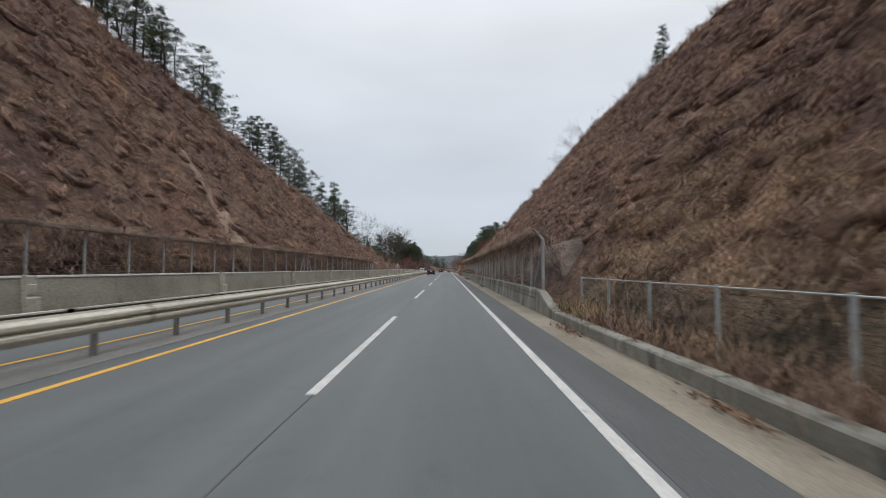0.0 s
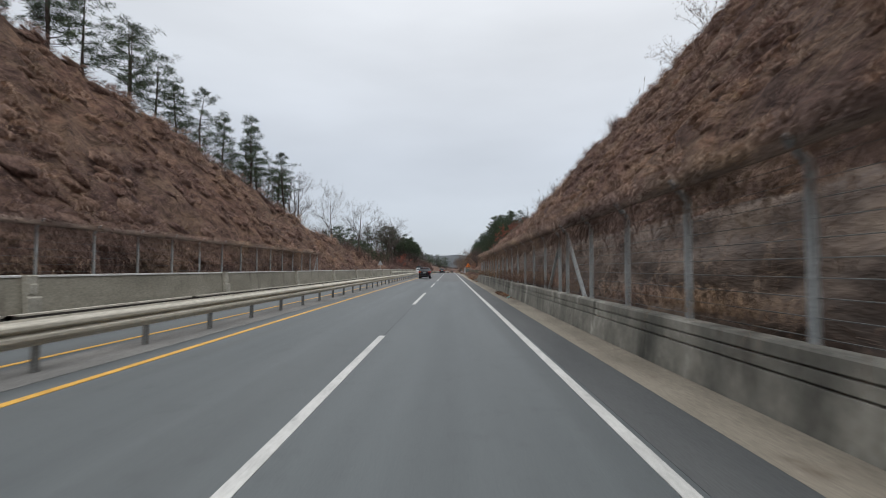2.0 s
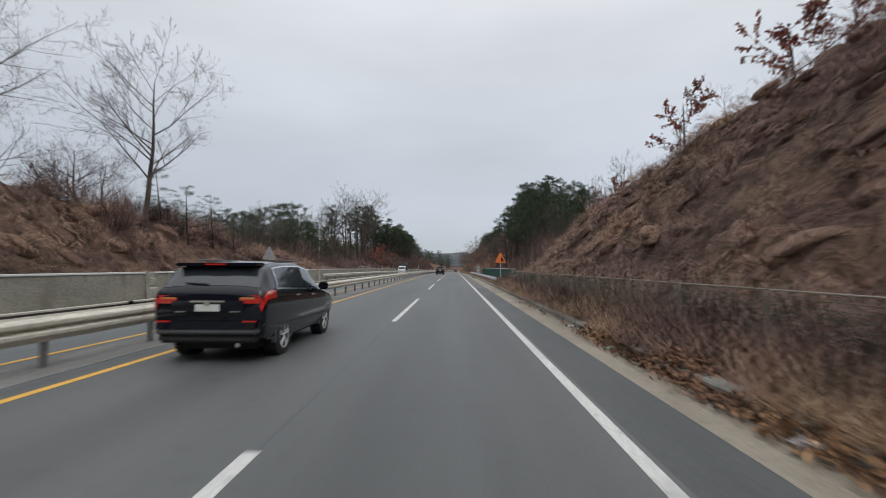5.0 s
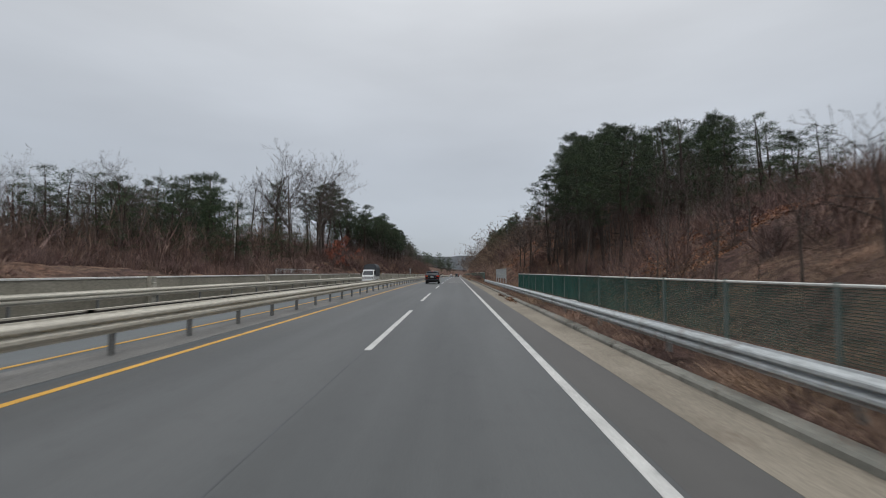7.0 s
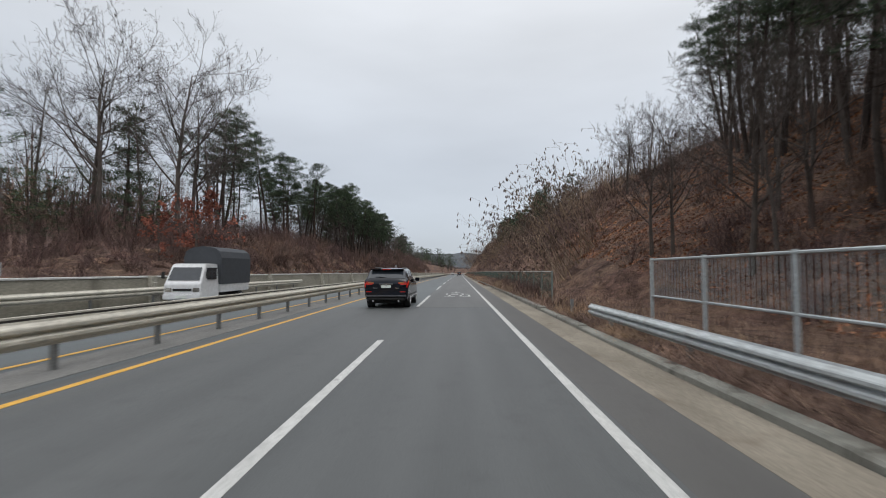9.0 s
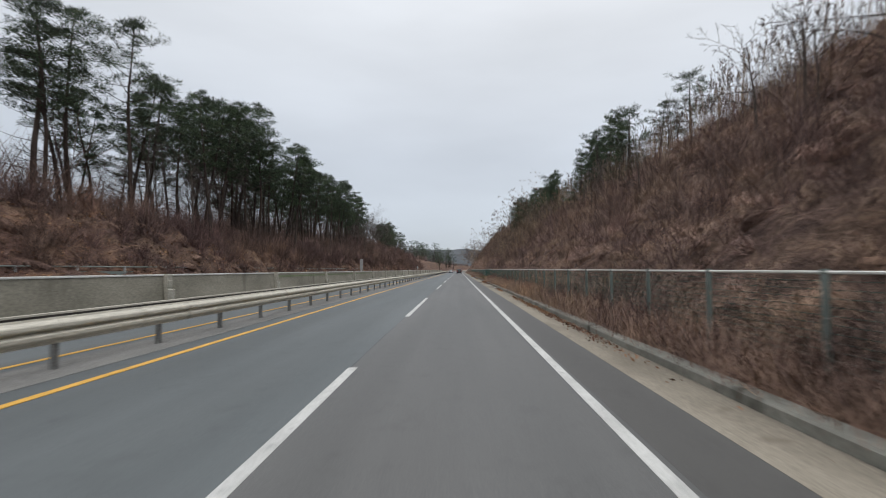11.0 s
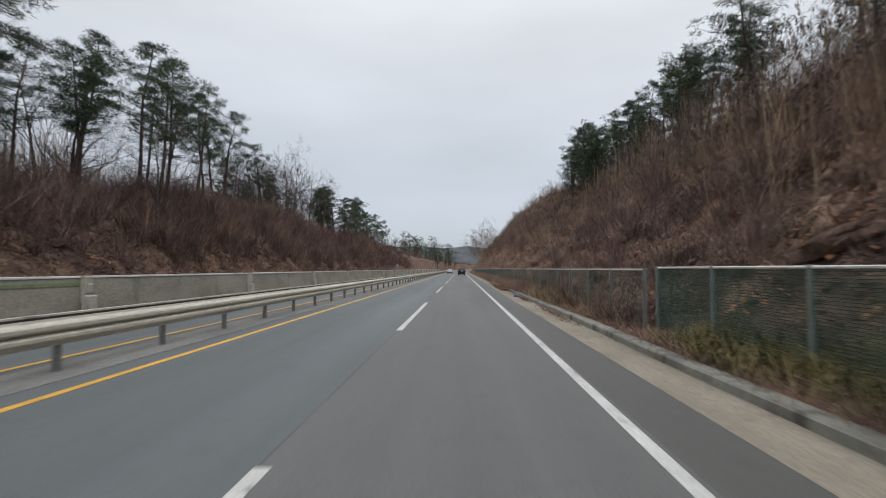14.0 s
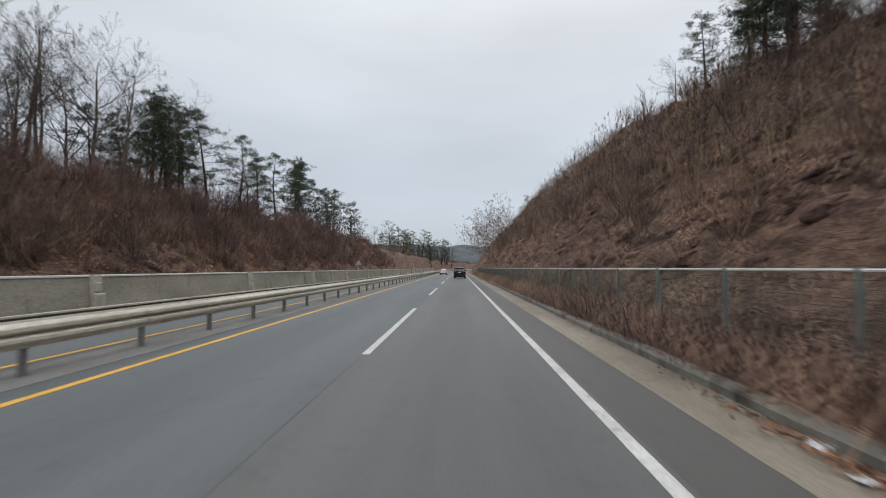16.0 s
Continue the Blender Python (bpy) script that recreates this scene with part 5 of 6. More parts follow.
    for i in range(bits):
        u = (u + Vector((r.gauss(0, 0.04), r.gauss(0, 0.04), 0.06))).normalized()
        q = p + u * ((height + 0.4) / bits)
        a, b = radius * (1 - 0.88 * i / bits), radius * (1 - 0.88 * (i + 1) / bits)
        rod(tv, tf, p, q, a, b, 6, False)
        stem.append((p, q, a))
        p = q
    for k in range(limbs):
        t = clear + (0.985 - clear) * (k + r.random()) / limbs
        a, b, w = stem[min(bits - 1, int(t * bits))]
        x = a.lerp(b, (t * bits) % 1.0)
        turn = k * 2.4 + r.uniform(-0.5, 0.5)
        if full:
            ln = reach * (1.05 - 0.8 * (t - clear) / (1 - clear)) * r.uniform(0.7, 1.1)
        else:
            ln = reach * (0.55 + 0.6 * math.sin(math.pi * min(1, (t - clear) / (1 - clear) * 0.9 + 0.12))) * r.uniform(0.55, 1.15) * (0.55 if t > 0.93 else 1)
        up = r.uniform(-0.05, 0.35)
        d = Vector((math.cos(turn), math.sin(turn), up)).normalized()
        pts = [x]
        for j in range(3):
            d = (d + Vector((r.gauss(0, 0.15), r.gauss(0, 0.15), r.gauss(0.06, 0.1)))).normalized()
            y = pts[-1] + d * ln / 3
            rod(tv, tf, pts[-1], y, max(0.014, w * 0.35 * (1 - j / 3.3)), max(0.012, w * 0.35 * (1 - (j + 1) / 3.3)), 3, False)
            pts.append(y)
        for j in range(clumps):
            h = 0.35 + 0.68 * (j + r.random()) / clumps
            seg = min(2, int(h * 3))
            c = pts[seg].lerp(pts[seg + 1], min(1.0, h * 3 - seg))
            c = c + Vector((r.gauss(0, 0.11 * ln), r.gauss(0, 0.11 * ln), r.uniform(-0.05, 0.22)))
            needle_clump(nv, nf, r, c, r.uniform(0.45, 0.85) * (0.7 + 0.12 * height / 4), per)
    for k in range(0 if full else limbs // 2):
        t = clear * (0.35 + 0.65 * r.random())
        a, b, w = stem[min(bits - 1, int(t * bits))]
        x = a.lerp(b, (t * bits) % 1.0)
        turn, ln = r.uniform(0, 6.28), reach * r.uniform(0.25, 0.7)
        d = Vector((math.cos(turn), math.sin(turn), r.uniform(-0.15, 0.3))).normalized()
        m = x + d * ln * 0.6
        e = m + (d + Vector((r.gauss(0, 0.35), r.gauss(0, 0.35), r.gauss(0, 0.25)))).normalized() * ln * 0.5
        rod(tv, tf, x, m, 0.030, 0.020, 3, False)
        rod(tv, tf, m, e, 0.020, 0.009, 3, False)
    t = thing("pine_tree", (0, 0, -60), "dark green pine with layered needle clumps", "tree", "pine trees")
    part("trunk", mesh_of("trunk", tv, tf, M["pine_bark"]), None, t)
    part("crown", mesh_of("crown", nv, nf, M["needles"]), None, t)
    return t


bare_kinds = [make_bare(11, 9.0, 0.17, BARE), make_bare(12, 9.5, 0.16, BARE, 0.06), make_bare(13, 9.0, 0.15, SLIM), make_bare(14, 10.0, 0.15, SLIM, -0.05)]
small_kinds = [make_bare(15, 4.0, 0.07, dict(BARE, kids=[9, 5, 4, 0, 0])), make_bare(16, 4.2, 0.07, dict(SLIM, kids=[10, 5, 4, 0, 0]))]
far_kinds = [make_pine(51, 8.0, 0.15, 0.2, 16, 2.4, 3, 34), make_pine(52, 8.5, 0.15, 0.25, 16, 2.5, 3, 34)]
pine_kinds = [make_pine(21, 8.0, 0.15, 0.24, 28, 2.2, 4, 48), make_pine(22, 9.0, 0.16, 0.30, 28, 2.3, 4, 48), make_pine(23, 7.5, 0.14, 0.12, 32, 2.1, 4, 44, True)]
stand_kinds = [make_pine(31, 14.0, 0.19, 0.46, 32, 2.5, 4, 62), make_pine(32, 15.0, 0.20, 0.52, 30, 2.6, 4, 62), make_pine(33, 13.0, 0.18, 0.50, 30, 2.4, 4, 62)]
trees_rnd = random.Random(77)


def plant(kinds, native, x, s, h):
    """A tree of height h at x, s."""
    i = trees_rnd.randrange(len(kinds))
    k = h / native[i] * 1.0
    m = Matrix.Translation(P(x, s, land(x, s))) @ Euler((trees_rnd.gauss(0, 0.03), trees_rnd.gauss(0, 0.03), trees_rnd.uniform(0, 6.28))).to_matrix().to_4x4() @ Matrix.Diagonal((k * trees_rnd.uniform(0.9, 1.1), k * trees_rnd.uniform(0.9, 1.1), k, 1))
    return copy_thing(kinds[i], m)


BARE_H, PINE_H, STAND_H = [11.0, 11.4, 10.8, 11.8], [8.0, 9.0, 7.5], [14.0, 15.0, 13.0]


def bare(x, s, h):
    if h < 6.2:
        return plant(small_kinds, [4.9, 5.1], x, s, h)
    return plant(bare_kinds, BARE_H, x, s, h)


def pine(x, s, h):
    if h < 5:
        return far_pine(x, s, h)
    return plant(pine_kinds, PINE_H, x, s, h)


def far_pine(x, s, h):
    return plant(far_kinds, [8.0, 8.5], x, s, h)


def tall_pine(x, s, h):
    return plant(stand_kinds, STAND_H, x, s, h)


def lcrest(s):
    return -(-LW + (table(LEFT_CREST, s) - 0.5) / table(LEFT_RISE, s))


def rcrest(s):
    return right_foot(s) + (table(RIGHT_CREST, s) - 0.3) / table(RIGHT_RISE, s)


u = trees_rnd.uniform


def far_wood(spots, label):
    """A distant stand of pines whose trees nobody could count, in one mesh."""
    vs, fs, slot, start = [], [], [], 0
    for x, s, h in spots:
        i = trees_rnd.randrange(2)
        k, turn = h / (8.0, 8.5)[i], u(0, 6.28)
        c, d = math.cos(turn) * k, math.sin(turn) * k
        for ob in far_kinds[i].children:
            me = ob.data
            co = np.empty(len(me.vertices) * 3, np.float32)
            me.vertices.foreach_get("co", co)
            co = co.reshape(-1, 3)
            o = P(x, s, land(x, s))
            vs.append(np.c_[co[:, 0] * c - co[:, 1] * d + o.x, co[:, 0] * d + co[:, 1] * c + o.y, co[:, 2] * k + o.z])
            crown = ob.name.startswith("crown")
            for p in me.polygons:
                q = [v + start for v in p.vertices]
                fs.append(q)
                slot.append(int(crown))
            start += len(co)
    me = bpy.data.meshes.new("far_pines")
    me.from_pydata(np.concatenate(vs), [], fs)
    me.materials.append(M["pine_bark"])
    me.materials.append(M["needles"])
    me.polygons.foreach_set("material_index", slot)
    me.update()
    return tagged(new("far_pines", me), label, "trees", kind="stuff")




def top_of_wood(x, s):
    """Height that the wood's even canopy leaves for a tree at x, s: low where the bank begins, rising up the hill."""
    edge = 1.65 + 0.43 * (s - 166.9)
    if x < 0.97 * (s - 178.8):
        edge = min(edge, 1.65 + 0.49 * (s - 178.8))
    return edge - land(x, s)


def wood(kind, x, s, h):
    """Trees of the wood stay lower where the bank begins."""
    h = min(h, top_of_wood(x, s))
    if h > 2.2:
        kind(x, s, h)


# pines on the far cutting's top
for k in range(24):
    s = 46 + k * 2.9 + u(-1, 1)
    pine(lcrest(s) - u(0.5, 4.5), s, u(6.5, 10))
for k in range(14):
    s = 36 + k * 3.2 + u(-1, 1)
    pine(lcrest(s) - u(0.0, 3.0), s, u(6, 9))
# the leafless trees where that cutting runs out
for x, s, h in ((-28, 131, 13), (-31.5, 134.5, 13), (-33, 124, 12), (-35, 119, 11), (-37, 113, 12), (-34, 129, 12), (-37, 122, 12), (-40, 117, 12), (-27, 145, 7), (-31, 142, 8), (-29, 150, 7), (-36, 137, 12), (-41, 128, 12), (-29, 122, 12.5), (-31, 118, 13), (-33.5, 115, 13), (-27.5, 126, 12), (-36, 110, 13), (-30.5, 124, 13.5), (-39, 113, 13)):
    bare(x, s, h * 1.08)
for kind, x, s, h in ((0, -19.1, 140.5, 11.6), (1, -22.6, 133.5, 11.5), (0, -28.7, 146, 6.0)):
    plant(bare_kinds[kind:kind + 1], BARE_H[kind:kind + 1], x, s, h)
for x, s, h in ((-18.5, 141.5, 3.8), (-18.0, 143.5, 4.0), (-17.6, 146, 3.8), (-17.4, 149, 3.4)):
    far_pine(x, s, h)
for x, s, h in ((-23, 150, 3.2), (-25.5, 153, 3.0), (-21.5, 156, 2.6), (-38, 108, 10), (-40, 104, 10), (-36, 101, 9)):
    pine(x, s, h)
# far wood beyond the level stretch
for k in range(22):
    bare(u(-56, -38), u(206, 240), u(9.5, 12.5))
for k in range(8):
    bare(u(-46, -26), u(244, 268), u(12, 16))
for kind, x, s, h in ((0, -24.4, 241, 19), (1, -29.0, 238, 18), (0, -33.5, 243, 18.5), (1, -27, 248, 17), (3, -37, 241, 16)):
    plant(bare_kinds[kind:kind + 1], BARE_H[kind:kind + 1], x, s, h)
for x, s, h in ((-40, 233, 14), (-42, 227, 12.5), (-46, 238, 14), (-48, 246, 14), (-37, 252, 14), (-52, 226, 12), (-50, 232, 13), (-45, 219, 11), (-31, 214, 9.5), (-33, 218, 10), (-35.5, 214, 9.5), (-30, 220, 9), (-37, 220, 10.5), (-34, 223, 10)):
    pine(x, s, h)
for k in range(13):
    tall_pine(u(-33, -23), u(252, 282), u(13.5, 17))
for k in range(50):
    s = 281 + k * 0.98 + u(-1, 1)
    tall_pine(u(-23.5, -19.5) if k % 2 else u(-36, -23.5), s, u(11.8, 13.6))
for k in range(6):
    tall_pine(u(-30, -20.5), u(284, 300), u(13.5, 15.5))
for k in range(12):
    tall_pine(u(-34, -20.5), u(328, 343), u(9.2, 11))
for k in range(46):
    bare(u(-38, -18.6), u(276, 344), u(6.5, 10.5))
for x, s, h in ((-23.6, 388, 8), (-25, 392, 8.5), (-24, 397, 9.5), (-27, 428, 11), (-28, 432, 12), (-29, 437, 12.5), (-27, 443, 11), (-26, 449, 10), (-30, 458, 12), (-31, 464, 12), (-27, 470, 11), (-24, 403, 8), (-25, 411, 9), (-26, 419, 10)):
    pine(x, s, h)
for k in range(32):
    bare(u(-36, -22), u(366, 398), u(8, 12.5))
for k in range(9):
    pine(u(-34, -25), u(370, 400), u(7, 10))
for k in range(26):
    bare(u(-34, -21), u(398, 520), u(5, 9))
far_wood([(u(-45, -20), u(480, 700), u(7, 12)) for k in range(36)], "distant dark pines beside the road")
for x, s, h in ((-23, 349, 11), (-24.5, 353, 12), (-25.7, 357, 11.5), (-27, 361, 12.5), (-28.5, 350, 13), (-24, 365, 9.5), (-30, 356, 13), (-22.5, 344, 12), (-26, 346, 13), (-28, 342, 13)):
    tall_pine(x, s, h)
# the near side: oaks and reddish shrubs on the low crest, then the wood, then pines above the bank
for k in range(9):
    s = 112 + k * 4
    bare(rcrest(s) + u(0, 3), s, u(2.2, 3.6))


def wood_edge(s):
    """The near and far edge of the pines: they begin further up the bank where the road goes on."""
    return max(right_foot(s) + 1.0, 0.42 * (s - 190) + 1.0)


for k in range(22):
    s = u(200, 242)
    wood(tall_pine, max(wood_edge(s), u(15.5, 29)), s, u(10.5, 13))
back = []
for k in range(12):
    s = u(190, 240)
    x = max(wood_edge(s), u(18, 30))
    back.append((x, s, max(1.5, min(u(8, 11), top_of_wood(x, s)))))
for k in range(22):
    s, x = 182 + k * 1.4, u(19, 34)
    back.append((x, s, min(13.0, max(1.5, top_of_wood(x, s) * u(0.88, 1.0)))))
far_wood(back, "dark pine wood on the bank")
for k in range(12):
    s = 186 + k * 3.0
    wood(pine, max(wood_edge(s), u(17, 27)), s, u(9.5, 12.5))
# dark straight stems at the edge of the wood
for k in range(26):
    s = 190 + k * 1.75 + u(-0.8, 0.8)
    wood(tall_pine, wood_edge(s) + u(0.0, 7.0), s, u(11, 14.5))
for k in range(46):
    s = u(188, 242)
    x = wood_edge(s) + u(-0.5, 10)
    h = min(u(6.5, 10.5), 0.9 * top_of_wood(x, s))
    if h > 3:
        plant(bare_kinds[2:], BARE_H[2:], x, s, h)
for k in range(30):
    s = u(166, 214)
    x = right_foot(s) + u(1, 11)
    bare(x, s, max(1.4, min(7.0, 0.75 * top_of_wood(x, s))))
for k in range(30):
    wood(bare, u(9, 20), u(190, 246), u(5.5, 8.5))
for k in range(16):
    bare(u(8, 20), u(146, 182), u(3, 4.5))
for k in range(24):
    s = 284 + k * 2.6
    pine(rcrest(s) + u(-3.5, 4), s, u(5, 8))
for k in range(60):
    s = u(246, 345)
    bare(rcrest(s) + u(-7, 4), s, u(3.5, 5.8))
for k in range(20):
    s = u(330, 450)
    bare(rcrest(s) + u(-1, 7), s, u(3, 5))
for k in range(12):
    s = u(362, 380)
    pine(rcrest(s) + u(-2.5, 2.5), s, u(7, 9.5))
for k in range(16):
    s = u(343, 368)
    pine(rcrest(s) + u(-2.5, 3), s, u(6, 8.5))
far_wood([(u(-46, -24), u(212, 252), u(3, 6)) for k in range(44)], "low dark pines before the far wood")
for x, s, h in ((17.8, 378, 5.5), (18.6, 381, 6), (19.4, 384, 6.5), (20.2, 379, 6.5), (21, 386, 7), (19, 389, 6), (18, 305, 7), (20, 309, 8), (16.5, 300, 6), (30, 66, 5), (27, 58, 5)):
    pine(x, s, h)
far_wood([(u(14, 45), u(450, 700), u(7, 12)) for k in range(30)], "distant dark pines on the bank")
far_wood([(u(-78, -36), u(206, 268), u(8, 12)) for k in range(60)], "dark pine wood behind the leafless trees")


def red_leaf_tree(seed, height):
    r = random.Random(seed)
    spec = dict(BARE, kids=[7, 4, 3, 0, 0], stem=1)
    tr, cr = tree_meshes(seed, spec, height, 0.06, 0.05, M["bark"], M["twigs_thin"])
    t = thing("oak_sapling", (0, 0, -60), "small oak holding withered red-brown leaves", "tree", "oak saplings")
    part("trunk", tr, None, t)
    part("crown", cr, None, t)
    tips = [q.co.copy() for q in cr.vertices]
    v, f = [], []
    for _ in range(1100):
        c = r.choice(tips) + Vector((r.gauss(0, 0.04), r.gauss(0, 0.04), r.gauss(-0.03, 0.04)))
        a = Vector((r.gauss(0, 1), r.gauss(0, 1), r.gauss(0, 1))).normalized() * 0.06
        b = a.cross(Vector((r.gauss(0, 1), r.gauss(0, 1), r.gauss(0, 1)))).normalized() * 0.035
        k = len(v)
        v.extend((c - a, c + b, c + a, c - b))
        f.append((k, k + 1, k + 2, k + 3))
    part("foliage", mesh_of("foliage", v, f, M["red_leaf"]), None, t, "withered red-brown leaves")
    return t


oak = red_leaf_tree(41, 2.6)
for x, s, h in ((9.4, 131, 1.0), (10.2, 126, 1.15), (10.8, 124.5, 0.8), (8.6, 137, 0.6), (11.5, 118, 0.55), (-18.6, 234, 1.9), (-20.2, 237, 1.5), (-19.4, 231, 1.2)):
    copy_thing(oak, Matrix.Translation(P(x, s, land(x, s))) @ Matrix.Rotation(u(0, 6), 4, "Z") @ Matrix.Diagonal((h, h, h, 1)))

def arching_cane(seed):
    """A clump of long leafless canes arching out from the bank, hung with dark withered tassels."""
    r = random.Random(seed)
    v, f, tv, tf = [], [], [], []

    def tassel(p):
        for _ in range(3):
            w = Vector((r.gauss(0, 1), r.gauss(0, 1), 0)).normalized() * 0.035
            q = p + Vector((r.gauss(0, 0.05), r.gauss(0, 0.05), -r.uniform(0.12, 0.3)))
            k = len(tv)
            tv.extend((p, p.lerp(q, 0.6) - w, q, p.lerp(q, 0.6) + w))
            tf.append((k, k + 1, k + 2, k + 3))

    for _ in range(13):
        p = Vector((r.gauss(0, 0.3), r.gauss(0, 0.5), -0.2))
        d = Vector((r.uniform(-0.85, 0.1), r.gauss(0, 0.28), 1.0)).normalized()
        ln, w = r.uniform(4.5, 7.5), r.uniform(0.018, 0.03)
        for i in range(9):
            d = (d + Vector((-0.055 + r.gauss(0, 0.04), r.gauss(0, 0.05), -0.035))).normalized()
            q = p + d * ln / 9
            rod(v, f, p, q, w * (1 - i / 11), w * (1 - (i + 1) / 11), 3, False)
            if i > 2:
                for _ in range(3):
                    t = q + Vector((r.gauss(-0.15, 0.45), r.gauss(0, 0.45), r.gauss(0.15, 0.3)))
                    rod(v, f, q, t, 0.009, 0.006, 2, False)
                    if r.random() < 0.75:
                        tassel(t)
            p = q
        tassel(p)
    t = thing("arching_shrub", (0, 0, -60), "tall pale leafless canes arching out with dark withered tassels", "shrub", "arching canes")
    part("branchwork", mesh_of("branchwork", v, f, M["reed"]), None, t)
    part("foliage", mesh_of("foliage", tv, tf, M["plume"]), None, t, "dark withered tassels")
    return t


canes = [arching_cane(61), arching_cane(62), arching_cane(63)]
for k, (x, s, h) in enumerate([(6.6, 305, 0.82), (7.9, 308.5, 0.95), (9.4, 306, 1.0), (11.0, 309.5, 1.05), (7.0, 311.5, 0.82), (12.6, 309, 1.05),
                               (5.8, 229, 0.95), (6.8, 231.5, 1.05), (8.0, 233, 1.1), (9.6, 235, 1.1), (7.4, 237, 1.0), (11.0, 238, 1.1),
                               (6.2, 428, 1.0), (7.0, 434, 1.2), (8.0, 440, 1.3), (6.6, 446, 1.2), (8.8, 431, 1.2), (9.6, 438, 1.3), (7.6, 452, 1.3), (10.5, 446, 1.3), (23.5, 87, 0.6), (24.6, 84, 0.6), (22.4, 91, 0.5)]):
    copy_thing(canes[k % 3], Matrix.Translation(P(x, s, land(x, s))) @ Matrix.Rotation(u(-0.35, 0.35), 4, "Z") @ Matrix.Diagonal((h, h, h, 1)))
far_wood([(u(-48, -17), u(590, 690), u(11, 16)) for k in range(40)], "distant dark wood where the road leaves the cutting")
# the patterns stay out of sight
for o in bare_kinds + small_kinds + far_kinds + pine_kinds + stand_kinds + canes + [oak]:
    for c in list(o.children_recursive) + [o]:
        bpy.data.objects.remove(c)

# ---- signs, pole, litter ----
def plain(name, col, rough=0.5, metal=0.0, spec=0.5, coat=0.0, emit=0.0):
    m, nt, b = material(name, rough, metal, spec)
    n = noise_node(nt, 6.0, 4, 0.6)
    c = ramp_node(nt, n, [(0.3, tuple(0.86 * v for v in col)), (0.7, tuple(min(1, 1.08 * v) for v in col))])
    nt.links.new(c, b.inputs["Base Color"])
    b.inputs["Coat Weight"].default_value = coat
    if emit:
        b.inputs["Emission Color"].default_value = (*col, 1)
        b.inputs["Emission Strength"].default_value = emit
    return m


M["sign_back"] = plain("bare_aluminium_sign_back", (0.36, 0.37, 0.38), 0.5, 0.3)
M["orange"] = plain("orange_sign_sheeting", (0.75, 0.19, 0.03), 0.45)
M["black_sheet"] = plain("black_sign_sheeting", (0.02, 0.02, 0.02), 0.5)


def prism(pts, y0, y1, mat, name):
    """A flat plate of outline pts (x, z) from y0 to y1."""
    n = len(pts)
    v = [(x, y0, z) for x, z in pts] + [(x, y1, z) for x, z in pts]
    f = [tuple(range(n)), tuple(reversed(range(n, 2 * n)))] + [(i, n + i, n + (i + 1) % n, (i + 1) % n) for i in range(n)]
    bm = bmesh.new()
    bm.from_mesh(mesh_of(name, v, f, mat))
    return bm_mesh(name, bm, mat)


t = thing("warning_sign", P(-16.2, 153), "grey metal back of a triangular warning sign", "sign")
part("post", rods_mesh("post", [((0, 0, 0.2), (0, 0, 3.3), 0.04, 0.04)], M["fence_post"], 8), None, t)
part("plate", prism([(-0.62, 2.35), (0.62, 2.35), (0.06, 3.42), (-0.06, 3.42)], -0.05, -0.046, M["sign_back"], "plate"), None, t, "bare metal triangular plate")
t = thing("curve_sign", P(4.0, 152), "orange triangular warning sign with a black mark", "sign")
part("post", rods_mesh("post", [((0, 0, 0.0), (0, 0, 2.7), 0.035, 0.035)], M["fence_post"], 8), None, t)
part("plate", prism([(-0.48, 2.0), (0.48, 2.0), (0.05, 2.82), (-0.05, 2.82)], -0.06, -0.04, M["orange"], "plate"), None, t, "orange triangular plate")
part("symbol", prism([(0.02, 2.1), (0.30, 2.1), (0.14, 2.45), (0.05, 2.5)], -0.066, -0.0602, M["black_sheet"], "symbol"), None, t, "black mark on the plate")
t = thing("marker_post", P(-16.15, 322), "tall grey roadside marker board behind the barrier", "marker")
part("post", rods_mesh("post", [((0, 0, 0.3), (0, 0, 2.2), 0.06, 0.06)], M["fence_post"], 8), None, t)
part("board", bm_box(-0.24, 0.24, -0.05, 0.0, 1.5, 3.35, 0.02), M["sign_back"], t, "rounded grey board")
t = thing("utility_pole", P(-32.3, 224.7, land(-32.3, 224.7)), "pale concrete utility pole with a steel band", "pole")
part("pole", rods_mesh("pole", [((0, 0, -0.3), (0, 0, 9.9), 0.17, 0.11)], M["cap"], 12), None, t)
part("band", rods_mesh("band", [((0, 0, 4.6), (0, 0, 4.85), 0.165, 0.165)], M["fence_post"], 12), None, t, "grey steel band")
# a small sign far down the central rail
t = thing("road_sign", P(-16.1, 428), "small grey sign plate on a post behind the barrier", "sign")
part("post", rods_mesh("post", [((0, 0, 0.3), (0, 0, 2.9), 0.04, 0.04)], M["fence_post"], 8), None, t)
part("plate", prism([(-0.45, 2.2), (0.45, 2.2), (0.05, 3.0), (-0.05, 3.0)], -0.05, -0.046, M["sign_back"], "plate"), None, t)

M["bag"] = plain("white_plastic_bag", (0.62, 0.64, 0.66), 0.35)
M["blue_bag"] = plain("blue_plastic_bag", (0.03, 0.06, 0.20), 0.35)
M["card"] = plain("wet_cardboard", (0.20, 0.13, 0.08), 0.9)
M["teal_bag"] = plain("teal_plastic_wrap", (0.15, 0.38, 0.36), 0.4)


def litter(x, s, size, mat, name, label, seed, up=0.0):
    r = random.Random(seed)
    bm = bmesh.new()
    bmesh.ops.create_icosphere(bm, subdivisions=2, radius=1.0)
    for v in bm.verts:
        n = noise.noise(v.co * 1.7 + Vector((seed * 3.1, 0, 0)))
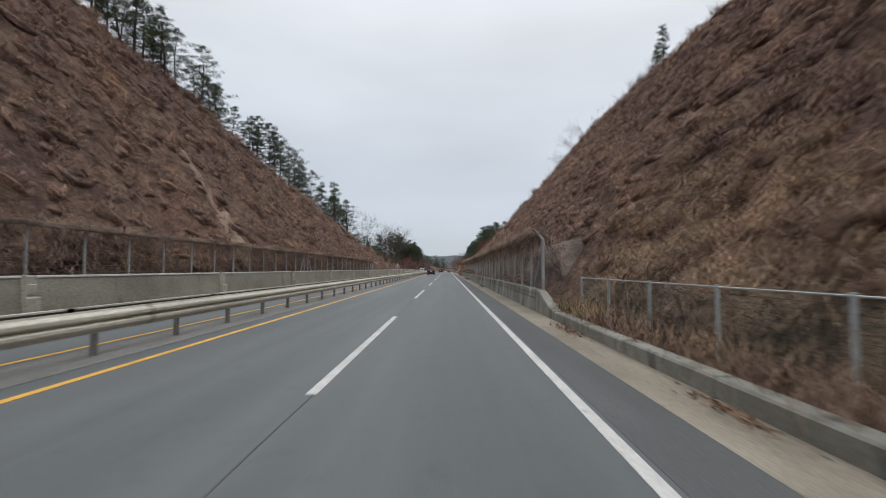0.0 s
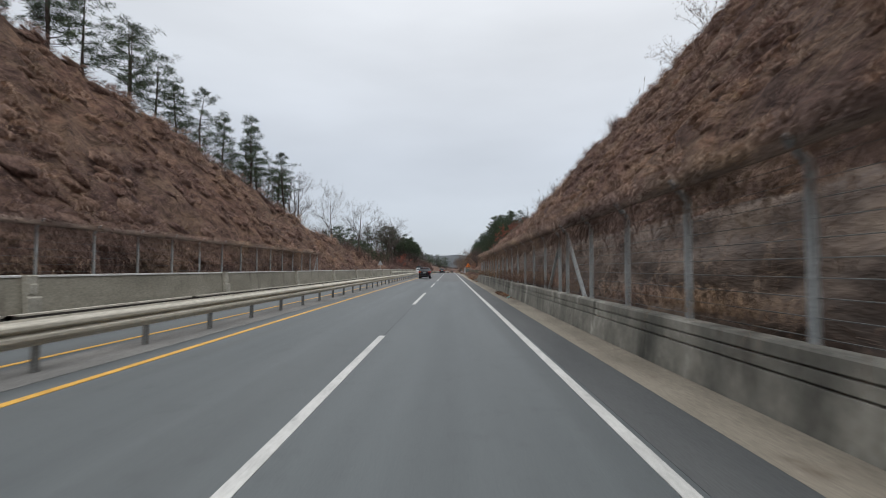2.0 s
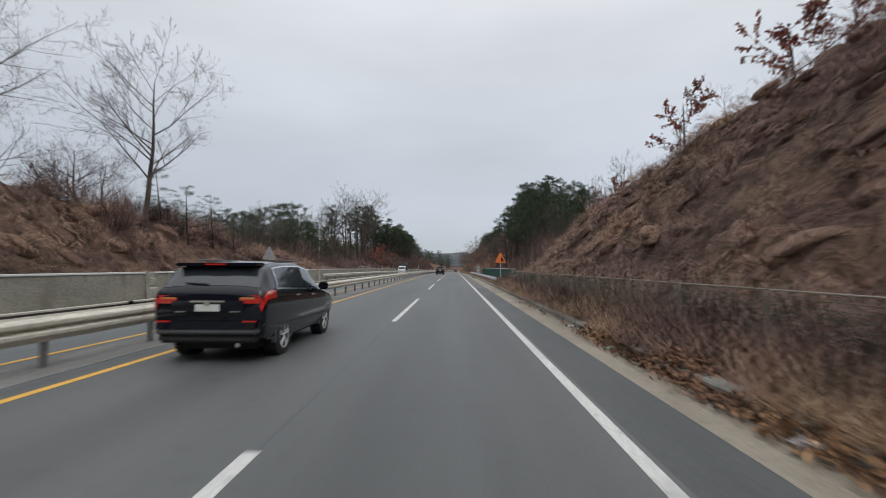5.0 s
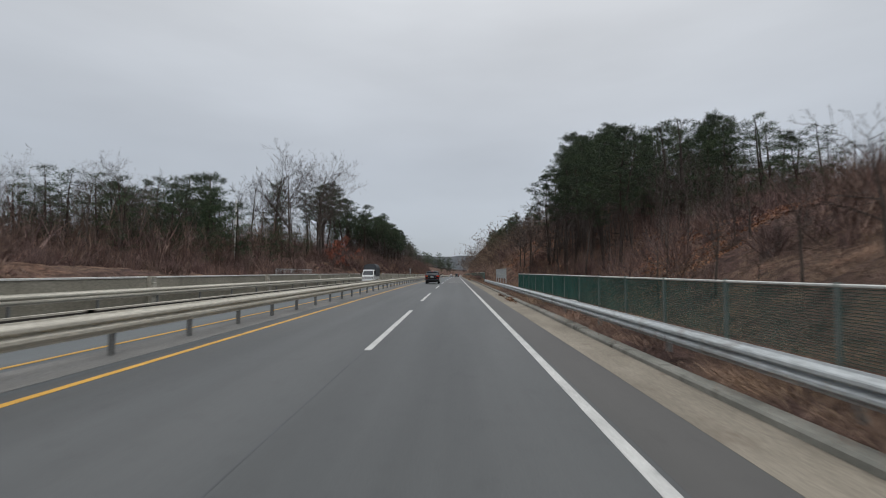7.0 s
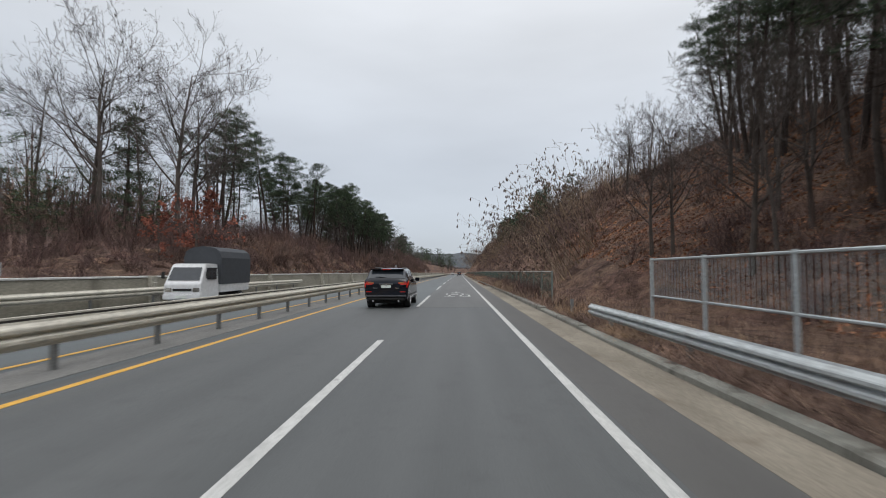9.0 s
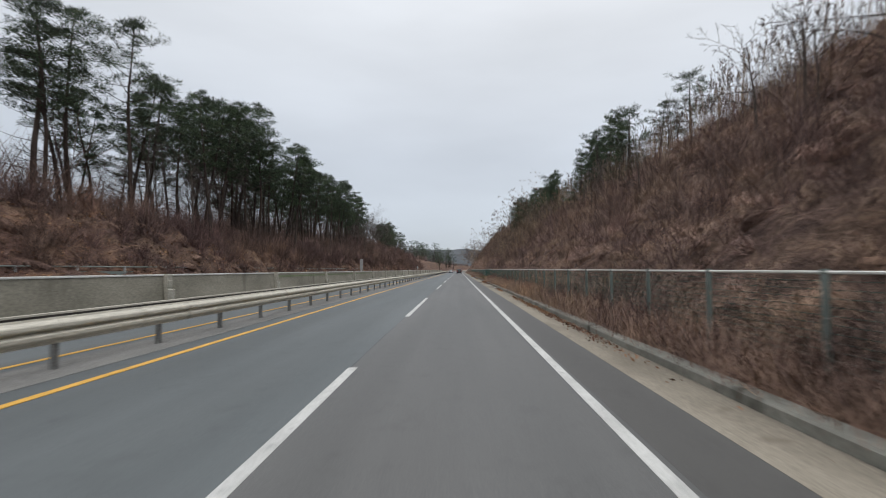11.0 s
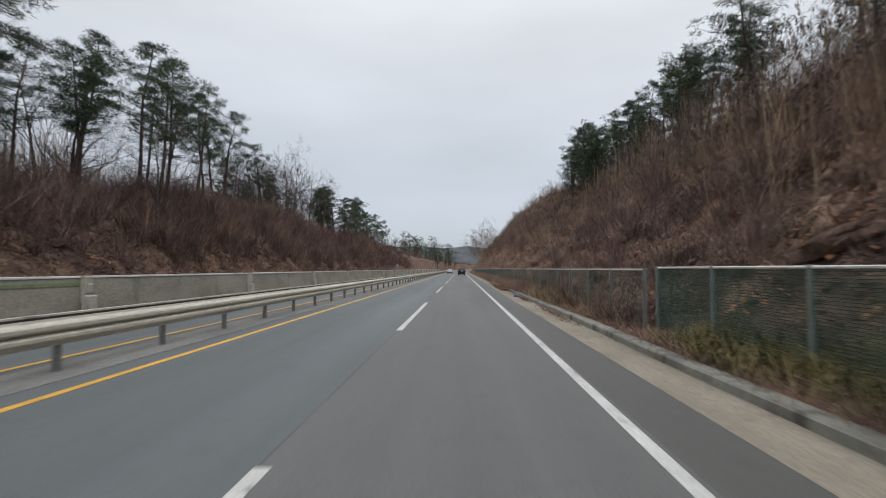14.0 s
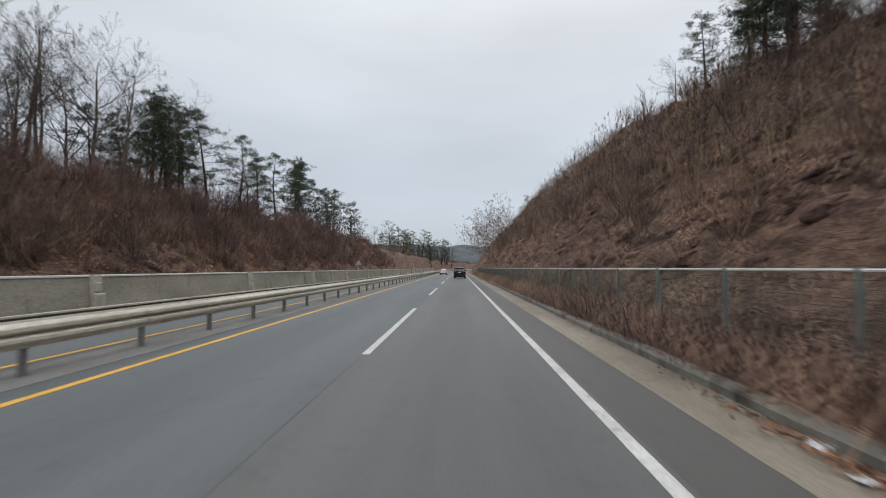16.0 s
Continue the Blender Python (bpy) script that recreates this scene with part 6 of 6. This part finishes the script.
        v.co = Vector((v.co.x * size * (1 + 0.7 * n), v.co.y * size * 1.3 * (1 + 0.6 * n), max(-0.25, v.co.z * (0.5 + 0.5 * n)) * size * 0.7))
    ob = new(name, bm_mesh(name, bm, mat))
    ob.location = P(x, s, 0.02 + up + 0.17 * size)
    return tagged(ob, label, "litter", "gutter litter")


for i, (x, s, size, mk, nm, lb) in enumerate((
        (3.15, 43.6, 0.10, "bag", "plastic_bag", "crumpled white plastic bag in the gutter"),
        (3.12, 71.0, 0.12, "teal_bag", "plastic_wrap", "scrap of teal plastic wrap in the gutter"),
        (3.10, 73.2, 0.20, "card", "cardboard_scrap", "torn brown cardboard in the gutter"),
        (3.22, 116.4, 0.13, "bag", "plastic_bag", "crumpled white plastic bag among leaves"),
        (3.15, 121.5, 0.10, "teal_bag", "plastic_wrap", "scrap of teal plastic wrap among leaves"),
        (3.18, 125.0, 0.08, "bag", "plastic_bag", "small white plastic scrap in the gutter"),
        (3.12, 183.6, 0.15, "card", "cardboard_scrap", "torn wet cardboard among leaves"),
        (3.60, 188.0, 0.09, "bag", "plastic_bag", "white plastic scrap by the kerb"),
        (3.17, 281.3, 0.09, "blue_bag", "plastic_bag", "dark blue plastic bag among leaves"),
        (3.20, 285.5, 0.09, "bag", "plastic_bag", "small white plastic scrap in the gutter"),
        (3.12, 336.9, 0.22, "blue_bag", "plastic_bag", "blue plastic bag among brown leaves"),
        (3.46, 352.7, 0.16, "blue_bag", "plastic_bag", "blue plastic bag in the gutter"),
        (3.24, 357.2, 0.10, "bag", "plastic_bag", "crumpled clear plastic bag by the kerb"),
        (3.05, 356.5, 0.06, "bag", "plastic_scrap", "small pale plastic scrap in the gutter"))):
    litter(x, s, size, M[mk], nm, lb, i + 1, 0.18 if x > 3.4 else 0.0)

def gutter_grate(s, label):
    """A cast-iron drain grate let into the gutter: a frame and its bars."""
    t = thing("drain_grate", P(2.79, s), label, "drain")
    # solid black plate: the darkness of the hole is put into its colour
    part("sump", bm_box(-0.19, 0.19, -0.42, 0.42, 0.0, 0.010), M["tyre_dark"], t, "black plate painted as the dark hole under the bars")
    for x0, x1, y0, y1 in ((-0.23, -0.19, -0.46, 0.46), (0.19, 0.23, -0.46, 0.46), (-0.19, 0.19, -0.46, -0.42), (-0.19, 0.19, 0.42, 0.46)):
        part("frame", bm_box(x0, x1, y0, y1, 0.0, 0.022, 0.004), M["iron"], t)
    bar = bm_mesh("bar", bm_box(-0.188, 0.188, -0.018, 0.018, 0.008, 0.020, 0.003), M["iron"])
    for i in range(11):
        part("bar", bar, None, t, at=(0, -0.37 + 0.074 * i, 0))
    return t


M["iron"] = plain("rusty_cast_iron", (0.10, 0.085, 0.075), 0.7, 0.3)
M["tyre_dark"] = plain("black_hole_plate", (0.012, 0.012, 0.012), 0.9)
gutter_grate(302.95, "rusty cast-iron drain grate in the gutter")

block = new("concrete_block", bm_mesh("concrete_block", bm_box(-0.22, 0.22, -0.3, 0.3, -0.1, 0.34, 0.03), M["cap"]))
block.location = P(4.45, 174.6, land(4.45, 174.6))
tagged(block, "pale concrete block on the verge by the fence", "block")

# ---- vehicles ----
M["black_paint"] = plain("black_car_paint", (0.004, 0.006, 0.012), 0.10, 0.0, 0.35, 0.25)
M["white_car"] = plain("white_car_paint", (0.66, 0.67, 0.68), 0.3, 0.0, 0.5, 0.8)
M["cladding"] = plain("grey_plastic_cladding", (0.085, 0.088, 0.095), 0.5)
M["glass"] = plain("dark_tinted_car_glass", (0.028, 0.034, 0.042), 0.04, 0.0, 0.5, 0.2)
M["chrome"] = plain("chrome_trim", (0.72, 0.73, 0.75), 0.15, 1.0)
M["tyre"] = plain("black_rubber", (0.018, 0.018, 0.018), 0.85)
M["rim"] = plain("silver_alloy", (0.68, 0.69, 0.71), 0.35, 0.45)
M["red_lamp"] = plain("red_lamp_lens", (0.55, 0.02, 0.015), 0.15, 0.0, 0.6, 1.0)
M["amber_lamp"] = plain("amber_lamp_lens", (0.70, 0.22, 0.06), 0.15, 0.0, 0.6, 1.0)
M["plate"] = plain("white_number_plate", (0.62, 0.66, 0.62), 0.45)
M["dark_bar"] = plain("dark_plate_bar", (0.10, 0.12, 0.11), 0.6)
M["tarp"] = plain("grey_canvas_tarp", (0.045, 0.050, 0.058), 0.8)

SUV = [(0.00, .55, .95, 1.14, .84, .90, .80), (0.04, .47, 1.12, 1.26, .90, .95, .84), (0.10, .41, 1.20, 1.34, .93, .965, .83), (0.38, .36, 1.22, 1.66, .945, .97, .785), (0.6, .35, 1.21, 1.715, .947, .971, .775), (1.2, .33, 1.18, 1.76, .95, .972, .75), (2.2, .32, 1.13, 1.765, .95, .972, .74),
       (3.0, .32, 1.10, 1.67, .95, .97, .71), (3.5, .32, 1.08, 1.36, .95, .97, .73), (3.8, .32, 1.06, 1.14, .95, .968, .80), (4.3, .33, .96, 1.04, .93, .95, .78), (4.66, .38, .80, .90, .87, .90, .70), (4.84, .46, .64, .72, .72, .76, .58)]
SEDAN = [(0.00, .45, .72, .86, .76, .80, .70), (0.10, .32, .82, .98, .84, .88, .76), (0.5, .26, .88, 1.04, .87, .90, .74), (0.95, .24, .90, 1.28, .88, .90, .60), (1.5, .22, .90, 1.44, .88, .90, .56), (2.4, .22, .89, 1.46, .88, .90, .55),
         (3.0, .22, .88, 1.28, .88, .90, .58), (3.4, .22, .86, 1.00, .88, .90, .66), (4.1, .24, .78, .88, .86, .88, .68), (4.5, .30, .64, .74, .74, .78, .60), (4.65, .38, .52, .60, .60, .64, .5)]


def section(key, y, across):
    """A point of the car's skin: y along, across from -1 (left sill) through 0 (roof) to 1 (right sill)."""
    ks = [k[0] for k in key]
    b, belt, top, ws, wb, wt = (float(np.interp(y, ks, [k[i] for k in key])) for i in range(1, 7))
    half = [(0.0, 0.0, top), (0.22, wt * 0.62, top - 0.008), (0.36, wt * 0.94, top - 0.035), (0.44, wt + 0.035, top - 0.10 * min(1, (top - belt) / 0.4 + 0.2)), (0.62, wb - 0.03, belt + 0.04 * min(1, (top - belt) / 0.2)), (0.70, wb, belt - 0.05),
            (0.82, wb + 0.012, belt - 0.30 * (belt - b)), (0.94, ws + 0.005, b + 0.10), (1.0, ws - 0.05, b)]
    a = abs(across)
    x = float(np.interp(a, [h[0] for h in half], [h[1] for h in half]))
    z = float(np.interp(a, [h[0] for h in half], [h[2] for h in half]))
    return Vector((math.copysign(x, across) if across else 0.0, y, z))


def skin(key, ys, acrosses, lift=0.0, close=False):
    n, k = len(ys), len(acrosses)
    v = [section(key, y, a) for y in ys for a in acrosses]
    f = [(i * k + j, i * k + j + 1, (i + 1) * k + j + 1, (i + 1) * k + j) for i in range(n - 1) for j in range(k - 1)]
    if close:
        f.append(tuple(range(k)))
        f.append(tuple(reversed(range((n - 1) * k, n * k))))
        f += [(i * k, (i + 1) * k, (i + 1) * k + k - 1, i * k + k - 1) for i in range(n - 1)]
    bm = bmesh.new()
    vs = [bm.verts.new(p) for p in v]
    for q in f:
        bm.faces.new([vs[i] for i in q])
    bmesh.ops.recalc_face_normals(bm, faces=bm.faces)
    if lift:
        bm.normal_update()
        up = sum((fc.normal.z * 1.0 + fc.normal.x * fc.calc_center_median().x for fc in bm.faces))
        if up < 0:
            bmesh.ops.reverse_faces(bm, faces=bm.faces)
            bm.normal_update()
        for q in bm.verts:
            q.co += q.normal * lift
    return bm


def wheel_mesh_tyre(r, w):
    bm = bmesh.new()
    ring = [(r * 0.66, -w / 2), (r * 0.93, -w / 2), (r, -w / 2 + 0.03), (r, w / 2 - 0.03), (r * 0.93, w / 2), (r * 0.66, w / 2)]
    n = 28
    vs = [[bm.verts.new((x, rr * math.cos(2 * math.pi * i / n), rr * math.sin(2 * math.pi * i / n))) for rr, x in ring] for i in range(n)]
    for i in range(n):
        for j in range(len(ring)):
            a, b = vs[i], vs[(i + 1) % n]
            bm.faces.new((a[j], a[(j + 1) % len(ring)], b[(j + 1) % len(ring)], b[j]))
    return bm


def wheel_rim(r, side, mat):
    v, f = [], []
    n = 24
    # a dished back, an outer lip and five paired spokes
    x = side * 0.055
    rod(v, f, (x, 0, 0), (x + side * 0.045, 0, 0), r * 0.18, r * 0.14, 12)
    for i in range(n):
        a, b = 2 * math.pi * i / n, 2 * math.pi * (i + 1) / n
        k = len(v)
        for w in (a, b):
            for rr, xx in ((r * 0.92, x + side * 0.045), (r * 1.0, x + side * 0.05), (r * 0.90, x)):
                v.append((xx, rr * math.cos(w), rr * math.sin(w)))
        f.extend([(k, k + 1, k + 4, k + 3), (k, k + 3, k + 5, k + 2)])
    for i in range(5):
        for o in (-0.14, 0.14):
            w = 2 * math.pi * i / 5 + 0.3
            rod(v, f, (x + side * 0.03, r * 0.12 * math.cos(w + o), r * 0.12 * math.sin(w + o)), (x + side * 0.035, r * 0.93 * math.cos(w + o), r * 0.93 * math.sin(w + o)), r * 0.075, r * 0.065, 6)
    return mesh_of("rim", v, f, mat)


def add_wheels(car, ys, half, r, w=0.24):
    for y in ys:
        for side in (-1, 1):
            wb_ = part("wheel", bm_mesh("wheel", wheel_mesh_tyre(r, w), M["tyre"], True), None, car, "black tyre on a silver alloy rim", at=(side * (half - w / 2 + 0.012), y, r))
            part("rim", wheel_rim(r * 0.67, side, M["rim"]), None, wb_, "silver alloy rim", at=(side * 0.02, 0, 0))
            hv, hf = [], []
            rod(hv, hf, (-0.10, 0, 0), (side * 0.05, 0, 0), r * 0.66, r * 0.66, 20)
            part("brake_drum", mesh_of("brake_drum", hv, hf, M["tyre"]), None, wb_)
            # arch lip over the wheel, a black disc for the shaded gap inside
            av, af = [], []
            n = 18
            for i in range(n + 1):
                a = math.pi * (-0.06 + 1.12 * i / n)
                for rr, xx in ((r * 1.10, 0.0), (r * 1.22, 0.004), (r * 1.22, -0.08), (r * 1.10, -0.08)):
                    av.append((side * (half + 0.008 + xx), y + rr * math.cos(a), r + rr * math.sin(a)))
                if i:
                    k = 4 * (i - 1)
                    for j in range(4):
                        af.append((k + j, k + (j + 1) % 4, k + 4 + (j + 1) % 4, k + 4 + j))
            part("wheel_arch", mesh_of("wheel_arch", av, af, M["cladding"]), None, car, "grey plastic arch lip")
            dv, df = [], []
            rod(dv, df, (side * (half - 0.25), y, r + 0.02), (side * (half + 0.004), y, r + 0.02), r * 1.12, r * 1.12, 24)
            part("wheel_well", mesh_of("wheel_well", dv, df, M["tyre"]), None, car, "black disc painted as the shaded wheel well")


def build_car(name, key, at, paint, label, suv):
    car = thing(name, at, label, "car")
    L = key[-1][0]
    ys = sorted(set(list(np.linspace(0, L, 46)) + [k[0] for k in key]))
    ac = list(np.linspace(-1, 1, 61))
    body = bm_mesh("body", skin(key, ys, ac, close=True), paint, True)
    part("body", body, None, car)
    # glass follows the skin, 5 mm proud
    belt0, roof0 = 0.60, 0.45
    if suv:
        rear, front, sides = (0.09, 0.385), (3.03, 3.68), ((0.72, 1.26), (1.32, 2.24), (2.30, 3.20))
    else:
        rear, front, sides = (0.56, 1.0), (2.95, 3.36), ((1.0, 1.3), (1.38, 2.1), (2.18, 3.0))
    part("rear_window", bm_mesh("rear_window", skin(key, np.linspace(*rear, 8), np.linspace(-0.405, 0.405, 21), 0.006), M["glass"], True), None, car, "dark tinted rear window")
    part("windscreen", bm_mesh("windscreen", skin(key, np.linspace(*front, 8), np.linspace(-0.40, 0.40, 21), 0.006), M["glass"], True), None, car, "dark windscreen")
    for side in (-1, 1):
        for a, b in sides:
            part("side_window", bm_mesh("side_window", skin(key, np.linspace(a, b, 8), sorted(np.linspace(side * belt0, side * roof0, 7)), 0.006), M["glass"], True), None, car, "dark tinted side window")
        # chrome line under the side glass
        part("belt_trim", bm_mesh("belt_trim", skin(key, np.linspace(sides[0][0] - 0.15, sides[-1][1] + 0.12, 16), sorted([side * 0.612, side * 0.632]), 0.012), M["chrome"] if suv else M["cladding"]), None, car, "thin bright trim line")
        if suv:
            part("glass_surround", bm_mesh("glass_surround", skin(key, np.linspace(0.70, 3.0, 24), sorted([side * 0.437, side * 0.449]), 0.012), M["chrome"]), None, car, "thin chrome arc over the side glass")
            part("rear_glass_edge", bm_mesh("rear_glass_edge", skin(key, np.linspace(0.655, 0.70, 3), sorted(np.linspace(side * 0.437, side * 0.632, 9)), 0.012), M["chrome"]), None, car, "thin chrome edge behind the side glass")
        part("sill", bm_mesh("sill", skin(key, np.linspace(0.05, L - 0.4, 16), sorted([side * 0.90, side * 1.0]), 0.012), M["cladding"]), None, car, "grey plastic lower cladding")
        for y in ((1.62, 2.62) if suv else (1.7, 2.6)):
            h = section(key, y, side * 0.715)
            part("door_handle", bm_box(h.x - 0.012, h.x + 0.028 * side + 0.012, y - 0.11, y + 0.11, h.z - 0.016, h.z + 0.016, 0.008), M["chrome"] if suv else paint, car, "chrome door handle")
        mx = section(key, sides[-1][1] - 0.02, side * 0.62)
        part("wing_mirror", bm_box(mx.x + side * 0.02 - 0.0, mx.x + side * 0.24, mx.y - 0.02, mx.y + 0.12, mx.z - 0.02, mx.z + 0.15, 0.03) if side > 0 else bm_box(mx.x - 0.24, mx.x - 0.02, mx.y - 0.02, mx.y + 0.12, mx.z - 0.02, mx.z + 0.15, 0.03), paint, car, "rounded wing mirror")
        # tail lamp wrapping round the corner: a red lens with an amber strip
        lo, hi = (0.640, 0.745) if suv else (0.66, 0.80)
        lamp = part("tail_lamp", bm_mesh("tail_lamp", skin(key, np.linspace(0.0, 0.50, 9), sorted(np.linspace(side * lo, side * hi, 6)), 0.012), M["red_lamp"], True), None, car, "red wrap-round tail lamp")
        part("indicator", bm_mesh("indicator", skin(key, np.linspace(0.06, 0.24, 5), sorted([side * (lo + 0.015), side * (lo + 0.035)]), 0.018), M["amber_lamp"]), None, lamp, "amber strip")
        part("head_lamp", bm_mesh("head_lamp", skin(key, np.linspace(L - 0.5, L - 0.14, 6), sorted(np.linspace(side * 0.56, side * 0.72, 5)), 0.008), M["chrome"], True), None, car, "clear head lamp")
    # rear face: the gate with its plate, chrome bar, bumper and lamps
    za = key[0]
    up = 0.11 if suv else 0.0
    gate = part("tailgate", bm_box(-0.66, 0.66, -0.035, 0.06, 0.70 + up, 1.00 + up, 0.04), paint, car, "glossy tailgate panel")
    plate = part("number_plate", bm_box(-0.21, 0.21, -0.055, -0.034, 0.78 + up, 0.90 + up, 0.004), M["plate"], gate, "white number plate with plain dark bars")
    part("chrome_bar", bm_box(-0.30, 0.30, -0.06, -0.034, 0.935 + up, 0.965 + up, 0.008), M["chrome"], gate, "chrome bar over the plate")
    part("emblem", rods_mesh("emblem", [((0, -0.064, 0.925 + up), (0, -0.036, 0.925 + up), 0.05, 0.05)], M["chrome"], 14), None, gate, "plain oval chrome badge")
    for side in (-1, 1):
        part("badge_bar", bm_box(side * 0.47 - 0.09, side * 0.47 + 0.09, -0.04, -0.034, 0.765 + up, 0.785 + up, 0.0), M["chrome"], gate)
        face = part("rear_lamp", bm_box(min(side * 0.50, side * 0.915), max(side * 0.50, side * 0.915), -0.03, 0.16, 0.87 + up, 1.05 + up, 0.045), M["red_lamp"], car, "red tail lamp on the rear face")
        part("lamp_strip", bm_box(min(side * 0.55, side * 0.80), max(side * 0.55, side * 0.80), -0.036, -0.028, 0.985 + up, 1.02 + up, 0.003), M["amber_lamp"], face, "pale amber strip")
        part("reflector", bm_box(min(side * 0.62, side * 0.86), max(side * 0.62, side * 0.86), -0.085, -0.06, 0.60 + up, 0.63 + up, 0.004), M["red_lamp"], car, "slim red bumper reflector")
    part("rear_bumper", bm_box(-0.90, 0.90, -0.075, 0.25, 0.42 + up, 0.68 + up, 0.06), paint, car)
    part("bumper_guard", bm_box(-0.88, 0.88, -0.085, 0.2, 0.44 + up * 0.6, 0.52 + up * 0.8, 0.03), M["cladding"], car, "grey plastic bumper guard")
    part("valance", bm_box(-0.84, 0.84, -0.05, 0.22, 0.30 + up * 0.5, 0.43 + up * 0.6, 0.04), M["tyre"], car, "black lower valance")
    if suv:
        part("roof_spoiler", bm_box(-0.72, 0.72, 0.20, 0.62, 1.66, 1.72, 0.02), paint, car, "dark roof-edge spoiler")
        part("brake_light", bm_box(-0.18, 0.18, 0.188, 0.21, 1.675, 1.705, 0.004), M["red_lamp"], car, "high red brake light")
        part("wiper", rods_mesh("wiper", [((-0.05, 0.085, 1.345), (-0.45, 0.10, 1.37), 0.014, 0.012)], M["tyre"], 6), None, car, "rear wiper arm")
        for side in (-1, 1):
            part("roof_rail", rods_mesh("roof_rail", [((side * 0.62, 0.75, 1.775), (side * 0.60, 2.7, 1.775), 0.016, 0.016)], M["cladding"], 6), None, car)
            part("exhaust", rods_mesh("exhaust", [((side * 0.55, -0.09, 0.33), (side * 0.55, 0.2, 0.33), 0.04, 0.04)], M["chrome"], 10), None, car)
    part("underbody", bm_box(-0.72, 0.72, 0.3, L - 0.4, 0.20, 0.36, 0.03), M["tyre"], car, "dark underbody")
    add_wheels(car, (0.98, 3.78) if suv else (0.95, 3.6), key[5][4] - 0.005, 0.36 if suv else 0.31)
    return car


def drop(x, s, turn=0.0):
    return Matrix.Translation(P(x, s, 0.002)) @ Matrix.Rotation(radians(turn), 4, "Z")


build_car("black_suv", SUV, drop(-4.2, 119.95, 0.0), M["black_paint"], "glossy black sport utility car with red tail lamps on the road", True)
build_car("black_suv", SUV, drop(-3.1, 221.4, -0.4), M["black_paint"], "glossy black sport utility car driving beside the lane dashes", True)
build_car("black_suv", SUV, drop(0.15, 428.0, -0.46), M["black_paint"], "black sport utility car far ahead in the lane", True)
build_car("white_car", SEDAN, drop(-3.75, 468.0, -0.5), M["white_car"], "white saloon car far ahead on the road", False)

# small truck with a covered bed, facing this way on the far carriageway
truck = thing("covered_truck", Matrix.Translation(P(-12.0, 221.2, 0.002)), "small white truck with a dark canvas-covered bed", "truck")


def shell(pts, x0, x1, taper, mat, name):
    """A cab from a side outline (y, z), narrowing to the top."""
    zmax, zmin = max(p[1] for p in pts), min(p[1] for p in pts)
    bm = bmesh.new()
    rings = []
    for x, sgn in ((x0, 1), (x1, -1)):
        rings.append([bm.verts.new((x + sgn * taper * (z - zmin) / (zmax - zmin), y, z)) for y, z in pts])
    n = len(pts)
    for i in range(n):
        bm.faces.new((rings[0][i], rings[0][(i + 1) % n], rings[1][(i + 1) % n], rings[1][i]))
    bm.faces.new(rings[0])
    bm.faces.new(list(reversed(rings[1])))
    bmesh.ops.recalc_face_normals(bm, faces=bm.faces)
    bmesh.ops.bevel(bm, geom=bm.edges[:], offset=0.03, segments=2, affect="EDGES")
    return bm


part("cab", shell([(0.0, 0.45), (1.55, 0.45), (1.55, 1.95), (0.75, 1.97), (0.50, 1.92), (0.10, 1.20), (0.0, 1.05)], -0.85, 0.85, 0.10, M["white_car"], "cab"), M["white_car"], truck)
part("windscreen", shell([(0.07, 1.20), (0.16, 1.20), (0.50, 1.82), (0.42, 1.82)], -0.74, 0.74, 0.06, M["glass"], "windscreen"), M["glass"], truck, "dark windscreen")
for side in (-1, 1):
    part("side_window", bm_box(side * 0.80 - 0.045, side * 0.80 + 0.045, 0.55, 1.35, 1.25, 1.78, 0.02), M["glass"], truck, "dark side window")
    part("head_lamp", bm_box(side * 0.62 - 0.15, side * 0.62 + 0.15, -0.03, 0.05, 0.72, 0.90, 0.02), M["chrome"], truck, "clear head lamp")
    part("wing_mirror", bm_box(side * 1.0 - 0.08, side * 1.0 + 0.08, 0.2, 0.27, 1.3, 1.6, 0.02), M["tyre"], truck, "black wing mirror")
part("bumper", bm_box(-0.84, 0.84, -0.08, 0.08, 0.38, 0.62, 0.03), M["white_car"], truck, "white front bumper")
part("grille", bm_box(-0.42, 0.42, -0.02, 0.03, 0.75, 0.86, 0.01), M["tyre"], truck, "dark grille slot")
part("number_plate", bm_box(-0.24, 0.24, -0.095, -0.08, 0.44, 0.55, 0.003), M["plate"], truck, "plain pale number plate")
part("bed", bm_box(-0.86, 0.86, 1.65, 4.7, 0.62, 1.08, 0.03), M["white_car"], truck, "white drop-side bed")
arch = [(-0.88, 1.0), (0.88, 1.0), (0.90, 2.25), (0.80, 2.55), (0.55, 2.72), (0.0, 2.80), (-0.55, 2.72), (-0.80, 2.55), (-0.90, 2.25)]
part("canvas_cover", prism(arch, 1.62, 4.75, M["tarp"], "canvas_cover"), None, truck, "dark grey canvas cover on hoops")
part("chassis", bm_box(-0.4, 0.4, 0.5, 4.6, 0.35, 0.62, 0.02), M["tyre"], truck, "dark chassis frame")
for y in (0.62, 3.75):
    for side in (-1, 1):
        w = part("wheel", bm_mesh("wheel", wheel_mesh_tyre(0.31, 0.2), M["tyre"], True), None, truck, "black tyre on a steel rim", at=(side * 0.74, y, 0.31))
        part("rim", wheel_rim(0.2, side, M["rim"]), None, w, "grey steel rim", at=(side * 0.02, 0, 0))
